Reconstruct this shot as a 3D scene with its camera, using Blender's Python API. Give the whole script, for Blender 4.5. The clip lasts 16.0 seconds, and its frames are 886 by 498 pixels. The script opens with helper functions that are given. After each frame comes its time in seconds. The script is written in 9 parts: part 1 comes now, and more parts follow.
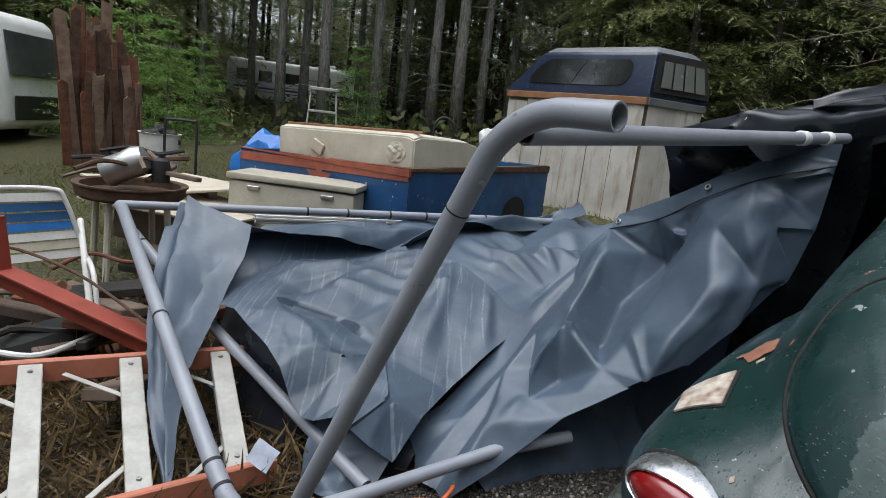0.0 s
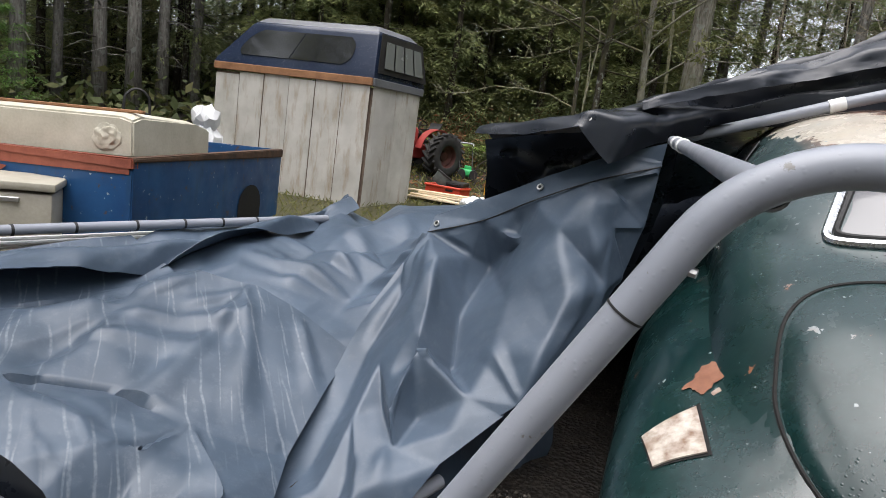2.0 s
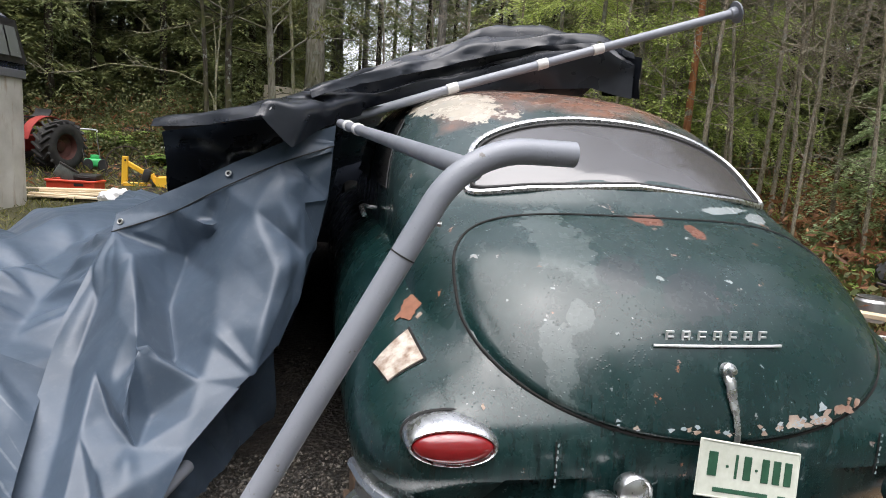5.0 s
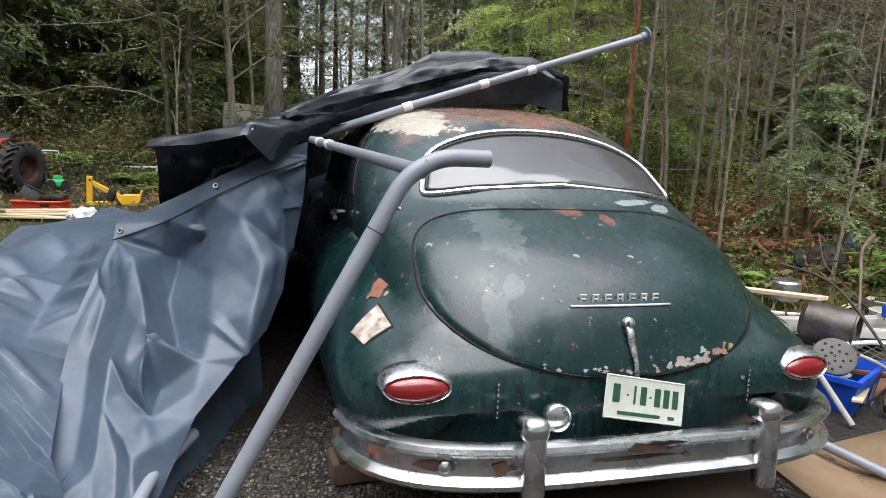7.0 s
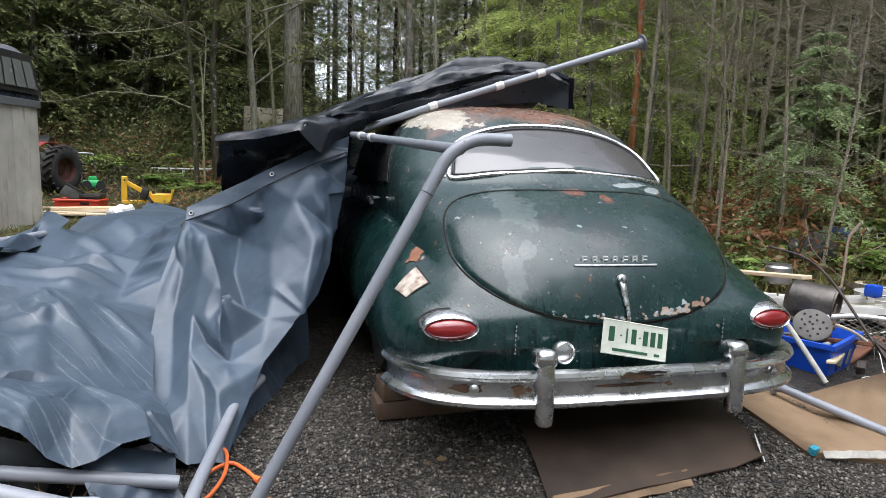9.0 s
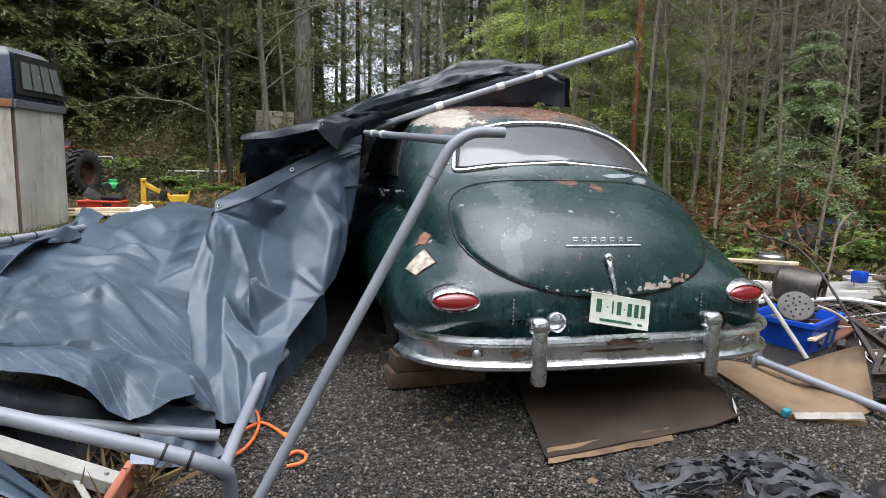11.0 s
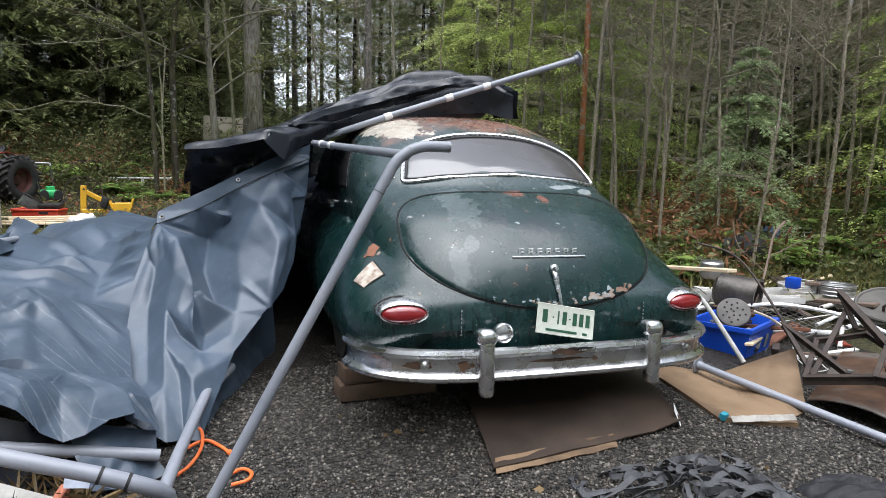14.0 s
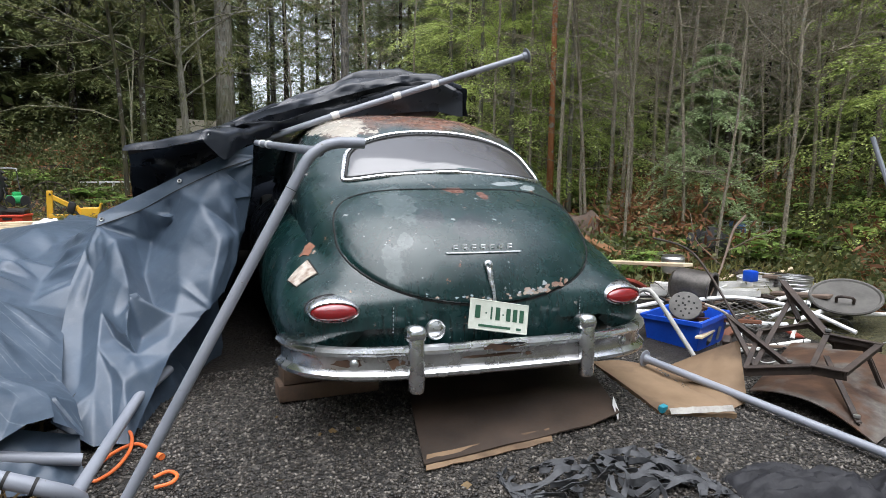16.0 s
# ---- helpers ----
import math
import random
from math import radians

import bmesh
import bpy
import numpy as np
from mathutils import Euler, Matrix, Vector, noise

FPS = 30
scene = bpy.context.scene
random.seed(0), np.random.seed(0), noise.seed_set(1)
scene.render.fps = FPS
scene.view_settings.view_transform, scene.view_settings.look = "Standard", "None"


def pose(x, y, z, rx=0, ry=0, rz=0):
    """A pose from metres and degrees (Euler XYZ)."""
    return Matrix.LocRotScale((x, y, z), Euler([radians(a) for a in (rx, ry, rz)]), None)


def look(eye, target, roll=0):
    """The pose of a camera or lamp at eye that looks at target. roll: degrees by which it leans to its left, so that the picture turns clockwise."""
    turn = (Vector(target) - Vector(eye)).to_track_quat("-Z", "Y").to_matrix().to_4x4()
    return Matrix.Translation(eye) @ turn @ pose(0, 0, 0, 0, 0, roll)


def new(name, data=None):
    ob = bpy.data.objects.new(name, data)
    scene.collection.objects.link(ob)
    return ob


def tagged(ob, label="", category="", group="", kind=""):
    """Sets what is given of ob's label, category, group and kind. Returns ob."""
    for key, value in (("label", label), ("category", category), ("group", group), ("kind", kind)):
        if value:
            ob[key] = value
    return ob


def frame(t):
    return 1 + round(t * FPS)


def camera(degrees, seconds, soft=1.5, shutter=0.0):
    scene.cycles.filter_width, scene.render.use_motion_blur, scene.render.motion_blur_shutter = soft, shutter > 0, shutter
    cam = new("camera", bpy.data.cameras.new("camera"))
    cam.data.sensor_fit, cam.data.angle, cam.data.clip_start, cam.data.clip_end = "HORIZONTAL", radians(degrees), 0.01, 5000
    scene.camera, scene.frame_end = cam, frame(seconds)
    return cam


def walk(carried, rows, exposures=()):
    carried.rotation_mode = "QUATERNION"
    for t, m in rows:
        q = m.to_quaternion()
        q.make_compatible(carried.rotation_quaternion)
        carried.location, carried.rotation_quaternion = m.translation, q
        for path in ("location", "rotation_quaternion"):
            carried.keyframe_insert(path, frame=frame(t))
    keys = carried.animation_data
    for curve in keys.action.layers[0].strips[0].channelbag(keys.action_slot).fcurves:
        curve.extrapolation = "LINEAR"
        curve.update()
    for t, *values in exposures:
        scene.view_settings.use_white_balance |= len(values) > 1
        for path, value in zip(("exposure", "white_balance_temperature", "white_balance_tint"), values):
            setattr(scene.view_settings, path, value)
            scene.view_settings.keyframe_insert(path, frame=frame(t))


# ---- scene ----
cam = camera(70.9, 16.0, 0.8)
PATH = [
    (0, (-0.246, -1.075, 1.259), (-1.721, 0.215, 0.860), 6.77),
    (0.5, (-0.429, -1.067, 1.245), (-1.876, 0.259, 0.863), 5.78),
    (1, (-0.640, -0.997, 1.253), (-2.058, 0.362, 0.874), 4.57),
    (1.5, (-0.757, -0.963, 1.254), (-1.910, 0.625, 0.870), 6.07),
    (2, (-0.927, -1.026, 1.265), (-1.611, 0.820, 0.912), 7.98),
    (2.5, (-1.047, -1.028, 1.263), (-1.518, 0.887, 0.926), 7.40),
    (3, (-1.127, -0.987, 1.281), (-1.404, 0.966, 0.951), 6.08),
    (3.5, (-1.154, -1.092, 1.304), (-1.030, 0.877, 0.978), 5.98),
    (4, (-1.194, -1.185, 1.300), (-0.895, 0.764, 0.970), 5.24),
    (4.5, (-1.151, -1.241, 1.292), (-0.782, 0.698, 0.967), 4.61),
    (5, (-1.081, -1.318, 1.285), (-0.683, 0.616, 0.967), 3.93),
    (5.2, (-1.047, -1.356, 1.275), (-0.659, 0.583, 0.975), 3.60),
    (7.3, (-1.171, -1.839, 1.280), (-0.650, 0.073, 1.009), 2.15),
    (7.5, (-1.174, -1.901, 1.257), (-0.663, 0.015, 0.993), 1.94),
    (8, (-1.206, -2.013, 1.243), (-0.720, -0.091, 0.979), 1.83),
    (8.5, (-1.306, -2.117, 1.218), (-0.823, -0.195, 0.948), 1.74),
    (9, (-1.351, -2.209, 1.212), (-0.868, -0.287, 0.942), 1.84),
    (11.3, (-1.424, -2.539, 1.168), (-0.974, -0.609, 0.903), 1.11),
    (11.5, (-1.431, -2.543, 1.189), (-0.984, -0.613, 0.917), 1.12),
    (12, (-1.427, -2.535, 1.191), (-0.965, -0.608, 0.927), 1.02),
    (12.5, (-1.422, -2.530, 1.192), (-0.943, -0.605, 0.932), 1.02),
    (13, (-1.417, -2.519, 1.193), (-0.903, -0.604, 0.936), 1.23),
    (13.5, (-1.400, -2.521, 1.193), (-0.843, -0.616, 0.945), 1.34),
    (14, (-1.387, -2.535, 1.196), (-0.789, -0.642, 0.955), 1.43),
    (14.5, (-1.387, -2.550, 1.192), (-0.758, -0.667, 0.952), 1.43),
    (15, (-1.285, -2.587, 1.194), (-0.649, -0.705, 0.959), 1.12),
    (15.5, (-1.196, -2.597, 1.181), (-0.558, -0.715, 0.949), 0.82),
    (16, (-1.145, -2.610, 1.183), (-0.510, -0.728, 0.945), 0.63),
]
EXPOSURE = [(0, 0.96, 6150, 9), (1.0, 0.98, 6250, 10), (2.5, 1.46, 6450, 13), (4.5, 1.44, 6450, 13), (8.0, 1.40, 6200, 11), (16.0, 1.38, 6100, 11)]
walk(cam, [(t, look(eye, target, roll)) for t, eye, target, roll in PATH], EXPOSURE)

# ---- sky and sun: an overcast winter day ----
world = bpy.data.worlds.new("sky")
scene.world = world
world.use_nodes = True
wn = world.node_tree
wn.nodes.clear()
sky = wn.nodes.new("ShaderNodeTexSky")
sky.sky_type, sky.sun_disc = "NISHITA", False
sky.sun_elevation, sky.sun_rotation = radians(75), radians(200)
sky.air_density, sky.dust_density, sky.ozone_density = 1.0, 2.0, 1.0
mute = wn.nodes.new("ShaderNodeHueSaturation")
mute.inputs["Saturation"].default_value = 0.25
back = wn.nodes.new("ShaderNodeBackground")
back.inputs["Strength"].default_value = 0.15
wout = wn.nodes.new("ShaderNodeOutputWorld")
wn.links.new(sky.outputs[0], mute.inputs["Color"])
wn.links.new(mute.outputs[0], back.inputs["Color"])
wn.links.new(back.outputs[0], wout.inputs[0])
sun = new("sun", bpy.data.lights.new("sun", "SUN"))
sun.data.energy, sun.data.angle, sun.data.color = 1.5, radians(70), (1.0, 0.97, 0.93)
sun.matrix_world = look((0, 0, 30), (1.5, 5, 10))

# ---- small tools ----
def link_mesh(name, verts, faces, mat, parent=None, label="", smooth=True, sharp=None):
    me = bpy.data.meshes.new(name)
    me.from_pydata([tuple(v) for v in verts], [], faces)
    me.validate()
    for m in (mat if isinstance(mat, (list, tuple)) else [mat]):
        me.materials.append(m)
    if smooth:
        me.polygons.foreach_set("use_smooth", [True] * len(me.polygons))
        if sharp:
            me.set_sharp_from_angle(angle=radians(sharp))
    ob = new(name, me)
    if parent:
        ob.parent = parent
        ob.matrix_parent_inverse = parent.matrix_world.inverted()
    if label:
        ob["label"] = label
    return ob


def part(name, bm, mat, parent, label="", smooth=True, sharp=35):
    """One bmesh as one mesh object under a thing or a part."""
    me = bpy.data.meshes.new(name)
    bmesh.ops.recalc_face_normals(bm, faces=bm.faces)
    bm.to_mesh(me)
    bm.free()
    for m in (mat if isinstance(mat, (list, tuple)) else [mat]):
        me.materials.append(m)
    if smooth:
        me.polygons.foreach_set("use_smooth", [True] * len(me.polygons))
        if sharp:
            me.set_sharp_from_angle(angle=radians(sharp))
    ob = new(name, me)
    if parent:
        ob.parent = parent
    if label:
        ob["label"] = label
    return ob


def thing(name, label, category, at=(0, 0, 0), rz=0, group="", kind="", rx=0, ry=0):
    ob = new(name)
    ob.empty_display_size = 0.1
    ob.matrix_world = pose(*at, rx, ry, rz)
    return tagged(ob, label, category, group, kind)


def box(bm, size, at=(0, 0, 0), rot=(0, 0, 0), bevel=0.0, seg=1):
    """A box of size (x, y, z) centred at a place, its edges rounded."""
    b = bmesh.new()
    bmesh.ops.create_cube(b, size=1.0)
    bmesh.ops.scale(b, vec=size, verts=b.verts)
    if bevel > 0:
        bmesh.ops.bevel(b, geom=list(b.edges), offset=min(bevel, 0.45 * min(size)), segments=seg, profile=0.5, affect="EDGES")
    b.transform(pose(*at, *rot))
    me = bpy.data.meshes.new("tmp")
    b.to_mesh(me)
    b.free()
    bm.from_mesh(me)
    bpy.data.meshes.remove(me)
    return bm


def curve_points(pts, n=6, closed=False):
    """A smooth line through points (Catmull-Rom)."""
    P = [Vector(p) for p in pts]
    if len(P) < 3 and not closed:
        return P
    out = []
    m = len(P)
    for i in range(m if closed else m - 1):
        if closed:
            a, b, c, d = P[i - 1], P[i], P[(i + 1) % m], P[(i + 2) % m]
        else:
            b, c = P[i], P[i + 1]
            a = P[i - 1] if i else b * 2 - c
            d = P[i + 2] if i + 2 < m else c * 2 - b
        for k in range(n):
            t = k / n
            out.append(0.5 * (2 * b + (c - a) * t + (2 * a - 5 * b + 4 * c - d) * t * t + (3 * b - a - 3 * c + d) * t ** 3))
    if not closed:
        out.append(P[-1])
    return out


def tube(bm, pts, radius, sides=10, caps=True, hollow=0.0, closed=False, squash=1.0):
    """A tube along points; radius a number or one for each point. hollow: wall thickness of an open end."""
    P = [Vector(p) for p in pts]
    n = len(P)
    R = radius if isinstance(radius, (list, tuple, np.ndarray)) else [radius] * n
    rings = []
    up = None
    for i in range(n):
        if closed:
            d = (P[(i + 1) % n] - P[i - 1]).normalized()
        else:
            d = (P[min(i + 1, n - 1)] - P[max(i - 1, 0)]).normalized()
        if up is None:
            up = Vector((0, 0, 1)) if abs(d.z) < 0.9 else Vector((1, 0, 0))
        side = d.cross(up).normalized()
        up = side.cross(d).normalized()
        rings.append([bm.verts.new(P[i] + (side * math.cos(2 * math.pi * k / sides) + up * (squash * math.sin(2 * math.pi * k / sides))) * R[i]) for k in range(sides)])
    last = n if closed else n - 1
    for i in range(last):
        a, b = rings[i], rings[(i + 1) % n]
        for k in range(sides):
            bm.faces.new((a[k], a[(k + 1) % sides], b[(k + 1) % sides], b[k]))
    if not closed and hollow > 0:
        for ring, q, p in ((rings[0], P[0], P[1]), (rings[-1], P[-1], P[-2])):
            c = q
            d = (p - q).normalized()
            inner = [bm.verts.new(c + (v.co - c) * (1 - hollow / max((v.co - c).length, 1e-4))) for v in ring]
            deep = [bm.verts.new(v.co + d * min(0.12, (p - q).length)) for v in inner]
            for k in range(sides):
                j = (k + 1) % sides
                bm.faces.new((ring[k], ring[j], inner[j], inner[k]))
                bm.faces.new((inner[k], inner[j], deep[j], deep[k]))
            bm.faces.new(deep)
    elif not closed and caps:
        bm.faces.new(rings[0])
        bm.faces.new(rings[-1])
    return bm


def lathe(bm, profile, at=(0, 0, 0), axis=(0, 0, 1), sides=24):
    """A turned form: profile of (radius, height) along an axis."""
    q = Vector((0, 0, 1)).rotation_difference(Vector(axis)).to_matrix()
    rings = []
    for r, h in profile:
        rings.append([bm.verts.new(Vector(at) + q @ Vector((max(r, 1e-4) * math.cos(2 * math.pi * k / sides), max(r, 1e-4) * math.sin(2 * math.pi * k / sides), h))) for k in range(sides)])
    for a, b in zip(rings, rings[1:]):
        for k in range(sides):
            bm.faces.new((a[k], a[(k + 1) % sides], b[(k + 1) % sides], b[k]))
    return bm


def sheet(bm, grid, thick=0.0):
    """A sheet from rows of points; thick gives it two sides and an edge."""
    rows, cols = len(grid), len(grid[0])
    top = [[bm.verts.new(p) for p in row] for row in grid]
    for i in range(rows - 1):
        for j in range(cols - 1):
            bm.faces.new((top[i][j], top[i][j + 1], top[i + 1][j + 1], top[i + 1][j]))
    if thick:
        bm.normal_update()
        low = [[bm.verts.new(v.co - v.normal * thick) for v in row] for row in top]
        for i in range(rows - 1):
            for j in range(cols - 1):
                bm.faces.new((low[i][j], low[i + 1][j], low[i + 1][j + 1], low[i][j + 1]))
        ring = [(i, 0) for i in range(rows)] + [(rows - 1, j) for j in range(1, cols)] + [(i, cols - 1) for i in range(rows - 2, -1, -1)] + [(0, j) for j in range(cols - 2, 0, -1)]
        for (a, b), (c, d) in zip(ring, ring[1:] + ring[:1]):
            bm.faces.new((top[a][b], top[c][d], low[c][d], low[a][b]))
    return bm


def smooth_interp(x, xs, ys):
    """Monotone cubic through points."""
    xs, ys = np.asarray(xs, float), np.asarray(ys, float)
    h = np.diff(xs)
    d = np.diff(ys) / h
    m = np.concatenate([[d[0]], np.where(d[:-1] * d[1:] > 0, 2 * d[:-1] * d[1:] / (d[:-1] + d[1:] + 1e-12), 0), [d[-1]]])
    i = np.clip(np.searchsorted(xs, x) - 1, 0, len(h) - 1)
    t = np.clip((x - xs[i]) / h[i], 0, 1)
    return (2 * t ** 3 - 3 * t ** 2 + 1) * ys[i] + (t ** 3 - 2 * t ** 2 + t) * h[i] * m[i] + (-2 * t ** 3 + 3 * t ** 2) * ys[i + 1] + (t ** 3 - t ** 2) * h[i] * m[i + 1]


# ---- materials ----
class Nodes:
    """A short way to write node trees."""

    def __init__(self, name):
        self.mat = bpy.data.materials.new(name)
        self.mat.use_nodes = True
        self.tree = self.mat.node_tree
        self.bsdf = self.tree.nodes["Principled BSDF"]
        self.coord = self.tree.nodes.new("ShaderNodeTexCoord")

    def link(self, a, b):
        self.tree.links.new(a, b)

    def noise(self, scale, detail=4, rough=0.55, space="Object", stretch=None, distort=0.0):
        n = self.tree.nodes.new("ShaderNodeTexNoise")
        n.inputs["Scale"].default_value, n.inputs["Detail"].default_value, n.inputs["Roughness"].default_value = scale, detail, rough
        n.inputs["Distortion"].default_value = distort
        src = self.coord.outputs[space]
        if stretch:
            mp = self.tree.nodes.new("ShaderNodeMapping")
            mp.inputs["Scale"].default_value = stretch
            self.link(src, mp.inputs["Vector"])
            src = mp.outputs[0]
        self.link(src, n.inputs["Vector"])
        return n.outputs["Fac"]

    def voronoi(self, scale, feature="F1", out="Distance", stretch=None):
        n = self.tree.nodes.new("ShaderNodeTexVoronoi")
        n.feature = feature
        n.inputs["Scale"].default_value = scale
        src = self.coord.outputs["Object"]
        if stretch:
            mp = self.tree.nodes.new("ShaderNodeMapping")
            mp.inputs["Scale"].default_value = stretch
            self.link(src, mp.inputs["Vector"])
            src = mp.outputs[0]
        self.link(src, n.inputs["Vector"])
        return n.outputs[out]

    def ramp(self, fac, stops, smooth=False):
        n = self.tree.nodes.new("ShaderNodeValToRGB")
        n.color_ramp.interpolation = "EASE" if smooth else "LINEAR"
        el = n.color_ramp.elements
        while len(el) < len(stops):
            el.new(0.5)
        for e, (p, c) in zip(el, stops):
            e.position = p
            e.color = (*c, 1) if isinstance(c, (tuple, list)) else (c, c, c, 1)
        self.link(fac, n.inputs[0])
        return n.outputs["Color"]

    def mix(self, fac, a, b, mode="MIX"):
        n = self.tree.nodes.new("ShaderNodeMix")
        n.data_type, n.blend_type = "RGBA", mode
        for sock, v in ((n.inputs[0], fac), (n.inputs["A"] if False else n.inputs[6], a), (n.inputs[7], b)):
            if isinstance(v, (int, float)):
                sock.default_value = v if sock == n.inputs[0] else (v, v, v, 1)
            elif isinstance(v, (tuple, list)):
                sock.default_value = (*v, 1)
            else:
                self.link(v, sock)
        return n.outputs[2]

    def math(self, op, a, b=0.0):
        n = self.tree.nodes.new("ShaderNodeMath")
        n.operation = op
        for sock, v in ((n.inputs[0], a), (n.inputs[1], b)):
            if isinstance(v, (int, float)):
                sock.default_value = v
            else:
                self.link(v, sock)
        return n.outputs[0]

    def random(self):
        return self.tree.nodes.new("ShaderNodeObjectInfo").outputs["Random"]

    def island(self):
        return self.tree.nodes.new("ShaderNodeNewGeometry").outputs["Random Per Island"]

    def set(self, color=None, rough=None, metal=None, spec=None, coat=None):
        for key, v in (("Base Color", color), ("Roughness", rough), ("Metallic", metal), ("Specular IOR Level", spec), ("Coat Weight", coat)):
            if v is None:
                continue
            s = self.bsdf.inputs[key]
            if isinstance(v, (tuple, list)):
                s.default_value = (*v, 1)
            elif isinstance(v, (int, float)):
                s.default_value = v
            else:
                self.link(v, s)
        return self

    def bump(self, height, strength=0.4, distance=0.01):
        n = self.tree.nodes.new("ShaderNodeBump")
        n.inputs["Strength"].default_value, n.inputs["Distance"].default_value = strength, distance
        prev = self.bsdf.inputs["Normal"].links
        if prev:
            self.link(prev[0].from_socket, n.inputs["Normal"])
        self.link(height, n.inputs["Height"])
        self.link(n.outputs[0], self.bsdf.inputs["Normal"])
        return self


def plain(name, a, b, scale=8, rough=0.5, metal=0.0, bump=0.2, dist=0.004, fine=60, spec=0.5):
    """A surface that varies between two colours at two scales."""
    n = Nodes(name)
    big, small = n.noise(scale, 5), n.noise(fine, 3)
    f = n.math("ADD", n.math("MULTIPLY", big, 0.7), n.math("MULTIPLY", small, 0.3))
    n.set(n.ramp(f, [(0.32, a), (0.68, b)]), None, metal, spec)
    n.set(rough=n.ramp(small, [(0.2, max(rough - 0.1, 0.03)), (0.8, min(rough + 0.12, 1))]))
    if bump:
        n.bump(f, bump, dist)
    return n.mat

# ---- materials of the ground ----
def mat_ground():
    n = Nodes("gravel_and_soil")
    cell = n.voronoi(50, out="Color")
    dist = n.voronoi(50)
    big = n.noise(0.6, 5)
    tone = n.ramp(n.noise(130, 2), [(0.25, (0.024, 0.0215, 0.0185)), (0.75, (0.115, 0.102, 0.087))])
    stone = n.mix(0.72, tone, n.ramp(cell, [(0.15, (0.012, 0.0115, 0.0105)), (0.55, (0.054, 0.048, 0.041)), (0.9, (0.24, 0.218, 0.19))]), "MIX")
    # soil, darkened further to give the gap beside the car its shade
    soil = n.ramp(n.noise(14, 6), [(0.3, (0.013, 0.010, 0.0075)), (0.7, (0.048, 0.037, 0.026))])
    green = n.ramp(n.noise(30, 5), [(0.3, (0.035, 0.04, 0.014)), (0.55, (0.13, 0.12, 0.04)), (0.75, (0.20, 0.16, 0.08))])
    attr = n.tree.nodes.new("ShaderNodeAttribute")
    attr.attribute_name = "cover"
    sep = n.tree.nodes.new("ShaderNodeSeparateColor")
    n.link(attr.outputs["Color"], sep.inputs[0])
    edge = n.math("ADD", sep.outputs[0], n.math("MULTIPLY", n.math("SUBTRACT", n.noise(5, 5), 0.5), 0.5))
    col = n.mix(n.ramp(edge, [(0.4, 0.0), (0.6, 1.0)]), stone, soil)
    edge2 = n.math("ADD", sep.outputs[1], n.math("MULTIPLY", n.math("SUBTRACT", n.noise(2.2, 5), 0.5), 0.7))
    col = n.mix(n.ramp(edge2, [(0.42, 0.0), (0.62, 1.0)]), col, green)
    wet = n.ramp(big, [(0.35, 0.34), (0.6, 0.54)])
    n.set(n.mix(1.0, col, wet, "MULTIPLY"), n.ramp(big, [(0.3, 0.55), (0.7, 0.85)]), 0, 0.4)
    n.bump(dist, 1.0, 0.016).bump(n.noise(14, 5), 0.5, 0.03)
    return n.mat


GROUND = mat_ground()


def ground_z(x, y):
    """Height of the ground: a drive that rises gently away, a bank at the wood's edge."""
    z = 0.06 * min(y, 16) if y > 0 else 0.075 * max(y, -6)
    z += 0.012 * min(max(x, -3), 0.8) - 0.075 * max(0.0, min(x - 0.8, 1.8))
    bank = max(0.0, min(1.0, (y - 7.0) / 8.0))
    z += 0.7 * bank * bank * (1 if x > -4 else max(0.0, 1 + (x + 4) / 5))
    right = max(0.0, min(1.0, (x - 3.0) / 4.0))
    z += 0.45 * right * (0.4 + 0.6 * min(1, max(0, y / 4)))
    far = max(0.0, math.hypot(x + 2, y) - 6)
    z += 0.10 * min(far, 4) * (noise.noise((x * 0.25, y * 0.25, 0.3)))
    z += 0.13 * min(max(0.0, math.hypot(x + 1, y + 1) - 20), 60)
    z += 0.012 * noise.noise((x * 1.7, y * 1.7, 0.0))
    return z


def build_ground():
    def axis(lo, hi, fine_lo, fine_hi, step):
        a = list(np.arange(fine_lo, fine_hi + 1e-6, step))
        d, p = step, fine_lo
        while p > lo:
            d *= 1.35
            p -= d
            a.insert(0, max(p, lo))
        d, p = step, fine_hi
        while p < hi:
            d *= 1.35
            p += d
            a.append(min(p, hi))
        return a
    xs, ys = axis(-900, 900, -13, 9, 0.2), axis(-900, 900, -5, 18, 0.2)
    verts = [(x, y, ground_z(x, y)) for y in ys for x in xs]
    w = len(xs)
    faces = [(j * w + i, j * w + i + 1, (j + 1) * w + i + 1, (j + 1) * w + i) for j in range(len(ys) - 1) for i in range(w - 1)]
    ob = link_mesh("ground", verts, faces, GROUND)
    cover = ob.data.color_attributes.new("cover", "FLOAT_COLOR", "POINT")
    vals = np.zeros((len(verts), 4), np.float32)
    for k, (x, y, z) in enumerate(verts):
        gravel = 1.0 if (-2.3 + 0.25 * min(y, 0) < x < (1.45 if y > 0.3 else 2.2 + 0.35 * max(0, -y)) and y < 6) else 0.0
        # mostly soil beside the car: the gap's shade is put into the ground colour
        if -2.3 < x < -0.7 and y > 1.0:
            gravel = 0.25
        soil = 1.0 - gravel
        lawn = 1.0 if (x < -3.6 and y < 8.5) or (3 < x and y < 4) else 0.0
        vals[k] = (soil, 0.78 * lawn, 0, 1)
    cover.data.foreach_set("color", vals.ravel())
    return tagged(ob, "dark wet gravel drive passing into grass and forest soil", "ground", kind="structure")


build_ground()

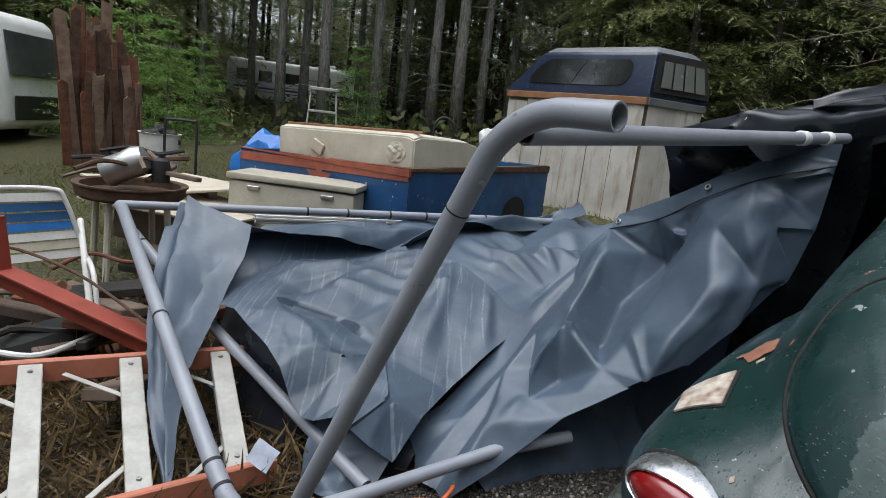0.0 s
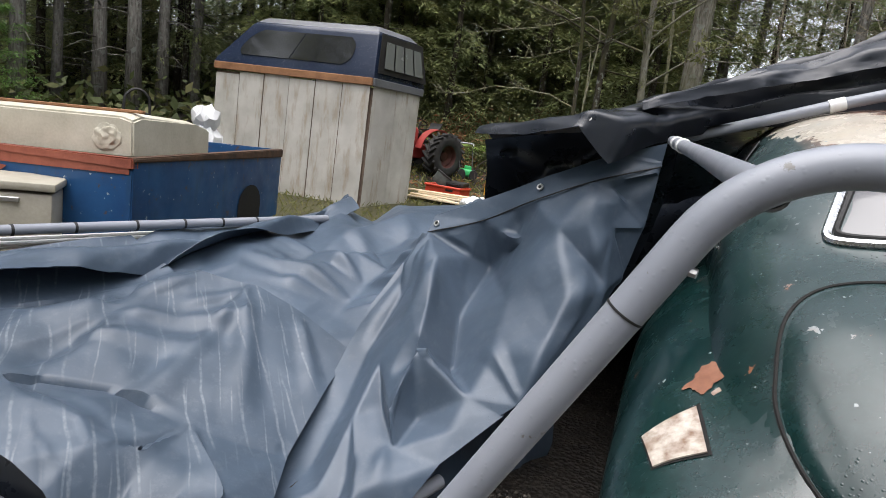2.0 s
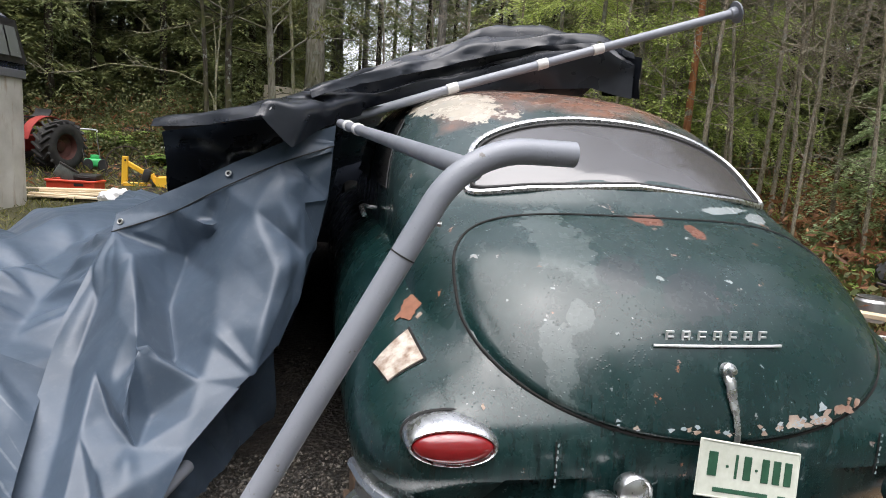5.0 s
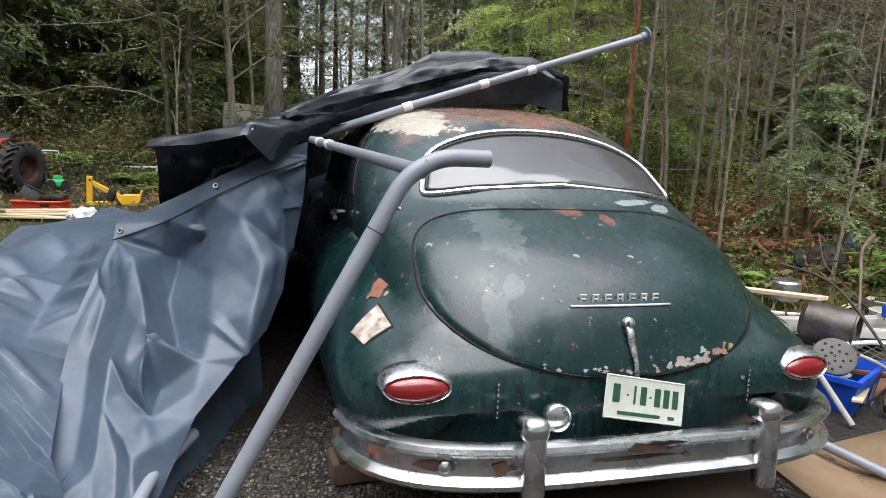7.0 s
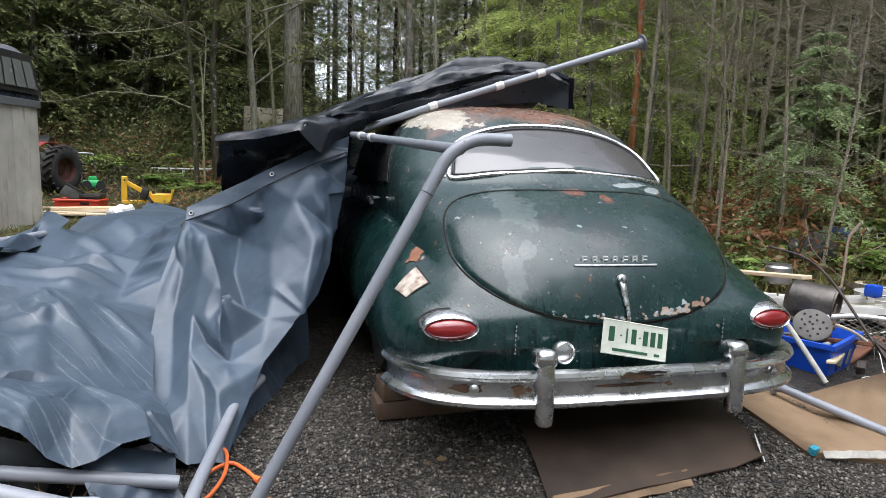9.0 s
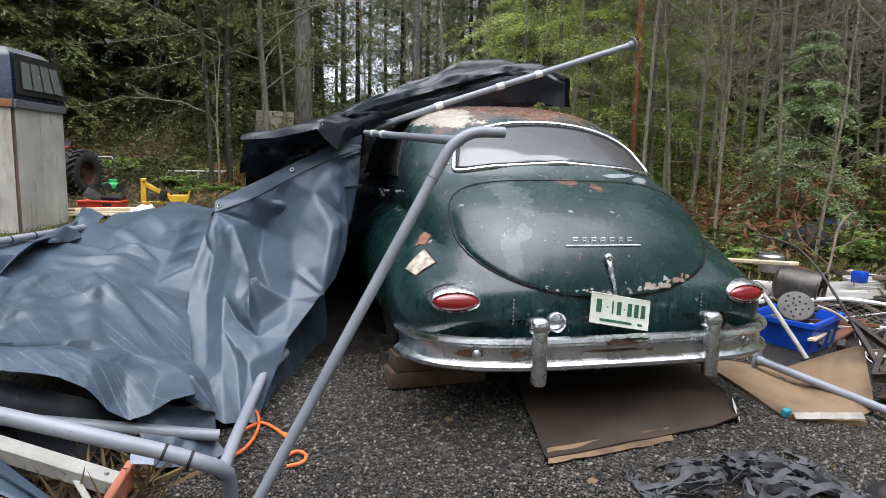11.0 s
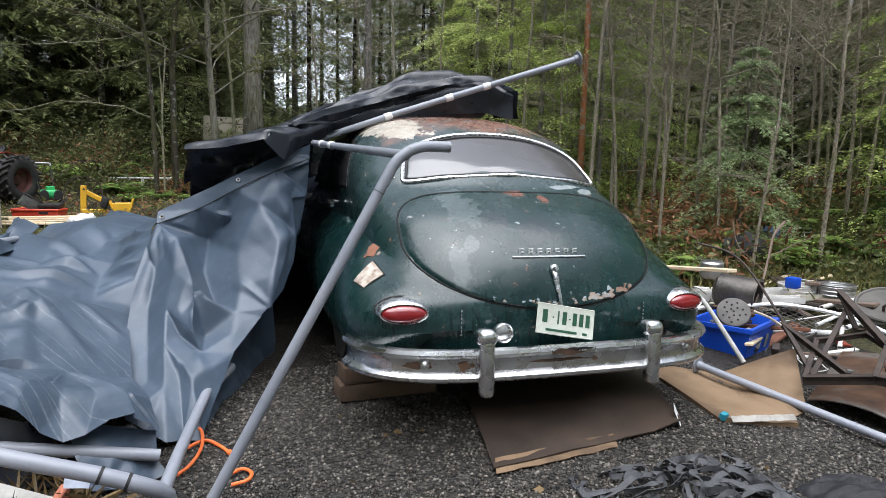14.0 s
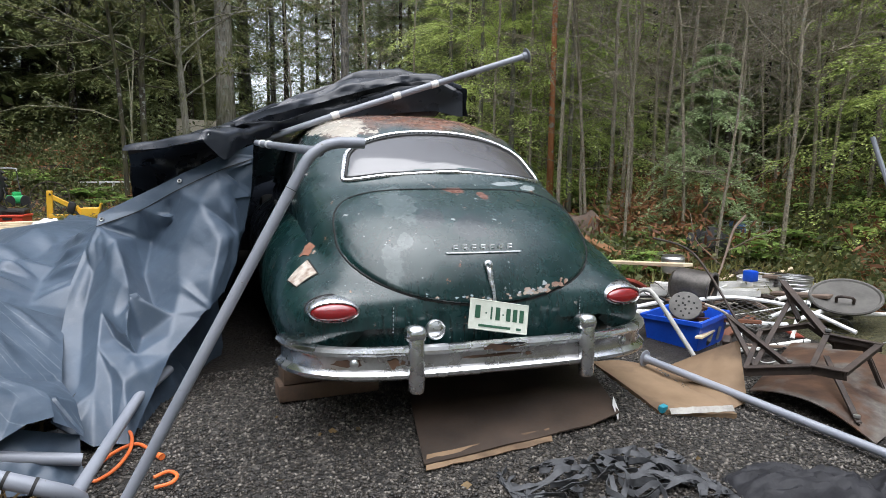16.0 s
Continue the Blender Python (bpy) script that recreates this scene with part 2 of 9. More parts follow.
# ---- materials of the car ----
def mat_paint():
    """Old dark green enamel: faded patches, primer and rust showing through."""
    n = Nodes("worn_green_paint")
    sep = n.tree.nodes.new("ShaderNodeSeparateXYZ")
    n.link(n.coord.outputs["Object"], sep.inputs[0])
    ragged = n.math("ADD", n.math("MULTIPLY", n.noise(9, 7, 0.7), 2.2), n.math("MULTIPLY", n.noise(34, 4, 0.6), 0.9))

    def blot(x, z, wide, high, edge=0.06):
        """A ragged patch about a place of the rear panels."""
        dx = n.math("DIVIDE", n.math("SUBTRACT", sep.outputs[0], x), wide)
        dz = n.math("DIVIDE", n.math("SUBTRACT", sep.outputs[2], z), high)
        d = n.math("SQRT", n.math("ADD", n.math("MULTIPLY", dx, dx), n.math("MULTIPLY", dz, dz)))
        return n.ramp(n.math("ADD", d, n.math("SUBTRACT", ragged, 1.5)), [(0.95 - edge, 1.0), (0.95 + edge, 0.0)])
    base = n.ramp(n.noise(2.2, 6, 0.6), [(0.3, (0.0035, 0.017, 0.017)), (0.7, (0.008, 0.033, 0.032))])
    # paler with height: chalked paint, and some of the sky's sheen as colour
    high = n.ramp(n.math("ADD", n.math("MULTIPLY", n.math("SUBTRACT", sep.outputs[2], 0.72), 0.9), n.math("MULTIPLY", n.noise(3.2, 7, 0.68), 0.5)), [(0.42, 0.0), (0.66, 1.0)])
    chalk_and_sheen = n.ramp(n.noise(4.5, 7, 0.7), [(0.3, (0.020, 0.042, 0.043)), (0.7, (0.056, 0.079, 0.080))])
    col = n.mix(n.math("MULTIPLY", high, 0.8), base, chalk_and_sheen)
    cloud = n.ramp(n.noise(4.2, 8, 0.74, distort=0.5), [(0.50, 0.0), (0.56, 0.6)])
    col = n.mix(cloud, col, n.mix(high, (0.012, 0.034, 0.033), (0.022, 0.040, 0.042)))
    # pale worn places with hard edges, as if the top coat had lifted
    pale = n.math("MAXIMUM", blot(-0.345, 1.035, 0.10, 0.085, 0.02), n.math("MAXIMUM", blot(-0.44, 0.75, 0.045, 0.10, 0.02), blot(-0.37, 0.875, 0.035, 0.03, 0.02)))
    col = n.mix(n.math("MULTIPLY", pale, 0.6), col, (0.085, 0.11, 0.108))
    smudge = n.math("MAXIMUM", blot(-0.03, 0.93, 0.13, 0.06, 0.08), blot(-0.22, 0.97, 0.07, 0.05, 0.08))
    col = n.mix(n.math("MULTIPLY", smudge, 0.75), col, (0.024, 0.032, 0.036))
    red = n.math("MAXIMUM", blot(0.0, 1.10, 0.055, 0.014), blot(0.14, 1.075, 0.03, 0.02))
    col = n.mix(n.math("MULTIPLY", red, 0.8), col, (0.20, 0.085, 0.06))
    silver = n.math("MAXIMUM", blot(0.37, 1.135, 0.10, 0.012), blot(0.50, 1.11, 0.06, 0.018))
    col = n.mix(silver, col, (0.24, 0.27, 0.275))
    # roof: cream primer at one side, brown in the middle
    top = n.ramp(n.math("ADD", n.math("SUBTRACT", sep.outputs[2], 1.25), n.math("MULTIPLY", n.noise(2.6, 6), 0.55)), [(0.42, 0.0), (0.52, 1.0)])
    rusty = n.ramp(n.noise(5, 6, 0.65), [(0.35, (0.20, 0.17, 0.15)), (0.50, (0.24, 0.115, 0.075)), (0.68, (0.16, 0.155, 0.145))])
    col = n.mix(n.math("MULTIPLY", top, 0.9), col, rusty)
    col = n.mix(n.math("MULTIPLY", blot(-0.50, 1.47, 0.20, 0.08, 0.03), 0.85), col, (0.48, 0.44, 0.37))
    # chips and specks, thickest about the lower edges
    chips = n.ramp(n.noise(19, 5, 0.66), [(0.672, 0.0), (0.678, 1.0)])
    col = n.mix(chips, col, n.ramp(n.noise(6, 2), [(0.45, (0.25, 0.28, 0.28)), (0.55, (0.24, 0.10, 0.055))]))
    speck = n.ramp(n.noise(58, 3, 0.6), [(0.70, 0.0), (0.712, 0.8)])
    col = n.mix(speck, col, (0.22, 0.25, 0.25))
    streak = n.noise(13, 5, 0.65, stretch=(5, 5, 0.35))
    low = n.ramp(sep.outputs[2], [(0.55, 1.0), (0.80, 0.25)])
    col = n.mix(n.math("MULTIPLY", n.ramp(streak, [(0.50, 0.0), (0.66, 0.8)]), low), col, (0.003, 0.009, 0.009))
    col = n.mix(n.math("MULTIPLY", n.ramp(streak, [(0.30, 0.5), (0.40, 0.0)]), low), col, (0.045, 0.075, 0.074))
    n.set(col, n.ramp(n.noise(6, 7, 0.7), [(0.3, 0.16), (0.7, 0.36)]), 0.0, 0.5)
    n.bsdf.inputs["Coat Weight"].default_value = 0.15
    n.bsdf.inputs["Coat Roughness"].default_value = 0.12
    drops = n.ramp(n.voronoi(85), [(0.0, 1.0), (0.28, 0.0)], True)
    n.bump(n.math("MULTIPLY", drops, n.ramp(n.noise(2.5, 3), [(0.42, 0.0), (0.55, 1.0)])), 0.45, 0.003)
    n.bump(n.noise(3, 2), 0.10, 0.015)
    return n.mat


def mat_chrome():
    n = Nodes("pitted_chrome")
    rust = n.ramp(n.noise(13, 8, 0.74), [(0.665, 0.0), (0.69, 1.0)])
    haze = n.noise(5, 6)
    n.set(n.mix(rust, n.ramp(n.noise(7, 7, 0.7), [(0.35, (0.54, 0.54, 0.54)), (0.65, (0.80, 0.81, 0.82))]), (0.10, 0.05, 0.03)), n.mix(rust, n.ramp(haze, [(0.35, 0.16), (0.7, 0.40)]), 0.8), n.math("SUBTRACT", 1.0, rust))
    n.bump(n.noise(60, 4), 0.1, 0.002)
    return n.mat


PAINT, CHROME = mat_paint(), mat_chrome()
TRIM = plain("bright_trim", (0.52, 0.53, 0.54), (0.74, 0.75, 0.76), 16, 0.27, 0.95, bump=0.15)
BADGE = plain("polished_badge", (0.72, 0.73, 0.74), (0.88, 0.89, 0.90), 20, 0.34, 0.6, bump=0.05)
RUST = plain("bare_rust", (0.028, 0.018, 0.012), (0.13, 0.07, 0.04), 9, 0.85, bump=0.5)
PRIMER = plain("flaking_primer", (0.20, 0.09, 0.055), (0.42, 0.37, 0.31), 14, 0.75, bump=0.5)
BROWNPRIMER = plain("brown_primer", (0.17, 0.065, 0.035), (0.30, 0.14, 0.085), 18, 0.8, bump=0.4)
FLAKED = plain("flaked_cream_metal", (0.16, 0.085, 0.045), (0.62, 0.57, 0.50), 26, 0.6, bump=0.5)
STEELGREY = plain("bare_grey_metal", (0.22, 0.26, 0.28), (0.40, 0.44, 0.46), 20, 0.6)
BLACK = plain("black_rubber", (0.008, 0.008, 0.008), (0.02, 0.02, 0.02), 10, 0.7)
DARK = plain("dark_inside", (0.004, 0.004, 0.004), (0.012, 0.011, 0.01), 6, 0.9)


def mat_glass(name, color, rough=0.08):
    n = Nodes(name)
    n.set(color, n.ramp(n.noise(6, 5), [(0.3, rough), (0.8, rough + 0.14)]), 0, 0.8)
    n.bsdf.inputs["Coat Weight"].default_value = 0.6
    return n.mat


WINDOW = mat_glass("dusty_window_glass", (0.075, 0.073, 0.075), 0.10)
REDLENS = mat_glass("red_lens", (0.20, 0.004, 0.006), 0.14)
REDLENS.node_tree.nodes["Principled BSDF"].inputs["Roughness"].default_value = 0.2

# outline of the body, level by level
BZ = [0.30, 0.42, 0.55, 0.66, 0.75, 0.83, 0.92, 1.00, 1.06, 1.12, 1.18, 1.26, 1.34, 1.42, 1.49, 1.54, 1.58, 1.605]
BREAR = [0.03, 0.00, 0.004, 0.028, 0.066, 0.113, 0.195, 0.312, 0.455, 0.60, 0.68, 0.78, 0.90, 1.03, 1.19, 1.36, 1.60, 1.95]
BWIDE = [0.76, 0.80, 0.82, 0.815, 0.80, 0.79, 0.783, 0.778, 0.775, 0.77, 0.765, 0.75, 0.725, 0.685, 0.62, 0.54, 0.41, 0.16]
BFRONT = [4.95, 4.98, 5.0, 5.0, 4.98, 4.94, 4.86, 4.7, 4.3, 3.72, 3.62, 3.5, 3.38, 3.24, 3.08, 2.92, 2.7, 2.4]
BDEEP = [0.32, 0.34, 0.37, 0.44, 0.52, 0.60, 0.66, 0.68, 0.66, 0.62, 0.6, 0.62, 0.64, 0.66, 0.7, 0.7, 0.65, 0.4]


def body_row(z, n=24):
    yr, w, yf, d = (smooth_interp(z, BZ, b) for b in (BREAR, BWIDE, BFRONT, BDEEP))
    p = 2.6
    pts = []
    for k in range(n + 1):
        a = math.pi / 2 * k / n
        pts.append((w * math.sin(a) ** (2 / p), yr + d * (1 - math.cos(a) ** (2 / p))))
    front = []
    df = 0.7 if z < 1.08 else 0.5
    for k in range(n + 1):
        a = math.pi / 2 * (1 - k / n)
        wf = w * (0.8 if z < 1.08 else 1.0)
        front.append((wf * math.sin(a) ** (2 / p), yf - df * (1 - math.cos(a) ** (2 / p))))
    half = pts + [(w, yr + d + (yf - df - yr - d) * t) for t in (0.2, 0.4, 0.6, 0.8)] + front
    return half + [(-x, y) for x, y in reversed(half[1:-1])]


def rear_y(x, z):
    """Where the body's rear skin lies at a height, off the centre line."""
    yr, w, d = (smooth_interp(z, BZ, b) for b in (BREAR, BWIDE, BDEEP))
    q = min(abs(x) / w, 0.999)
    return yr + d * (1 - (1 - q ** 2.6) ** (1 / 2.6))



FTOP_Y, FTOP_Z = [0, 0.2, 0.26, 0.36, 0.46, 0.7, 1.2, 2.4, 4.0, 5.1], [0.725, 0.735, 0.75, 0.797, 0.85, 0.925, 0.97, 0.97, 0.96, 0.88]


def lid_edge(a):
    """The boot lid's outline: an egg, wide above and round below."""
    c, s = math.cos(a), math.sin(a)
    p = 3.6 if s > 0 else 1.95
    x = 0.665 * math.copysign(abs(c) ** (2 / p), c)
    z = 0.86 + (0.244 if s > 0 else 0.275) * math.copysign(abs(s) ** (2 / p), s)
    return x * (1.0 if s > 0 else 1.0 - 0.04 * s * s), z


def lid_side():
    """Distance from the middle and height of the lid's side edge, by depth."""
    out = []
    for k in range(41):
        x, z = lid_edge(radians(-58 + 100 * k / 40))
        out.append((rear_y(x, z), x, z))
    out.sort()
    return [list(c) for c in zip(*out)]


LID_Y, LID_X, LID_Z = lid_side()


def fender_skin(x, y):
    """Height of the fender's rounded top before it sweeps up to the lid."""
    p = 3.0
    g = 1.0
    if y < 0.472:
        g = max(1 - max(1 - (y - 0.012) / 0.46, 0.0) ** p, 1e-4) ** (1 / p)
    top = smooth_interp(y, FTOP_Y, FTOP_Z)
    wide = smooth_interp(y, [0, 0.5, 1.2, 5.1], [0.355, 0.37, 0.385, 0.38])
    cx = min(abs(x - 0.59) / (wide * g), 0.999)
    return 0.50 + (top - 0.50) * (1 - cx ** 2.25) ** (1 / 2.25) * g


def fender_lift(x, y):
    """How far the fender's inner slope sweeps up to meet the lid's edge."""
    if y < LID_Y[0] or y > 1.2 or x > 0.80:
        return 0.0
    xi, zi = float(np.interp(y, LID_Y, LID_X)), float(np.interp(y, LID_Y, LID_Z))
    low = fender_skin(max(xi, 0.59), y)
    fade = 1.0 if y < 0.44 else max(0.0, 1 - (y - 0.44) / 0.30)
    return max(zi - low, 0.0) * fade * min((0.80 - x) / (0.80 - xi), 1.1) ** 2.2


def fender_z(x, y):
    """Height of the fender's upper skin at a distance from the middle line."""
    return fender_skin(x, y) + fender_lift(x, y)


def fender_mesh(s, car):
    """One flush side: the rear fender's rounded end sweeping up to the lid, the flank and the front fender."""
    verts, faces = [], []
    e = 2 / 2.25
    outer = []
    for k in range(25):
        a = math.pi * (-0.17 + 0.67 * k / 24)
        cx, cz = math.cos(a), math.sin(a)
        outer.append((max(cx, 0.0) ** e, math.copysign(abs(cz) ** e, cz)))
    p = 3.0
    st = []
    for k in range(25):
        a = math.pi / 2 * k / 24
        st.append((0.012 + 0.46 * (1 - math.cos(a) ** (2 / p)), max(math.sin(a), 0.004) ** (2 / p)))
    st += [(y, 1.0) for y in (0.50, 0.54, 0.58, 0.62, 0.68, 0.76)]
    st += [(y, 1.0) for y in np.arange(0.86, 4.4, 0.2)]
    for k in range(9):
        a = math.pi / 2 * (1 - k / 8)
        st.append((5.05 - 0.5 * (1 - math.cos(a) ** (2 / p)), max(math.sin(a), 0.004) ** (2 / p)))
    inner = 10
    for y, g in st:
        top = smooth_interp(y, FTOP_Y, FTOP_Z)
        zc = 0.50
        wide = smooth_interp(y, [0, 0.5, 1.2, 5.1], [0.355, 0.37, 0.385, 0.38])
        for cx, cz in outer:
            up = (top - zc) if cz > 0 else (zc - 0.24)
            gg = g if cz > 0 else g ** 0.5
            x, z = 0.59 + wide * cx * g, zc + up * cz * gg
            verts.append((s * x, y + 0.05 * max(0, -cz), z + (fender_lift(x, y) if cz > 0 else 0.0)))
        zr = zc + (top - zc) * g
        if y < LID_Y[0]:
            f = (max(y - 0.012, 0.0) / (LID_Y[0] - 0.012)) ** 0.5
            zi = zc + (LID_Z[0] - zc) * f
            xi = next((x for x in np.arange(0.2, 0.59, 0.005) if rear_y(x, zi) >= y), 0.585) - 0.01
        else:
            xi = min(float(np.interp(y, LID_Y, LID_X)) - 0.012, 0.55)
            zi = zr + fender_lift(xi, y) if xi == 0.55 else float(np.interp(y, LID_Y, LID_Z))
        lift = fender_lift(0.59, y)
        for k in range(1, inner + 1):
            t = k / inner
            verts.append((s * (0.59 + (xi - 0.59) * t), y, zr + lift + (zi - zr - lift) * t * t * (2.2 - 1.2 * t)))
        verts.append((s * (xi - 0.05), y + 0.01, zi - 0.06))
    q = len(outer) + inner + 1
    for i in range(len(st) - 1):
        for k in range(q - 1):
            f = (i * q + k, i * q + k + 1, (i + 1) * q + k + 1, (i + 1) * q + k)
            faces.append(f if s < 0 else f[::-1])
    return link_mesh("fender", verts, faces, PAINT, car, sharp=75)


def skin_patch(name, edge, centre, mat, parent, proud, rings=22, n=88, roll=0.012, label=""):
    """A panel that follows the body's rear skin inside an outline, with a rolled edge."""
    verts, faces = [(centre[0], rear_y(*centre) - proud, centre[1])], []
    for i in range(1, rings + 1):
        t = (i / rings) ** 0.8
        for k in range(n):
            ex, ez = edge(2 * math.pi * k / n)
            x, z = centre[0] + (ex - centre[0]) * t, centre[1] + (ez - centre[1]) * t
            d = (1 - t) * 0.4
            out = proud * min(1.0, d / roll) ** 0.5 if d < roll else proud
            verts.append((x, rear_y(x, z) - out + (0.006 if i == rings else 0), z))
    faces += [(0, 1 + k, 1 + (k + 1) % n) for k in range(n)]
    for i in range(rings - 1):
        for k in range(n):
            a, b = 1 + i * n, 1 + (i + 1) * n
            faces.append((a + k, b + k, b + (k + 1) % n, a + (k + 1) % n))
    return link_mesh(name, verts, faces, mat, parent, label, sharp=80)


def window_edge(a):
    """The rear window: bowed sill with square lower corners, rounded upper corners."""
    c, s = math.cos(a), math.sin(a)
    p = 3.2 if s > 0 else 14.0
    u, v = math.copysign(abs(c) ** (2 / p), c), math.copysign(abs(s) ** (2 / p), s)
    half = 0.600 - 0.075 * (v + 1) / 2
    low, high = 1.135 + 0.062 * (1 - u * u), 1.365 + 0.072 * (1 - u * u)
    return 0.03 + half * u, low + (high - low) * (v + 1) / 2


def on_skin(edge, n=96, out=0.004):
    pts = []
    for k in range(n):
        x, z = edge(2 * math.pi * k / n)
        pts.append((x, rear_y(x, z) - out, z))
    return pts


def tail_lamp(s, car):
    """A deep chrome teardrop housing with an oval red lens set in its end."""
    n = 36

    def ring(bm, wide, up, low, d, dx=0.0, dz=0.0):
        out = []
        for k in range(n):
            a = 2 * math.pi * k / n
            x, z = wide * math.cos(a), (up if math.sin(a) > 0 else low) * math.sin(a)
            out.append(bm.verts.new((s * (x + dx), d + 0.09 * x + 0.5 * x * x + 0.16 * z, z + dz)))
        return out

    def skin(bm, rings):
        for a, b in zip(rings, rings[1:]):
            for k in range(n):
                bm.faces.new((a[k], a[(k + 1) % n], b[(k + 1) % n], b[k]))
    bm = bmesh.new()
    skin(bm, [ring(bm, 0.116, 0.060, 0.050, 0.085, 0.0, 0.002), ring(bm, 0.116, 0.060, 0.050, 0.040, 0.0, 0.002), ring(bm, 0.115, 0.058, 0.049, 0.012, 0.0, 0.001), ring(bm, 0.113, 0.054, 0.048, -0.012), ring(bm, 0.110, 0.049, 0.047, -0.026, 0.0, -0.001), ring(bm, 0.106, 0.043, 0.043, -0.032, 0.0, -0.002), ring(bm, 0.101, 0.039, 0.040, -0.030, 0.0, -0.003), ring(bm, 0.098, 0.037, 0.038, -0.018, 0.0, -0.003)])
    housing = part("tail_lamp", bm, TRIM, car, "chrome tail lamp housing with an oval red lens", sharp=50)
    housing.matrix_world = pose(s * 0.725, 0.045, 0.592)
    bm = bmesh.new()
    rings = [ring(bm, 0.099 * r, 0.0375 * r, 0.0385 * r, d, 0.0, -0.003) for r, d in ((1.0, -0.020), (0.97, -0.028), (0.86, -0.036), (0.6, -0.043), (0.3, -0.046), (0.01, -0.047))]
    skin(bm, rings)
    part("lens", bm, REDLENS, housing, "red glass lens")
    bm = bmesh.new()
    spare = bmesh.new()
    tube(bm, [v.co.copy() for v in ring(spare, 0.117, 0.061, 0.051, 0.035, 0.0, 0.002)], 0.004, 6, closed=True)
    spare.free()
    part("gasket", bm, BLACK, housing, "black rubber gasket")
    return housing


def bumper_line(n=40):
    pts = []
    for k in range(n + 1):
        u = -1 + 2 * k / n
        x = 0.945 * math.copysign(1 - (1 - abs(u)) ** 1.25, u)
        q = abs(x) / 0.955
        pts.append((x, -0.155 + 0.62 * (1 - (1 - q ** 3.6) ** (1 / 3.0))))
    return pts


def build_bumper(car):
    line = bumper_line()
    prof = [(0.05, 0.452), (0.012, 0.462), (-0.008, 0.455), (-0.014, 0.440), (-0.006, 0.425), (0.010, 0.416), (0.013, 0.39), (0.010, 0.362), (-0.002, 0.354), (-0.016, 0.342), (-0.016, 0.328), (-0.006, 0.318), (0.014, 0.316), (0.018, 0.33), (0.03, 0.44)]
    bm = bmesh.new()
    rows = []
    for i, (x, y) in enumerate(line):
        x0, y0 = line[max(i - 1, 0)]
        x1, y1 = line[min(i + 1, len(line) - 1)]
        t = Vector((x1 - x0, y1 - y0)).normalized()
        nx, ny = -t.y, t.x
        rows.append([bm.verts.new((x + nx * d, y + ny * d, z - 0.01 * abs(x) ** 3)) for d, z in prof])
    for a, b in zip(rows, rows[1:]):
        for k in range(len(prof)):
            j = (k + 1) % len(prof)
            bm.faces.new((a[k], a[j], b[j], b[k]))
    bm.faces.new(rows[0])
    bm.faces.new(rows[-1])
    bumper = part("rear_bumper", bm, CHROME, car, "pitted chrome rear bumper bar", sharp=40)
    for s in (-1, 1):
        bm = bmesh.new()
        box(bm, (0.068, 0.066, 0.262), (0, -0.182, 0.388), (-2, 0, 0), 0.026, 3)
        box(bm, (0.090, 0.105, 0.076), (0, -0.160, 0.512), (-8, 0, 0), 0.033, 4)
        guard = part("bumper_guard", bm, CHROME, bumper, sharp=50)
        guard.location = (s * 0.410, 0.02, 0)
        bm = bmesh.new()
        lathe(bm, [(0.020, 0), (0.019, 0.006), (0.010, 0.012), (0.001, 0.013)], (s * 0.66, -0.108 + 0.02, 0.388), (s * 0.25, -1, 0), 14)
        part("bolt_head", bm, CHROME, bumper)
    # the torn, rusted hollow of the bar below the plate
    rc = random.Random(8)
    for name, x0, w0, z0, h0, y0, mat, n in (("rust_patch", -0.02, 0.105, 0.437, 0.022, -0.1725, RUST, 26), ("rust_patch", -0.06, 0.15, 0.392, 0.010, -0.145, RUST, 22), ("torn_hole", 0.03, 0.062, 0.4475, 0.010, -0.1765, DARK, 18), ("bent_edge", 0.045, 0.03, 0.440, 0.006, -0.178, TRIM, 12)):
        bm = bmesh.new()
        ring = [bm.verts.new((x0 + w0 * math.cos(a) * rc.uniform(0.65, 1.25), y0, z0 + h0 * math.sin(a) * rc.uniform(0.4, 1.0))) for a in np.linspace(0, 2 * math.pi, n + 1)[:-1]]
        bm.faces.new(ring)
        part(name, bm, mat, bumper, "rusted torn hollow in the bar" if mat is RUST else "torn hole in the bar" if mat is DARK else "bent bright metal edge")
    rb = random.Random(4)
    for x0, w0, h0 in ((-0.70, 0.05, 0.020), (-0.655, 0.022, 0.024), (-0.5, 0.026, 0.028), (-0.46, 0.012, 0.014), (0.12, 0.016, 0.012)):
        y0 = smooth_interp(abs(x0), [abs(p[0]) for p in bumper_line() if p[0] >= 0], [p[1] for p in bumper_line() if p[0] >= 0])
        bm = bmesh.new()
        ring = []
        for a in np.linspace(0, 2 * math.pi, 15)[:-1]:
            x, z = x0 + w0 * math.cos(a) * rb.uniform(0.6, 1.3), 0.388 + h0 * math.sin(a) * rb.uniform(0.5, 1.0)
            yy = smooth_interp(abs(x), [abs(p[0]) for p in bumper_line() if p[0] >= 0], [p[1] for p in bumper_line() if p[0] >= 0])
            ring.append(bm.verts.new((x, yy + 0.0075, z)))
        bm.faces.new(ring)
        part("rust_patch", bm, RUST, bumper)
    # small round lamp beside the guard
    bm = bmesh.new()
    lathe(bm, [(0.02, 0.05), (0.036, 0.045), (0.046, 0.02), (0.046, 0.004), (0.042, -0.002), (0.039, 0.002), (0.037, 0.004), (0.02, -0.004), (0.001, -0.006)], (-0.295, -0.075, 0.505), (0, 1, 0), 24)
    part("reverse_lamp", bm, CHROME, car, "small round chrome reversing lamp")
    return bumper


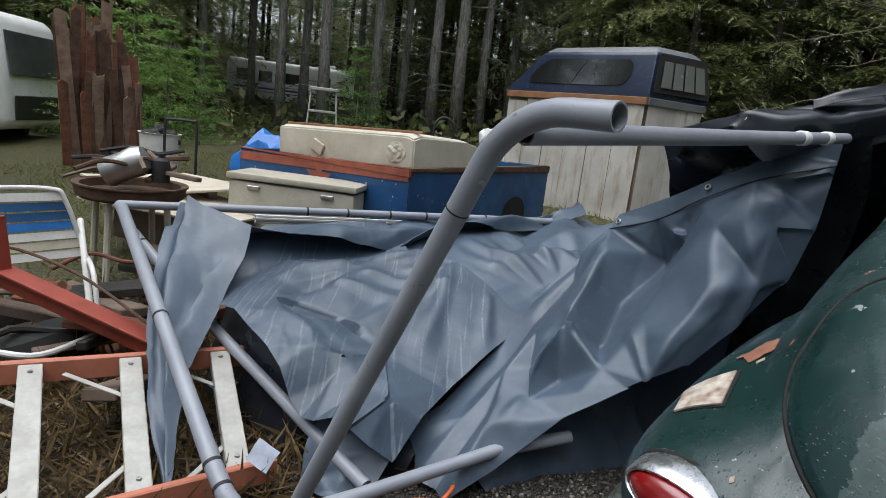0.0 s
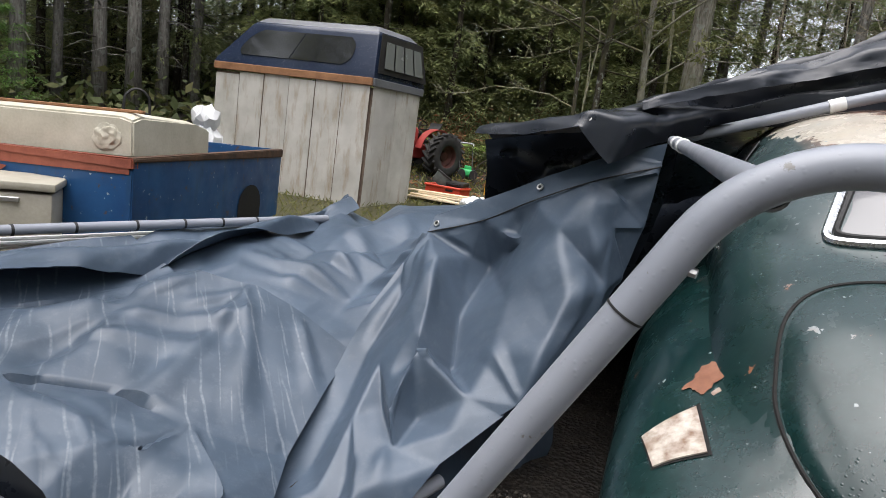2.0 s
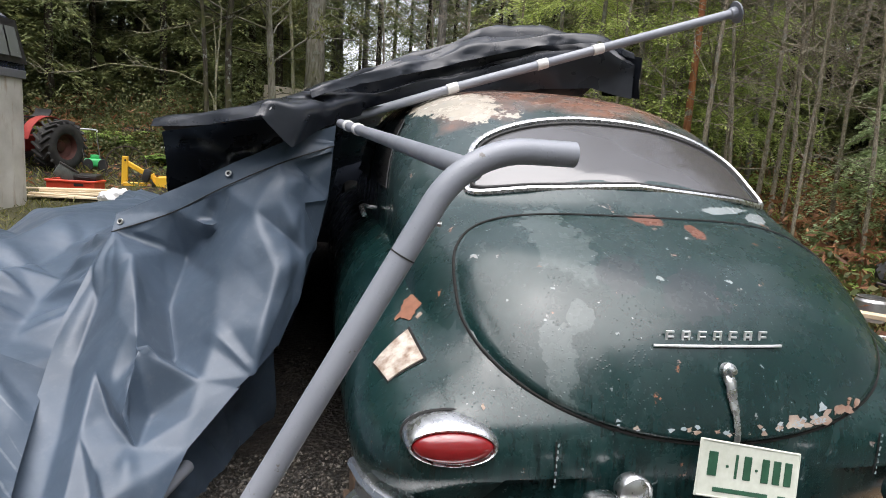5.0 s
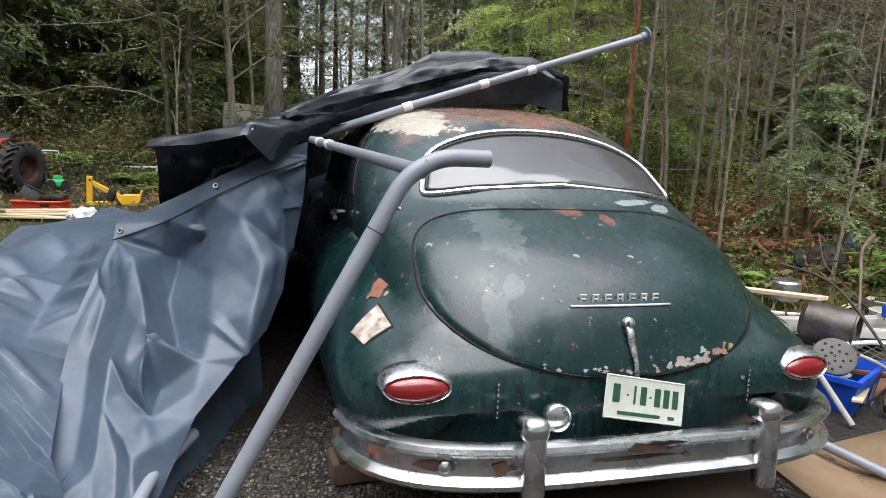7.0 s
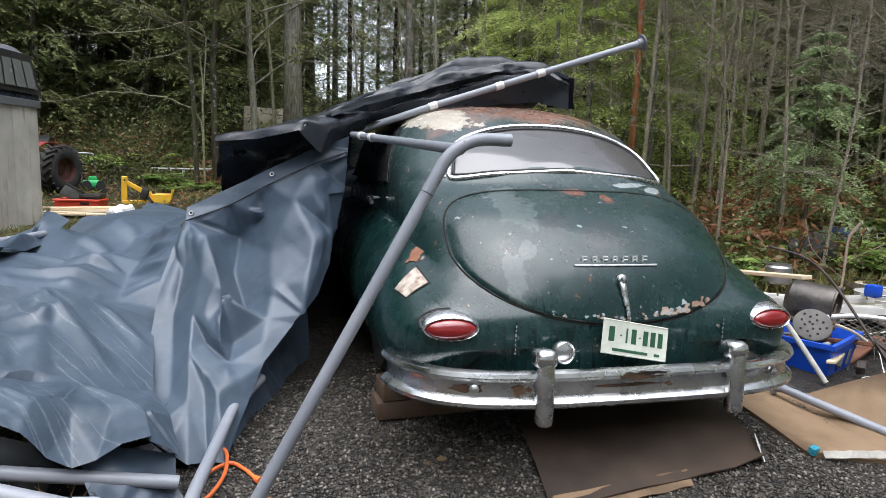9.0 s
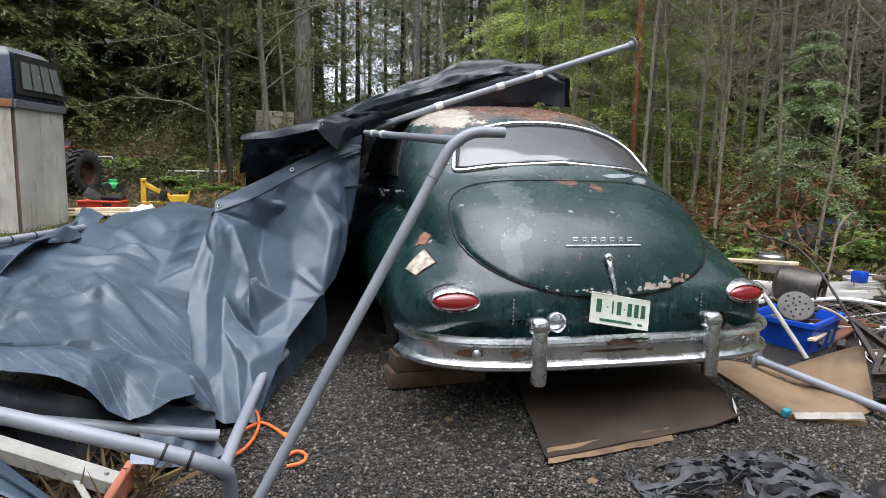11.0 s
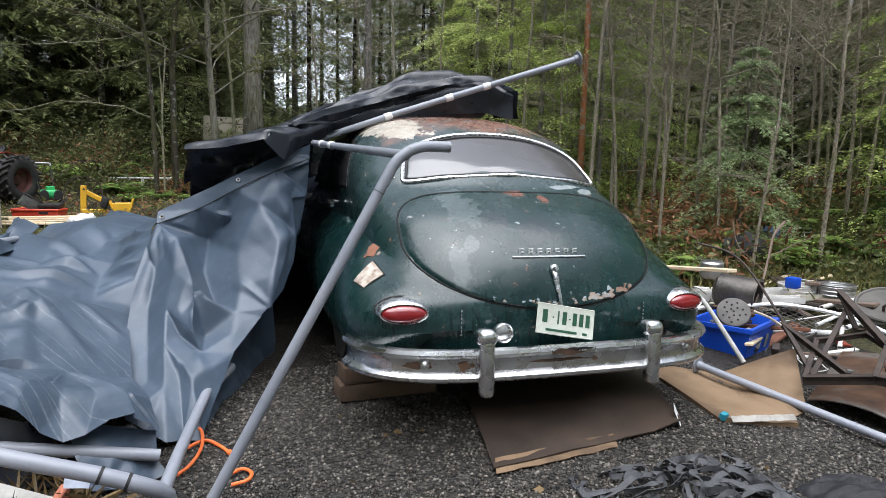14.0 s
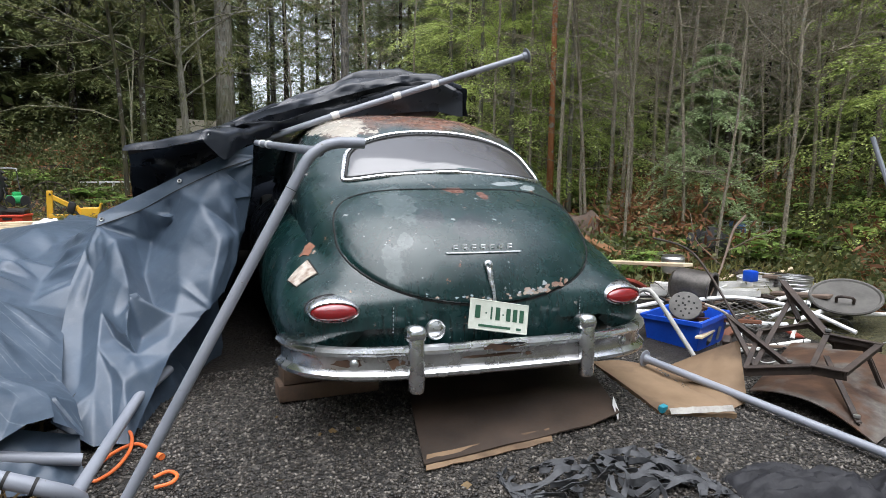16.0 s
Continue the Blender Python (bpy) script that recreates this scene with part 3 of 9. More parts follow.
PLATE = plain("cream_plate_enamel", (0.42, 0.44, 0.37), (0.60, 0.62, 0.55), 9, 0.5)
PLATEGREEN = plain("green_plate_ink", (0.012, 0.055, 0.03), (0.02, 0.085, 0.045), 30, 0.5)
TYRE = plain("old_tyre", (0.012, 0.012, 0.012), (0.04, 0.038, 0.035), 8, 0.85, bump=0.4)
TIMBER = plain("weathered_timber", (0.055, 0.034, 0.022), (0.15, 0.095, 0.06), 5, 0.8, bump=0.5)


def build_car():
    car = thing("sedan", "dark green 1950s sedan with faded rusty paint on gravel", "car")
    levels = np.linspace(BZ[0], BZ[-1], 80)
    rows = [body_row(z) for z in levels]
    m = len(rows[0])
    verts = [(x, y, z) for z, row in zip(levels, rows) for x, y in row]
    faces = [(i * m + k, i * m + (k + 1) % m, (i + 1) * m + (k + 1) % m, (i + 1) * m + k) for i in range(len(levels) - 1) for k in range(m)]
    faces += [tuple((len(levels) - 1) * m + k for k in range(m)), tuple(reversed(range(m)))]
    body = link_mesh("body", verts, faces, PAINT, car, sharp=60)
    left, right = fender_mesh(-1, car), fender_mesh(1, car)
    # boot lid with its dark joint
    lid = skin_patch("boot_lid", lid_edge, (0, 0.86), PAINT, car, 0.012, label="dark green boot lid with chipped lower edge")
    bm = bmesh.new()
    tube(bm, on_skin(lid_edge, 110, 0.0), 0.0048, 6, closed=True)
    part("joint", bm, DARK, lid, "dark gap round the lid")
    bar = lid
    bm = bmesh.new()
    def lid_y(x, z):
        return rear_y(x, z) - 0.014
    tube(bm, [(x, lid_y(x, 0.820) - 0.004, 0.820) for x in np.linspace(-0.195, 0.182, 15)], 0.0042, 8)
    emblem = part("emblem", bm, BADGE, lid, "chrome name bar with small raised blocks")
    for k in range(7):
        x = -0.145 + k * 0.046
        bm = bmesh.new()
        box(bm, (0.024, 0.006, 0.005), (0, 0, 0.012), bevel=0.001)
        box(bm, (0.024, 0.006, 0.005), (0, 0, -0.002), bevel=0.001)
        box(bm, (0.006, 0.006, 0.026), (-0.009, 0, 0.002), bevel=0.001)
        if k % 2:
            box(bm, (0.006, 0.006, 0.026), (0.009, 0, 0.002), bevel=0.001)
        ob = part("block", bm, BADGE, emblem)
        ob.location = (x, lid_y(x, 0.842) - 0.004, 0.842)
    bm = bmesh.new()
    hy = lid_y(0, 0.73)
    lathe(bm, [(0.001, 0.022), (0.009, 0.021), (0.012, 0.015), (0.013, 0.006), (0.020, 0.002), (0.022, -0.012)], (0.0, hy + 0.004, 0.768), (0, -1, 0.25), 18)
    tube(bm, curve_points([(0, hy + 0.012, 0.762), (0.0, hy - 0.010, 0.735), (0.003, hy - 0.020, 0.700), (0.008, hy - 0.034, 0.665), (0.012, hy - 0.046, 0.62), (0.014, hy - 0.044, 0.575)], 5), [0.016] * 5 + [0.014] * 5 + [0.012] * 5 + [0.0085] * 11, 12, squash=0.7)
    part("handle", bm, TRIM, lid, "chrome T handle of the boot")
    # flakes of bare metal and rust along the lid's lower edge
    rf = random.Random(6)
    for k in range(70):
        x = rf.choice([rf.uniform(0.08, 0.46), rf.uniform(-0.36, 0.10), rf.uniform(0.18, 0.42)])
        ez = 0.588 + 0.02 + 0.30 * (x + 0.02) ** 2 + abs(rf.gauss(0, 0.012))
        sz = rf.uniform(0.002, 0.010) * (1.4 if x > 0.15 else 0.8)
        bm = bmesh.new()
        ring = [bm.verts.new((x + sz * 1.3 * math.cos(a) * rf.uniform(0.35, 1.6), 0, ez + sz * math.sin(a) * rf.uniform(0.3, 1.2))) for a in np.linspace(0, 5.6, 8)]
        for v in ring:
            v.co.y = rear_y(v.co.x, v.co.z) - 0.0135
        bm.faces.new(ring)
        part("paint_flake", bm, PRIMER if k % 3 else STEELGREY, lid)
    for s in (-1, 1):
        bm = bmesh.new()
        tube(bm, [(s * 0.47, 0.016, 0.60), (s * 0.468, 0.012, 0.54), (s * 0.465, 0.012, 0.48)], 0.0022, 5)
        part("panel_joint", bm, DARK, body)
        for k in range(9):
            bm = bmesh.new()
            z0 = 0.595 - 0.0125 * k - 0.004 * (k % 3)
            ring = [bm.verts.new((s * 0.468 + 0.004 * math.cos(a) * rf.uniform(0.4, 1.2), 0.006, z0 + 0.006 * math.sin(a) * rf.uniform(0.4, 1.2))) for a in np.linspace(0, 5.4, 7)]
            bm.faces.new(ring)
            part("paint_chip", bm, STEELGREY, body)
    # rear window in a bright frame
    win = skin_patch("rear_window", window_edge, (0, 1.27), WINDOW, car, 0.004, 10, 96, 0.002, "dusty rear window in a bright metal frame")
    bm = bmesh.new()
    tube(bm, on_skin(window_edge, 120, 0.006), 0.0125, 8, closed=True)
    part("frame", bm, TRIM, win)
    bm = bmesh.new()
    def inner(a):
        x, z = window_edge(a)
        return x * 0.965, 1.275 + (z - 1.275) * 0.88
    tube(bm, on_skin(inner, 120, 0.005), 0.008, 6, closed=True)
    part("seal", bm, BLACK, win, "black rubber seal")
    for s in (-1, 1):
        tail_lamp(s, car)
    build_bumper(car)
    # number plate hung askew
    plate = thing("plate_holder", "", "")
    bm = bmesh.new()
    box(bm, (0.296, 0.004, 0.138), bevel=0.0018)
    pl = part("number_plate", bm, PLATE, car, "cream number plate with green bars, hung askew")
    pl.matrix_world = pose(0.0065, -0.068, 0.544, -14, 10.5, 0)
    for w, h, x, z in ((0.288, 0.0035, 0, 0.0655), (0.288, 0.0035, 0, -0.0655), (0.0035, 0.13, 0.1445, 0), (0.0035, 0.13, -0.1445, 0)):
        bm = bmesh.new()
        box(bm, (w, 0.003, h), (x, -0.0025, z), bevel=0.001)
        part("rim", bm, PLATE, pl)
    bpy.data.objects.remove(plate)
    for x, z, w, h in [(-0.108, 0.012, 0.026, 0.058), (-0.040, 0.012, 0.008, 0.058), (-0.008, 0.012, 0.022, 0.058), (0.045, 0.012, 0.022, 0.058), (0.079, 0.012, 0.022, 0.058), (0.113, 0.012, 0.022, 0.058), (-0.066, 0.010, 0.008, 0.006), (0.019, 0.010, 0.008, 0.006), (-0.02, -0.048, 0.16, 0.011), (0.102, -0.048, 0.025, 0.011)]:
        bm = bmesh.new()
        box(bm, (w, 0.003, h), (x, -0.0033, z), bevel=0.0012)
        part("bar", bm, PLATEGREEN, pl)
    # fuel flap and bare spots, lying on the left fender's skin
    def drape(corners, off, rough=0.0, seed=0.0, n=12):
        a, b, c, d = (Vector((x, y)) for x, y in corners)
        gr = []
        for i in range(n + 1):
            row = []
            for j in range(n + 1):
                u, v = i / n, j / n
                q = a.lerp(b, u).lerp(d.lerp(c, u), v)
                edge = 4 * min(u, 1 - u, v, 1 - v)
                mid = (a + b + c + d) / 4
                if rough:
                    q = mid + (q - mid) * (1 + rough * noise.noise((q.x * 55 + seed, q.y * 55, 0.0)) + 0.5 * rough * noise.noise((q.x * 140, q.y * 140, seed)))
                row.append((q.x, q.y - 0.25 * off, fender_z(-q.x, q.y) + off))
            gr.append(row)
        return gr
    flap_edge = [(-0.893, 0.345), (-0.797, 0.378), (-0.768, 0.262), (-0.862, 0.248)]
    bm = bmesh.new()
    sheet(bm, drape([(-0.895, 0.350), (-0.790, 0.389), (-0.758, 0.258), (-0.862, 0.244)], 0.0022))
    part("filler_hole", bm, DARK, left, "dark gap round the fuel flap")
    bm = bmesh.new()
    sheet(bm, drape(flap_edge, 0.008), 0.004)
    part("fuel_flap", bm, FLAKED, left, "rusty bare metal fuel flap standing ajar")
    for k, corners in enumerate([[(-0.825, 0.450), (-0.780, 0.520), (-0.725, 0.500), (-0.775, 0.415)], [(-0.772, 0.412), (-0.758, 0.418), (-0.753, 0.406), (-0.766, 0.400)], [(-0.650, 0.082), (-0.642, 0.088), (-0.638, 0.076), (-0.645, 0.070)]]):
        bm = bmesh.new()
        sheet(bm, drape(corners, 0.0016, 0.55, k * 3.1))
        part("rust_spot", bm, PRIMER if k else BROWNPRIMER, left, "brown primer showing through the paint")
    # door handles and side windows of the left and right flanks
    for s in (-1, 1):
        bm = bmesh.new()
        tube(bm, curve_points([(s * 0.80, 1.52, 1.0), (s * 0.86, 1.5, 1.005), (s * 0.87, 1.42, 1.0), (s * 0.865, 1.34, 0.985)], 4), 0.012, 8)
        part("door_handle", bm, CHROME, car, "chrome door handle")
        for y0, y1 in ((1.35, 2.2), (2.28, 3.1)):
            bm = bmesh.new()
            gr = []
            for z in np.linspace(1.10, 1.40, 6):
                w = smooth_interp(z, BZ, BWIDE) + 0.003
                gr.append([(s * w, y, z) for y in np.linspace(y0 + (z - 1.1) * 0.25, y1 - (z - 1.1) * 0.3, 6)])
            sheet(bm, gr, 0.004)
            part("side_window", bm, WINDOW, car, "dark side window")
    # wheels, deep under the fenders
    for s in (-1, 1):
        for y in (1.15, 4.2):
            bm = bmesh.new()
            lathe(bm, [(0.19, -0.09), (0.27, -0.10), (0.33, -0.085), (0.35, -0.05), (0.355, 0), (0.35, 0.05), (0.33, 0.085), (0.27, 0.10), (0.19, 0.09)], (0, 0, 0), (1, 0, 0), 28)
            wheel = part("tyre", bm, TYRE, car, "worn black tyre")
            wheel.location = (s * 0.76, y, ground_z(0, y) + 0.35)
            bm = bmesh.new()
            lathe(bm, [(0.19, 0.02), (0.15, 0.045), (0.06, 0.055), (0.001, 0.06)], (0, 0, 0), (s, 0, 0), 20)
            lathe(bm, [(0.19, -0.08), (0.001, -0.07)], (0, 0, 0), (s, 0, 0), 20)
            part("rim", bm, RUST, wheel).matrix_parent_inverse = Matrix()
    bm = bmesh.new()
    box(bm, (1.35, 4.4, 0.16), (0, 2.5, 0.32), bevel=0.03)
    part("underbody", bm, DARK, car)
    return car


CAR = build_car()
CAR.location.x = -0.022

blocks = thing("timber_blocks", "stacked weathered timber blocks under the car", "timber", (-0.70, 0.60, 0.03), 4)
for sx, sy, z, dx, rz in ((0.52, 0.16, 0.045, 0, 0), (0.50, 0.15, 0.135, 0.01, 2)):
    bm = bmesh.new()
    box(bm, (sx, sy, 0.085), (dx, 0, z), (0, 0, rz), 0.006, 2)
    part("beam", bm, TIMBER, blocks)

# ---- the fallen carport: pipes and tarpaulin ----
def mat_pipe():
    n = Nodes("grey_painted_pipe")
    col = n.ramp(n.noise(4, 5), [(0.3, (0.20, 0.215, 0.25)), (0.7, (0.27, 0.285, 0.32))])
    scuff = n.ramp(n.noise(38, 5, 0.7), [(0.66, 0.0), (0.70, 1.0)])
    n.set(n.mix(scuff, col, (0.14, 0.13, 0.125)), n.ramp(n.noise(14, 4), [(0.3, 0.30), (0.7, 0.46)]), 0.0, 0.5)
    n.bump(n.ramp(n.voronoi(110), [(0.0, 1.0), (0.3, 0.0)], True), 0.15, 0.002)
    return n.mat


PIPE = mat_pipe()
WHITEPLASTIC = plain("white_plastic", (0.62, 0.62, 0.62), (0.78, 0.78, 0.77), 6, 0.4, bump=0.05)
STEEL = plain("galvanised_steel", (0.38, 0.38, 0.38), (0.55, 0.55, 0.54), 20, 0.4, 0.9, bump=0.1)
ORANGE = plain("orange_cable_sheath", (0.70, 0.13, 0.025), (0.85, 0.20, 0.05), 10, 0.45, bump=0.05)


def mat_tarp(name, streaks):
    n = Nodes(name)
    dull = 0.9 if streaks else 1.0
    col = n.ramp(n.noise(2.4, 6, 0.6), [(0.3, (0.041 * dull, 0.060 * dull, 0.086 * dull)), (0.7, (0.065 * dull, 0.092 * dull, 0.130 * dull))])
    dust = n.ramp(n.noise(22, 7, 0.78), [(0.52, 0.0), (0.74, 0.28)])
    col = n.mix(dust, col, (0.15, 0.17, 0.20))
    if streaks:
        # dried runs of water: thin broken lines down the slope
        sep = n.tree.nodes.new("ShaderNodeSeparateXYZ")
        n.link(n.coord.outputs["Object"], sep.inputs[0])
        for freq, ax, ay, keep in ((19.0, 0.62, 0.78, 0.50), (31.0, 0.70, 0.71, 0.55)):
            u = n.math("ADD", n.math("MULTIPLY", n.math("ADD", n.math("MULTIPLY", sep.outputs[0], ax), n.math("MULTIPLY", sep.outputs[1], ay)), freq), n.math("MULTIPLY", n.noise(2.2, 3), 1.6))
            d = n.math("ABSOLUTE", n.math("SUBTRACT", n.math("FRACT", u), 0.5))
            line = n.ramp(d, [(0.03, 1.0), (0.10, 0.0)])
            at = n.tree.nodes.new("ShaderNodeCombineXYZ")
            n.link(n.math("MULTIPLY", n.math("FLOOR", u), 3.7), at.inputs[0])
            n.link(n.math("MULTIPLY", n.math("SUBTRACT", n.math("MULTIPLY", sep.outputs[0], ay), n.math("MULTIPLY", sep.outputs[1], ax)), 2.4), at.inputs[1])
            gate = n.tree.nodes.new("ShaderNodeTexNoise")
            gate.inputs["Scale"].default_value, gate.inputs["Detail"].default_value = 1.0, 2.0
            n.link(at.outputs[0], gate.inputs["Vector"])
            on = n.math("MULTIPLY", line, n.ramp(gate.outputs["Fac"], [(keep, 0.0), (keep + 0.07, 1.0)]))
            on = n.math("MULTIPLY", on, n.ramp(n.noise(60, 3), [(0.35, 0.25), (0.6, 1.0)]))
            col = n.mix(n.math("MULTIPLY", on, 0.42), col, (0.24, 0.265, 0.29))
    n.set(col, n.ramp(n.noise(8, 5), [(0.3, 0.36), (0.7, 0.50)]), 0.0, 0.5)
    v = n.tree.nodes.new("ShaderNodeTexVoronoi")
    v.distance = "MANHATTAN"
    v.inputs["Scale"].default_value = 9.0
    turn = n.tree.nodes.new("ShaderNodeMapping")
    turn.inputs["Rotation"].default_value = (0.5, 0.7, 1.4)
    bent = n.tree.nodes.new("ShaderNodeTexNoise")
    bent.inputs["Scale"].default_value = 2.0
    n.link(n.coord.outputs["Object"], bent.inputs["Vector"])
    n.link(n.mix(0.10, n.coord.outputs["Object"], bent.outputs["Color"]), turn.inputs["Vector"])
    n.link(turn.outputs[0], v.inputs["Vector"])
    n.bump(v.outputs["Distance"], 0.14, 0.013)
    n.bump(n.ramp(n.voronoi(95), [(0.0, 1.0), (0.22, 0.0)], True), 0.2, 0.0016)
    return n.mat


TARP, STREAKED = mat_tarp("grey_tarpaulin", False), mat_tarp("wet_streaked_tarpaulin", True)


# near-black copy of the tarpaulin: backlit and recessed shade put into its colour
def mat_tarp_shade():
    n = Nodes("shaded_tarpaulin")
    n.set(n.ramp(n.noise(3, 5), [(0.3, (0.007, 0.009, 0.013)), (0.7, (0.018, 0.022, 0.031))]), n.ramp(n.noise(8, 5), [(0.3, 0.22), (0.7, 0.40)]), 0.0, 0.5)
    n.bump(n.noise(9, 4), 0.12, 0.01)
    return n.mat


TARPSHADE = mat_tarp_shade()


def pipe(name, pts, r, label, hollow=0.003, smooth=0, seams=(), clips=(), bands=(), foot=False):
    """A pipe with its joints, white sleeves, black bands and the round foot at its end."""
    t = thing(name, label, "pipe")
    line = curve_points(pts, smooth) if smooth else [Vector(p) for p in pts]
    bm = bmesh.new()
    tube(bm, line, r, 20, hollow=hollow)
    part("tube", bm, PIPE, t)

    def along(s):
        L = [0]
        for a, b in zip(line, line[1:]):
            L.append(L[-1] + (b - a).length)
        d = s * L[-1]
        i = max(k for k in range(len(L) - 1) if L[k] <= d + 1e-6)
        v = (line[i + 1] - line[i]).normalized()
        return line[i] + v * (d - L[i]), v
    for s in seams:
        p, v = along(s)
        bm = bmesh.new()
        tube(bm, [p - v * 0.0012, p + v * 0.0012], r + 0.0008, 20)
        part("joint", bm, BLACK, t, "dark joint line")
        q = v.orthogonal().normalized()
        bm = bmesh.new()
        tube(bm, [p + v * 0.06 + Vector((1, -0.2, -0.15)) * (r - 0.004), p + v * 0.06 + Vector((1, -0.2, -0.15)) * (r + 0.006)], 0.0045, 8)
        part("screw", bm, STEEL, t)
    for s in clips:
        p, v = along(s)
        bm = bmesh.new()
        tube(bm, [p - v * 0.026, p - v * 0.024, p + v * 0.024, p + v * 0.026], [r + 0.001, r + 0.0035, r + 0.0035, r + 0.001], 18)
        part("sleeve", bm, WHITEPLASTIC, t, "white plastic sleeve")
    for s in bands:
        p, v = along(s)
        bm = bmesh.new()
        tube(bm, [p - v * 0.005, p + v * 0.005], r + 0.002, 16)
        part("band", bm, BLACK, t, "black cable tie")
    if foot:
        p, v = along(1.0)
        bm = bmesh.new()
        lathe(bm, [(0.001, 0.006), (0.05, 0.006), (0.052, 0.002), (0.05, -0.002), (0.028, -0.003), (0.026, -0.03), (r, -0.035)], p, v, 24)
        part("foot_plate", bm, PIPE, t, "round steel foot plate")
    return t


pipe("leaning_pipe", [(-1.59, -0.451, -0.045), (-1.28, -0.442, 0.53), (-0.9162, -0.4303, 1.2049), (-0.9073, -0.4298, 1.2196), (-0.8968, -0.4292, 1.2332), (-0.8849, -0.4285, 1.2457), (-0.8717, -0.4277, 1.2568), (-0.8574, -0.4269, 1.2664), (-0.8422, -0.426, 1.2744), (-0.8262, -0.4251, 1.2807), (-0.8096, -0.4241, 1.2853), (-0.7926, -0.4232, 1.2881), (-0.7754, -0.4222, 1.289), (-0.703, -0.418, 1.289)], 0.0195, "grey painted steel carport pipe with bent top, leaning", seams=(0.80,))
pipe("top_rail", [(-0.858, -0.412, 1.256), (-0.91, 0.30, 1.297), (-1.003, 1.30, 1.358)], 0.0175, "grey steel rail joining the bent pipe", clips=(0.72, 0.86))
pipe("roof_pole", [(-1.2, 1.56, 1.30), (-0.475, 1.541, 1.568), (0.192, 1.502, 1.797), (0.84, 1.48, 2.02)], 0.0205, "grey steel pole lying across the car roof", clips=(0.345, 0.545, 0.672), foot=True)
pipe("ground_pole", [(1.897, -1.41, -0.143), (1.668, -0.775, -0.066), (1.215, 0.498, 0.080)], 0.0225, "grey steel pole lying on gravel", foot=True)
pipe("frame_pipe", [(-3.47, -0.325, 0.69), (-3.40, -0.332, 0.69), (-2.63, -0.395, 0.472), (-1.843, -0.455, 0.232), (-1.74, -0.455, 0.19), (-1.68, -0.43, 0.15), (-1.655, -0.38, 0.10), (-1.652, -0.33, 0.02), (-1.652, -0.32, -0.04)], 0.0265, "fallen grey carport frame pipe with bent end", bands=(0.46, 0.845, 0.805))
pipe("frame_rail", [(-3.44, -0.33, 0.70), (-3.16, 0.70, 0.708), (-2.86, 1.8, 0.713), (-2.80, 2.05, 0.712)], 0.021, "long grey carport rail over junk", bands=(0.36, 0.45, 0.55, 0.64, 0.72, 0.8))
pipe("frame_brace", [(-3.40, -0.28, 0.57), (-2.78, -0.145, 0.32), (-1.728, 0.009, 0.071)], 0.024, "grey carport brace under the tarpaulin", bands=(0.05,))
pipe("low_pipe", [(-1.672, -0.41, 0.11), (-1.65, -0.1, 0.112), (-1.58, 0.454, 0.155), (-1.475, 0.72, 0.19)], 0.023, "grey carport pipe along the ground")
bundle = thing("tube_bundle", "bundle of thin white plastic tubes along the rail", "tubes")
for k, (dx, dz) in enumerate([(0, 0), (0.014, -0.014), (-0.012, -0.016), (0.002, -0.03)]):
    bm = bmesh.new()
    tube(bm, [(-3.31 + dx, 0.28, 0.665 + dz), (-2.99 + dx, 1.42, 0.668 + dz)], 0.009, 8, hollow=0.002)
    part("tube", bm, WHITEPLASTIC, bundle)


def fold_height(u, v, folds):
    """Height of sharp cloth folds: each a ridge from a to b in the sheet's own measure."""
    h = 0.0
    for ax, ay, bx, by, amp, wide in folds:
        dx, dy = bx - ax, by - ay
        L = dx * dx + dy * dy
        t = ((u - ax) * dx + (v - ay) * dy) / L
        side = ((u - ax) * dy - (v - ay) * dx) / math.sqrt(L)
        over = max(0.0, -t, t - 1) * math.sqrt(L)
        w = wide * (0.55 + 0.9 * min(max(t, 0), 1))
        d = math.hypot(abs(side) * (1.0 if side > 0 else 0.6), over * 0.8) / w
        if d < 1:
            h += amp * (1 - d) ** 1.1
    return h


def patch(name, cage, parent, mat, nu=10, nv=10, out=(0, -0.6, 0.8), folds=(), crumple=0.01, seed=0.0, thick=0.0, label=""):
    """A cloth sheet through a coarse cage, with folds and crumples standing along a direction."""
    rows = [curve_points(r, nu) for r in cage]
    cols = [curve_points(c, nv) for c in zip(*rows)]
    grid = [list(r) for r in zip(*cols)]
    R, C = len(grid), len(grid[0])
    o = Vector(out).normalized()
    for i, row in enumerate(grid):
        for j, p in enumerate(row):
            u, v = j / (C - 1), i / (R - 1)
            q = Vector((p.x * 4.2 + seed, p.y * 4.2, p.z * 4.2))
            warp = q + noise.noise_vector(q * 0.7) * 0.35
            far = noise.voronoi(warp * 0.72)[0]
            near = noise.voronoi(warp * 1.9 + Vector((5, 0, 0)))[0]
            sign = 1.0 if noise.noise(q * 0.4) > 0 else -1.0
            c = 2.6 * sign * min(far[1] - far[0], 0.45) + 0.9 * min(near[1] - near[0], 0.4) + 0.5 * noise.noise(q * 0.8)
            p += o * (2.0 * fold_height(u, v, folds) + crumple * c)
    bm = bmesh.new()
    sheet(bm, grid, thick)
    return part(name, bm, mat, parent, label, sharp=55), grid


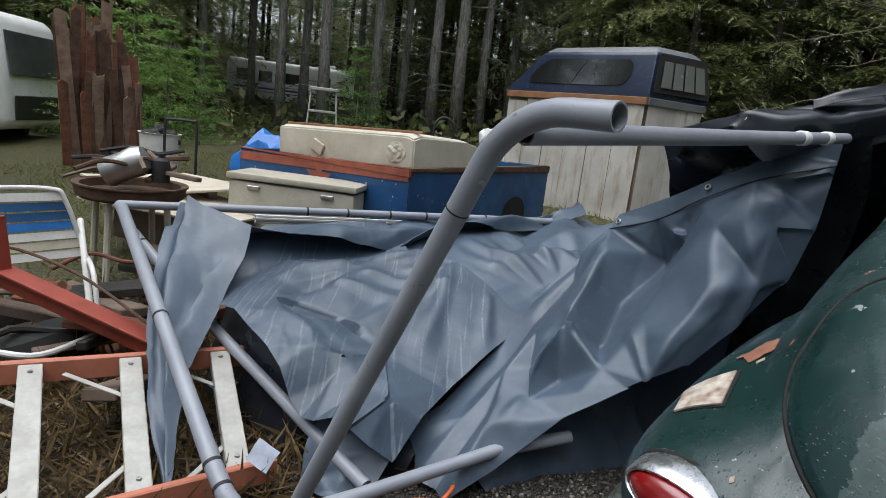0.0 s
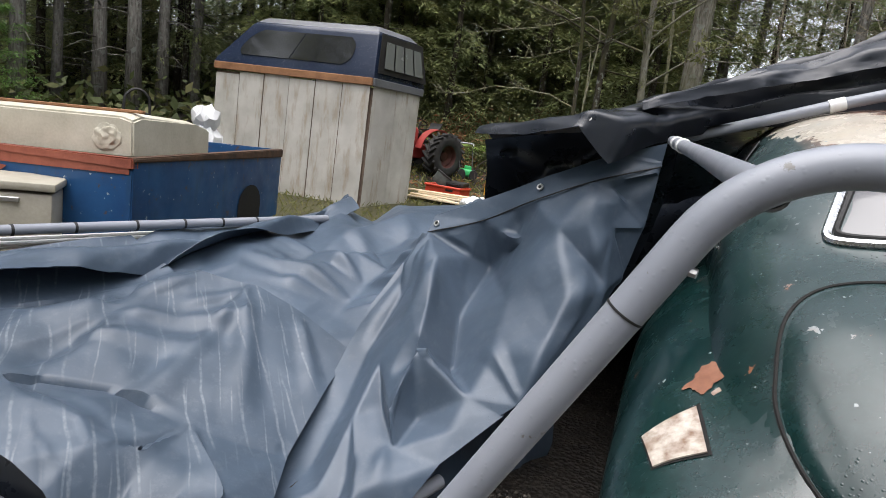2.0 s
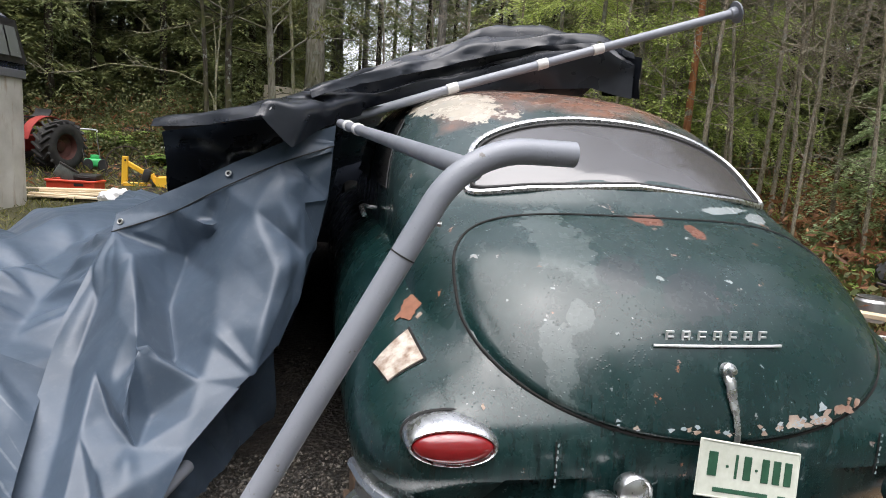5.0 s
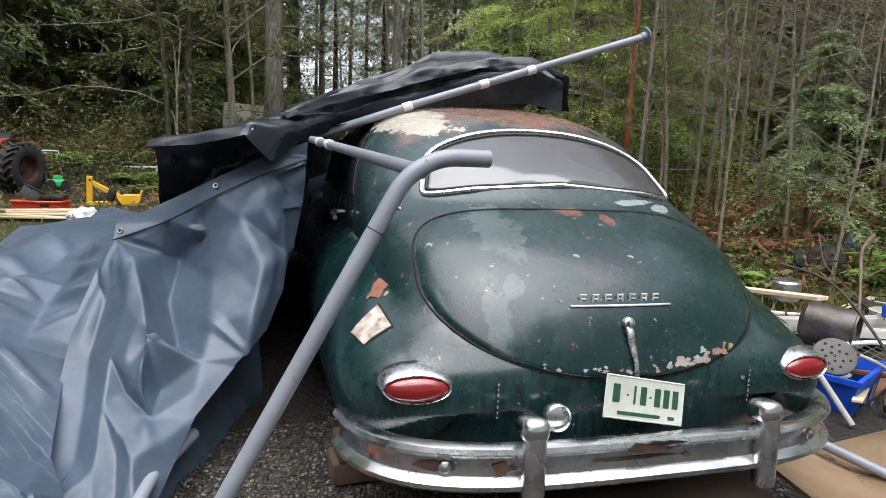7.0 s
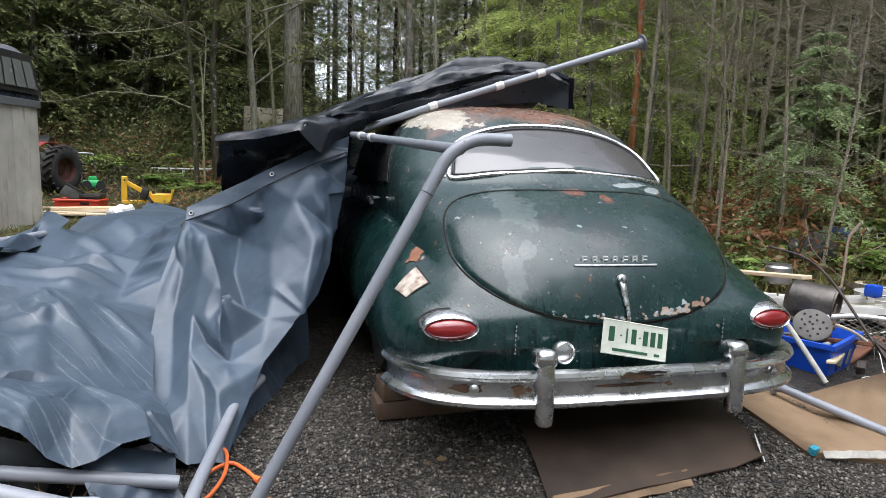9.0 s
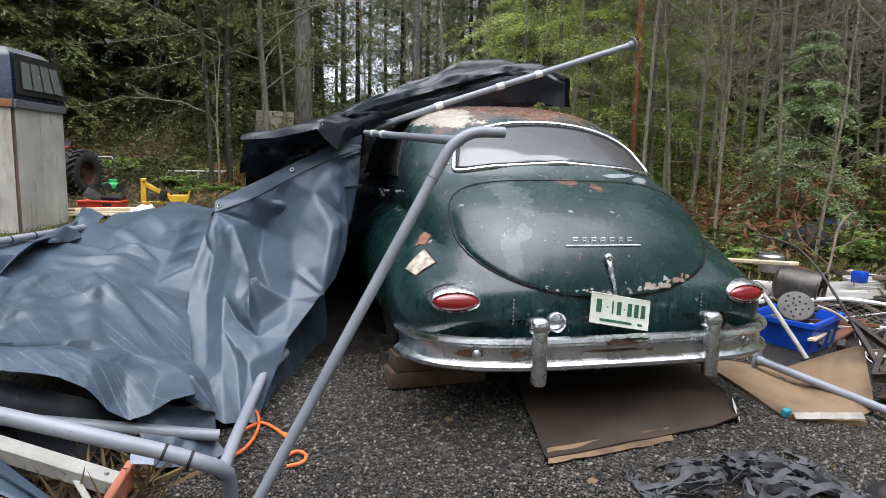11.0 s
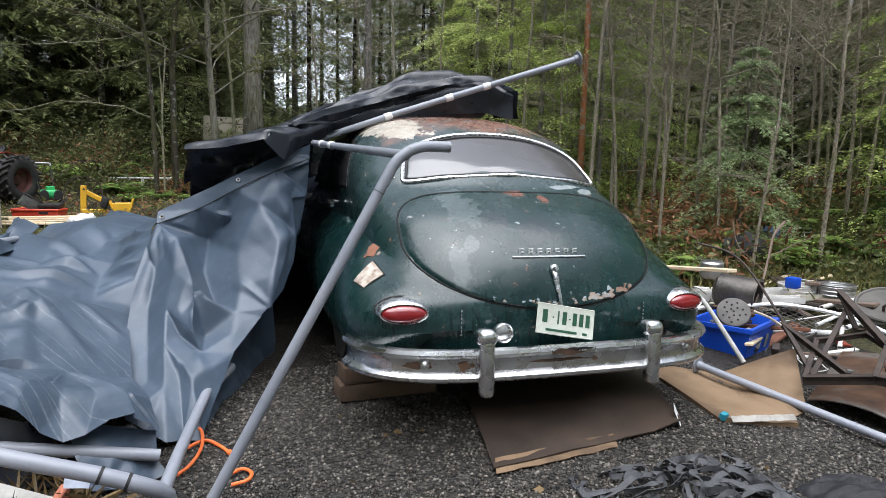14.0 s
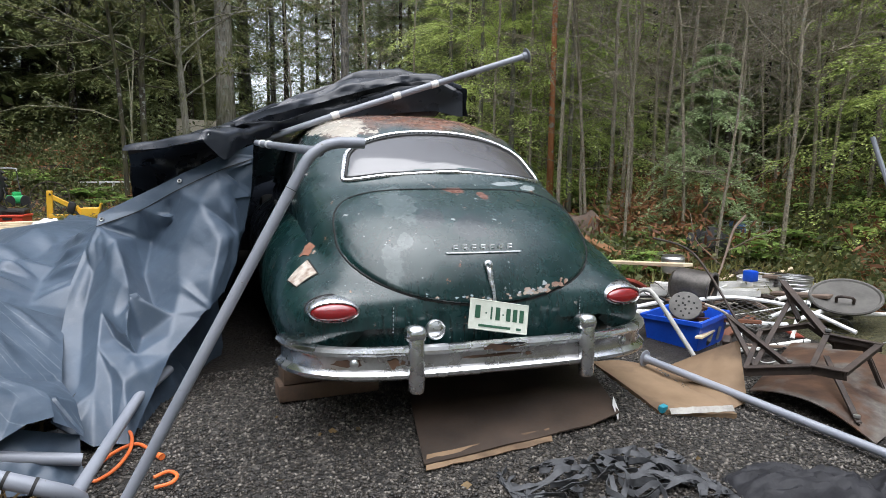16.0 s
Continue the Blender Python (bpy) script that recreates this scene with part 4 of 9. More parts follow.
def crease_noise(p, seed):
    """Flat facets with straight creases, large and small."""
    q = Vector((0.8 * p.x + 0.5 * p.y + 0.2 * p.z, -0.5 * p.x + 0.7 * p.y + 0.4 * p.z, 0.1 * p.x - 0.45 * p.y + 0.85 * p.z)) + Vector((seed, seed * 0.7, 0))
    big = noise.voronoi(q * 2.7, distance_metric="MANHATTAN")[0]
    small = noise.voronoi(q * 6.3 + Vector((3, 1, 7)), distance_metric="MANHATTAN")[0]
    return (big[0] - 0.55) * 0.30 + (small[0] - 0.55) * 0.09 * (1.0 + 1.6 * noise.noise(p * 2.0))


def strip_faces(a, b):
    """Triangles between two lines of points of unlike length."""
    out, i, j = [], 0, 0
    while i < len(a) - 1 or j < len(b) - 1:
        if j == len(b) - 1 or (i < len(a) - 1 and (a[i + 1].co - b[j].co).length <= (b[j + 1].co - a[i].co).length):
            out.append((a[i], a[i + 1], b[j]))
            i += 1
        else:
            out.append((a[i], b[j + 1], b[j]))
            j += 1
    return out


def creased(name, lines, parent, mat, cuts=6, soft=2, crumple=0.08, seed=0.0, label="", thick=0.0, pulls=(), wrinkles=30):
    """Stiff cloth: flat facets between fold lines, the creases rounded a little and finely crumpled."""
    bm = bmesh.new()
    rows = [[bm.verts.new(p) for p in line] for line in lines]
    for a, b in zip(rows, rows[1:]):
        for f in strip_faces(a, b):
            bm.faces.new(f)
    bmesh.ops.recalc_face_normals(bm, faces=bm.faces)
    bmesh.ops.subdivide_edges(bm, edges=list(bm.edges), cuts=cuts, use_grid_fill=True)
    for k in range(soft):
        bmesh.ops.smooth_vert(bm, verts=[v for v in bm.verts if not v.is_boundary], factor=0.5, use_axis_x=True, use_axis_y=True, use_axis_z=True)
    bm.normal_update()
    P = np.array([v.co for v in bm.verts])
    N = np.array([v.normal for v in bm.verts])
    N *= np.where((N[:, 2] > 0) | (N[:, 1] < 0), 1.0, -1.0)[:, None]
    h = np.array([crumple * crease_noise(v.co, seed) for v in bm.verts])
    g = np.random.default_rng(int(seed * 7) + 5)
    lines_ = [(np.array(a), np.array(b), amp, wide, 1.0) for a, b, amp, wide in pulls]
    for k in range(wrinkles):
        # short stiff creases that run mostly down the fall of the cloth
        i = g.integers(len(P))
        fall = np.array([0.0, 0.0, -1.0]) + N[i] * N[i][2]
        d = fall / max(np.linalg.norm(fall), 0.05) + 0.75 * g.normal(0, 1, 3)
        d -= N[i] * d.dot(N[i])
        d /= max(np.linalg.norm(d), 1e-6)
        lines_.append((P[i], P[i] + d * g.uniform(0.10, 0.42), g.choice([-1, 1, 1]) * g.uniform(0.003, 0.009), g.uniform(0.02, 0.05), g.uniform(0.3, 0.8)))
    for a, b, amp, wide, back in lines_:
        d = b - a
        t = (P - a) @ d / (d @ d)
        off = P - a - t[:, None] * d
        side = np.cross(d / np.linalg.norm(d), N)
        sign = np.sum(off * side, 1) > 0
        flat = np.sqrt(off[:, 0] ** 2 + off[:, 1] ** 2 + (0.5 * off[:, 2]) ** 2)
        w = wide * (0.5 + np.clip(t, 0, 1)) * np.where(sign, 1.0, back)
        end = np.minimum(1.0, np.minimum((t + 0.05) * 5, (1.05 - t) * 3))
        h += np.where((t > -0.05) & (t < 1.05) & (flat < w), amp * (1 - flat / w) * end, 0.0)
    Q = P + N * h[:, None]
    for v, q in zip(bm.verts, Q):
        v.co = q
    if thick:
        bmesh.ops.solidify(bm, geom=list(bm.faces), thickness=thick)
    return part(name, bm, mat, parent, label, sharp=50)


TARPAULIN = thing("tarpaulin", "grey plastic tarpaulin slumped over a fallen carport frame", "tarpaulin")
HEM = [(-1.885, 1.41, 0.935), (-1.66, 1.395, 1.045), (-1.434, 1.325, 1.163), (-1.21, 1.30, 1.275), (-1.02, 1.34, 1.35)]
SEAM = [(-1.885, 1.355, 0.868), (-1.66, 1.36, 0.955), (-1.45, 1.285, 1.075), (-1.23, 1.25, 1.185), (-1.025, 1.34, 1.265)]
BROW = [(-1.93, 1.26, 0.75), (-1.85, 1.20, 0.80), (-1.76, 1.16, 0.81), (-1.69, 1.36, 0.80), (-1.61, 1.42, 0.757), (-1.46, 1.265, 0.92), (-1.32, 1.17, 1.0), (-1.215, 1.17, 1.03), (-1.15, 1.24, 1.03), (-1.04, 1.34, 1.04)]
WAIST = [(-1.965, 1.08, 0.60), (-1.87, 1.13, 0.63), (-1.765, 0.98, 0.66), (-1.69, 0.96, 0.68), (-1.625, 1.14, 0.60), (-1.44, 1.09, 0.73), (-1.22, 1.02, 0.80), (-1.12, 1.17, 0.83), (-1.08, 1.33, 0.86)]
ELBOW = [(-1.972, 0.86, 0.38), (-1.88, 0.93, 0.45), (-1.785, 0.83, 0.485), (-1.645, 0.80, 0.575), (-1.565, 0.97, 0.46), (-1.42, 0.93, 0.58), (-1.255, 0.885, 0.63), (-1.14, 1.10, 0.67)]
KNEE = [(-1.962, 0.72, 0.29), (-1.865, 0.76, 0.31), (-1.78, 0.66, 0.345), (-1.715, 0.74, 0.36), (-1.655, 0.66, 0.40), (-1.60, 0.77, 0.345), (-1.45, 0.80, 0.455), (-1.28, 0.825, 0.465), (-1.21, 0.95, 0.53)]
SHIN = [(-1.935, 0.50, 0.17), (-1.84, 0.54, 0.20), (-1.76, 0.44, 0.20), (-1.70, 0.50, 0.22), (-1.64, 0.45, 0.235), (-1.605, 0.62, 0.30), (-1.46, 0.71, 0.37), (-1.33, 0.80, 0.42)]
FOOT = [(-1.90, 0.30, 0.12), (-1.81, 0.28, 0.06), (-1.73, 0.22, 0.03), (-1.66, 0.26, 0.015), (-1.595, 0.24, 0.015), (-1.555, 0.42, 0.10), (-1.46, 0.64, 0.29)]
panel = creased("hanging_panel", [HEM, SEAM, BROW, WAIST, ELBOW, KNEE, SHIN, FOOT], TARPAULIN, TARP, 13, 3, 0.04, 0.0, "hanging tarpaulin panel with sharp folds and an eyelet hem", 0.0, [
    ((-1.87, 1.34, 0.86), (-1.93, 0.9, 0.45), 0.022, 0.04), ((-1.85, 1.32, 0.84), (-1.72, 1.0, 0.66), 0.02, 0.04), ((-1.04, 1.33, 1.25), (-1.24, 1.05, 0.85), 0.024, 0.05), ((-1.04, 1.33, 1.23), (-1.33, 1.17, 0.98), 0.02, 0.05), ((-1.43, 1.28, 1.07), (-1.55, 1.32, 0.84), -0.02, 0.05), ((-1.28, 0.83, 0.47), (-1.45, 0.95, 0.60), 0.018, 0.03), ((-1.74, 0.71, 0.53), (-1.62, 0.86, 0.56), -0.03, 0.05), ((-1.73, 0.69, 0.50), (-1.70, 0.45, 0.22), -0.022, 0.03), ((-1.66, 0.72, 0.48), (-1.60, 0.50, 0.22), 0.02, 0.03), ((-1.50, 1.30, 1.02), (-1.576, 1.20, 0.80), -0.03, 0.05), ((-1.10, 1.28, 1.18), (-1.27, 0.88, 0.47), 0.014, 0.05)], 6)
RIM = [(-2.93, -0.10, 0.49), (-2.72, -0.13, 0.41), (-2.52, -0.13, 0.44), (-2.35, -0.13, 0.416), (-2.25, -0.116, 0.39), (-2.17, -0.10, 0.336), (-2.106, -0.087, 0.24), (-2.037, -0.07, 0.188), (-1.962, -0.058, 0.204), (-1.885, -0.043, 0.247), (-1.807, -0.02, 0.253), (-1.755, 0.03, 0.20), (-1.74, 0.12, 0.12)]
LIP = [(-3.03, 0.02, 0.58), (-2.86, 0.05, 0.465), (-2.68, 0.06, 0.50), (-2.54, 0.06, 0.465), (-2.38, 0.03, 0.465), (-2.26, 0.06, 0.43), (-2.17, 0.02, 0.40), (-2.08, 0.08, 0.31), (-1.97, 0.14, 0.28), (-1.87, 0.18, 0.29), (-1.80, 0.28, 0.22)]
FACE = [(-3.12, 0.25, 0.645), (-2.92, 0.26, 0.52), (-2.76, 0.30, 0.55), (-2.60, 0.26, 0.49), (-2.50, 0.36, 0.50), (-2.30, 0.28, 0.40), (-2.12, 0.32, 0.35), (-1.90, 0.50, 0.25)]
SLOPE = [(-3.12, 0.55, 0.66), (-2.86, 0.60, 0.52), (-2.62, 0.55, 0.565), (-2.48, 0.62, 0.50), (-2.20, 0.66, 0.45), (-1.95, 0.78, 0.36)]
CREST = [(-3.08, 0.95, 0.67), (-2.80, 0.92, 0.57), (-2.60, 0.85, 0.625), (-2.40, 0.95, 0.585), (-2.20, 1.0, 0.50), (-1.98, 0.98, 0.42)]
lying = creased("lying_sheet", [RIM, LIP, FACE, SLOPE, CREST], TARPAULIN, STREAKED, 15, 4, 0.05, 3.0, "tarpaulin lying over the frame, creased and wet", 0.0, [
    ((-2.50, 0.08, 0.47), (-1.95, 0.16, 0.22), 0.022, 0.06), ((-2.58, 0.32, 0.50), (-2.30, 0.60, 0.47), 0.022, 0.06), ((-2.42, 0.90, 0.58), (-2.05, 0.45, 0.34), 0.022, 0.05), ((-2.42, 0.92, 0.58), (-2.25, 0.20, 0.38), 0.02, 0.05), ((-2.60, 0.80, 0.60), (-2.72, 0.40, 0.56), 0.02, 0.06), ((-2.20, 0.95, 0.50), (-1.95, 0.70, 0.33), 0.02, 0.04), ((-2.76, 0.69, 0.55), (-2.60, 0.43, 0.47), -0.035, 0.06), ((-2.61, 0.45, 0.47), (-2.56, 0.10, 0.45), -0.03, 0.06), ((-2.62, 0.46, 0.48), (-2.25, 0.86, 0.54), 0.02, 0.06), ((-2.42, 0.90, 0.57), (-2.62, 0.46, 0.48), 0.015, 0.05)], 14)
LAP = [(-3.07, 0.80, 0.60), (-2.78, 0.76, 0.48), (-2.60, 0.72, 0.49), (-2.42, 0.82, 0.47), (-2.20, 0.88, 0.40), (-2.0, 0.90, 0.34)]
OVER = [(-3.06, 1.06, 0.68), (-2.78, 1.06, 0.57), (-2.60, 1.04, 0.58), (-2.42, 1.14, 0.555), (-2.20, 1.22, 0.46), (-2.0, 1.14, 0.43)]
VALE = [(-3.03, 1.30, 0.68), (-2.75, 1.26, 0.64), (-2.58, 1.30, 0.60), (-2.40, 1.36, 0.63), (-2.20, 1.45, 0.54), (-1.98, 1.32, 0.56)]
RISE = [(-3.0, 1.55, 0.69), (-2.75, 1.52, 0.66), (-2.52, 1.55, 0.61), (-2.34, 1.60, 0.66), (-2.16, 1.60, 0.60), (-1.94, 1.42, 0.72)]
BACK = [(-2.97, 1.85, 0.68), (-2.80, 1.80, 0.63), (-2.55, 1.88, 0.70), (-2.36, 1.82, 0.61), (-2.16, 1.85, 0.70), (-1.93, 1.55, 0.82)]
PEAK = [(-3.02, 2.3, 0.69), (-2.86, 2.28, 0.76), (-2.62, 2.32, 0.68), (-2.42, 2.35, 0.79), (-2.22, 2.3, 0.72), (-1.94, 1.9, 0.87)]
TAIL = [(-3.1, 3.2, 0.55), (-2.95, 3.3, 0.70), (-2.75, 3.5, 0.72), (-2.4, 3.6, 0.78), (-2.0, 3.2, 0.74)]
END = [(-3.2, 4.6, 0.30), (-3.0, 5.0, 0.55), (-2.78, 5.2, 0.70), (-2.5, 5.2, 0.62), (-2.2, 5.0, 0.45)]
creased("upper_sheet", [LAP, OVER, VALE, RISE, BACK, PEAK, TAIL, END], TARPAULIN, TARP, 13, 2, 0.04, 5.0, "tarpaulin lapped over the lower sheet", 0.0, [
    ((-2.05, 1.35, 0.55), (-2.75, 1.25, 0.62), 0.03, 0.05), ((-2.0, 1.40, 0.62), (-2.8, 1.6, 0.66), 0.03, 0.05), ((-1.97, 1.5, 0.72), (-2.6, 1.95, 0.68), 0.04, 0.06), ((-1.96, 1.6, 0.78), (-2.45, 2.3, 0.76), 0.04, 0.06), ((-2.0, 1.36, 0.60), (-2.62, 1.10, 0.58), 0.022, 0.04), ((-1.98, 1.45, 0.66), (-2.70, 1.42, 0.64), -0.025, 0.04), ((-2.77, 5.0, 0.72), (-2.55, 3.2, 0.60), 0.05, 0.05), ((-2.75, 4.9, 0.72), (-2.28, 2.5, 0.58), 0.05, 0.05), ((-2.74, 4.9, 0.72), (-2.10, 2.2, 0.60), -0.05, 0.05), ((-2.78, 4.8, 0.72), (-2.80, 3.2, 0.60), -0.05, 0.06), ((-3.08, 2.57, 0.66), (-2.62, 2.2, 0.66), -0.05, 0.05)], 18)
UNDER = [(-2.9, 0.0, 0.46), (-2.5, 0.0, 0.36), (-2.2, 0.05, 0.24), (-2.0, 0.18, 0.12), (-1.84, 0.32, 0.09)]
LOW = [(-2.7, -0.16, 0.03), (-2.45, -0.10, 0.0), (-2.2, -0.02, -0.02), (-1.98, 0.10, -0.02), (-1.80, 0.22, -0.01)]
creased("inner_skirt", [[(-1.22, 1.30, 0.60), (-1.34, 1.10, 0.46), (-1.42, 0.98, 0.36), (-1.52, 0.84, 0.30), (-1.60, 0.60, 0.13), (-1.62, 0.40, 0.05)], [(-1.24, 1.36, 0.06), (-1.34, 1.16, 0.05), (-1.40, 1.02, 0.03), (-1.47, 0.88, 0.02), (-1.54, 0.64, 0.005), (-1.56, 0.42, 0.0)]], TARPAULIN, TARP, 7, 1, 0.2, 4.0, "tarpaulin hanging to the ground behind the panel")
creased("slumped_edge", [[(-2.05, 0.05, 0.24), (-1.92, 0.07, 0.18), (-1.76, 0.13, 0.12)], [(-2.02, -0.03, 0.13), (-1.90, -0.03, 0.07), (-1.74, 0.04, 0.03)], [(-1.95, -0.09, 0.0), (-1.85, -0.08, -0.01), (-1.70, 0.0, -0.01)]], TARPAULIN, TARP, 9, 2, 0.12, 6.0, "crumpled edge of the tarpaulin slumped to the ground", 0.0, (), 14)
# near-black strip stands in for the shadow gap beneath the hem
creased("tucked_edge", [UNDER, LOW], TARPAULIN, TARPSHADE, 7, 1, 0.15, 8.0, "tucked edge under the sheet, coloured as the shadow there")

patch("cuff", [
    [(-3.22, 0.02, 0.60), (-3.10, 0.45, 0.61), (-2.97, 1.05, 0.625), (-2.88, 1.5, 0.655), (-2.86, 1.95, 0.72), (-2.93, 2.45, 0.80)],
    [(-3.08, 0.06, 0.63), (-3.0, 0.45, 0.63), (-2.90, 0.98, 0.675), (-2.84, 1.42, 0.69), (-2.80, 1.85, 0.73), (-2.86, 2.42, 0.82)],
    [(-2.95, 0.10, 0.68), (-2.88, 0.42, 0.62), (-2.86, 0.72, 0.58), (-2.78, 1.18, 0.70), (-2.76, 1.60, 0.66), (-2.74, 2.32, 0.78)]],
    TARPAULIN, TARP, 14, 6, (0.3, -0.5, 0.8), [(0.2, 0.1, 0.3, 1.0, 0.03, 0.1), (0.45, 1.0, 0.55, 0.1, -0.03, 0.1), (0.7, 0.0, 0.75, 1.0, 0.03, 0.1), (0.85, 0.2, 0.9, 1.0, -0.03, 0.08)], 0.012, 7.0, 0.003, label="folded-over edge of the tarpaulin")
patch("torn_strip", [
    [(-3.30, -0.10, 0.735), (-3.12, -0.02, 0.74), (-2.93, 0.10, 0.695)],
    [(-3.02, -0.28, 0.53), (-2.88, -0.18, 0.52), (-2.76, -0.05, 0.47)],
    [(-2.62, -0.42, 0.33), (-2.55, -0.36, 0.34), (-2.50, -0.27, 0.30)],
    [(-2.30, -0.50, 0.16), (-2.27, -0.47, 0.17), (-2.24, -0.43, 0.15)],
    [(-2.06, -0.52, 0.03), (-2.06, -0.52, 0.035), (-2.05, -0.51, 0.03)]],
    TARPAULIN, TARP, 10, 10, (-0.4, -0.6, 0.7), [(0.3, 0.0, 0.5, 0.5, 0.03, 0.15), (0.7, 0.2, 0.4, 0.8, -0.02, 0.12)], 0.012, 1.0, 0.002, label="torn strip hanging from the rail")
FRONT = [(-1.718, 1.319, 1.285), (-1.50, 1.22, 1.31), (-1.30, 1.11, 1.355), (-1.20, 1.16, 1.25), (-1.08, 1.34, 1.345), (-0.86, 1.60, 1.43), (-0.46, 1.63, 1.52), (-0.05, 1.61, 1.60), (0.20, 1.58, 1.62), (0.40, 1.57, 1.585)]
TURN = [(-1.715, 1.34, 1.31), (-1.50, 1.24, 1.36), (-1.27, 1.13, 1.415), (-1.16, 1.18, 1.40), (-1.03, 1.36, 1.43), (-0.84, 1.57, 1.51), (-0.46, 1.61, 1.63), (-0.05, 1.58, 1.76), (0.22, 1.56, 1.815), (0.40, 1.58, 1.74)]
GUTTER = [(-1.72, 1.45, 1.30), (-1.48, 1.38, 1.37), (-1.25, 1.32, 1.43), (-1.05, 1.40, 1.47), (-0.86, 1.66, 1.50), (-0.46, 1.70, 1.63), (-0.05, 1.72, 1.765), (0.24, 1.68, 1.79), (0.41, 1.64, 1.76)]
RIDGE = [(-1.73, 1.55, 1.28), (-1.46, 1.50, 1.37), (-1.22, 1.45, 1.45), (-1.04, 1.50, 1.535), (-0.84, 1.64, 1.64), (-0.545, 1.66, 1.765), (-0.28, 1.72, 1.885), (0.0, 1.76, 1.905), (0.24, 1.76, 1.855), (0.41, 1.66, 1.78)]
CROWN = [(-1.75, 1.75, 1.22), (-1.30, 1.75, 1.40), (-1.02, 1.80, 1.52), (-0.72, 1.85, 1.66), (-0.40, 1.90, 1.80), (-0.05, 1.95, 1.87), (0.24, 1.88, 1.83), (0.40, 1.80, 1.76)]
REAR = [(-1.80, 2.1, 1.08), (-1.35, 2.2, 1.3), (-1.05, 2.3, 1.40), (-0.72, 2.4, 1.50), (-0.40, 2.5, 1.60), (0.0, 2.5, 1.64), (0.40, 2.2, 1.62)]
# bunched cloth on the roof, its backlit shade painted in
creased("roof_fold", [FRONT, TURN, GUTTER, RIDGE, CROWN, REAR], TARPAULIN, TARPSHADE, 8, 2, 0.10, 11.0, "tarpaulin bunched along the pole on the car roof", 0.003, [
    ((-0.5, 1.62, 1.70), (0.35, 1.62, 1.80), -0.03, 0.04), ((-0.9, 1.60, 1.60), (0.1, 1.75, 1.88), 0.03, 0.05), ((-1.25, 1.20, 1.42), (-0.7, 1.6, 1.65), 0.03, 0.05)])
creased("folded_layer", [
    [(-1.15, 1.36, 1.475), (-0.95, 1.50, 1.565), (-0.70, 1.60, 1.675), (-0.40, 1.66, 1.80), (-0.10, 1.68, 1.865), (0.20, 1.66, 1.85), (0.38, 1.63, 1.795)],
    [(-1.13, 1.30, 1.478), (-0.93, 1.45, 1.575), (-0.68, 1.555, 1.655), (-0.40, 1.60, 1.765), (-0.10, 1.60, 1.845), (0.20, 1.59, 1.855), (0.39, 1.585, 1.80)],
    [(-1.12, 1.29, 1.45), (-0.92, 1.44, 1.535), (-0.66, 1.545, 1.615), (-0.40, 1.59, 1.70), (-0.10, 1.585, 1.79), (0.20, 1.575, 1.825), (0.395, 1.575, 1.775)]],
    TARPAULIN, TARPSHADE, 8, 1, 0.12, 15.0, "layer folded over the pole side, shade in its colour", 0.003)
FLANK = [(0.40, 1.55, 1.78), (0.36, 1.62, 1.80), (0.30, 1.75, 1.82)]
FLANKLOW = [(0.41, 1.54, 1.585), (0.37, 1.62, 1.60), (0.33, 1.78, 1.61)]
# this end is coloured black for the shadow inside the fold
creased("folded_end", [FLANK, FLANKLOW], TARPAULIN, TARPSHADE, 6, 1, 0.13, 13.0, "end of the bunched tarpaulin, shade in its colour")
patch("back_sheet", [
    [(-1.70, 1.36, 1.275), (-1.4, 1.36, 1.34), (-1.15, 1.42, 1.37), (-0.98, 1.5, 1.38)],
    [(-1.715, 1.52, 1.05), (-1.45, 1.56, 1.1), (-1.2, 1.6, 1.12), (-1.0, 1.65, 1.15)],
    [(-1.74, 1.68, 0.75), (-1.48, 1.72, 0.8), (-1.25, 1.7, 0.8), (-1.08, 1.75, 0.8)],
    [(-1.78, 1.80, 0.40), (-1.55, 1.85, 0.35), (-1.35, 1.85, 0.3), (-1.2, 1.9, 0.3)]],
    TARPAULIN, TARPSHADE, 10, 10, (-0.2, -0.9, 0.1), [(0.1, 0.1, 0.5, 0.35, 0.03, 0.07), (0.2, 0.4, 0.6, 0.1, 0.03, 0.07), (0.6, 0.3, 0.8, 0.1, 0.02, 0.06)], 0.014, 5.0, label="inner sheet in shadow")
# added sheet along the car, there to keep the gap dark
patch("shade_curtain", [
    [(-0.60, 1.62, 1.50), (-0.60, 2.8, 1.54), (-0.60, 3.8, 1.5), (-0.6, 4.7, 1.15)],
    [(-1.05, 1.48, 1.38), (-1.0, 2.6, 1.42), (-1.0, 3.8, 1.38), (-0.95, 4.8, 1.0)],
    [(-1.50, 1.62, 0.95), (-1.5, 2.6, 0.95), (-1.45, 3.8, 0.9), (-1.35, 4.9, 0.75)],
    [(-1.66, 1.66, 0.08), (-1.70, 2.6, 0.12), (-1.6, 3.8, 0.2), (-1.4, 5.0, 0.28)]],
    TARPAULIN, TARPSHADE, 8, 8, (-1, 0, 0.2), [], 0.02, 9.0, label="added tarpaulin side keeping light out along the car")
# unseen closing sheet, added to stop light entering from ahead
creased("shade_end", [[(-1.40, 5.0, 0.80), (-0.95, 4.85, 1.05), (-0.60, 4.75, 1.18)], [(-1.42, 5.02, 0.25), (-0.95, 4.9, 0.27), (-0.60, 4.8, 0.28)]], TARPAULIN, TARPSHADE, 5, 1, 0.1, 2.0, "added unseen tarpaulin keeping light out at the far end")


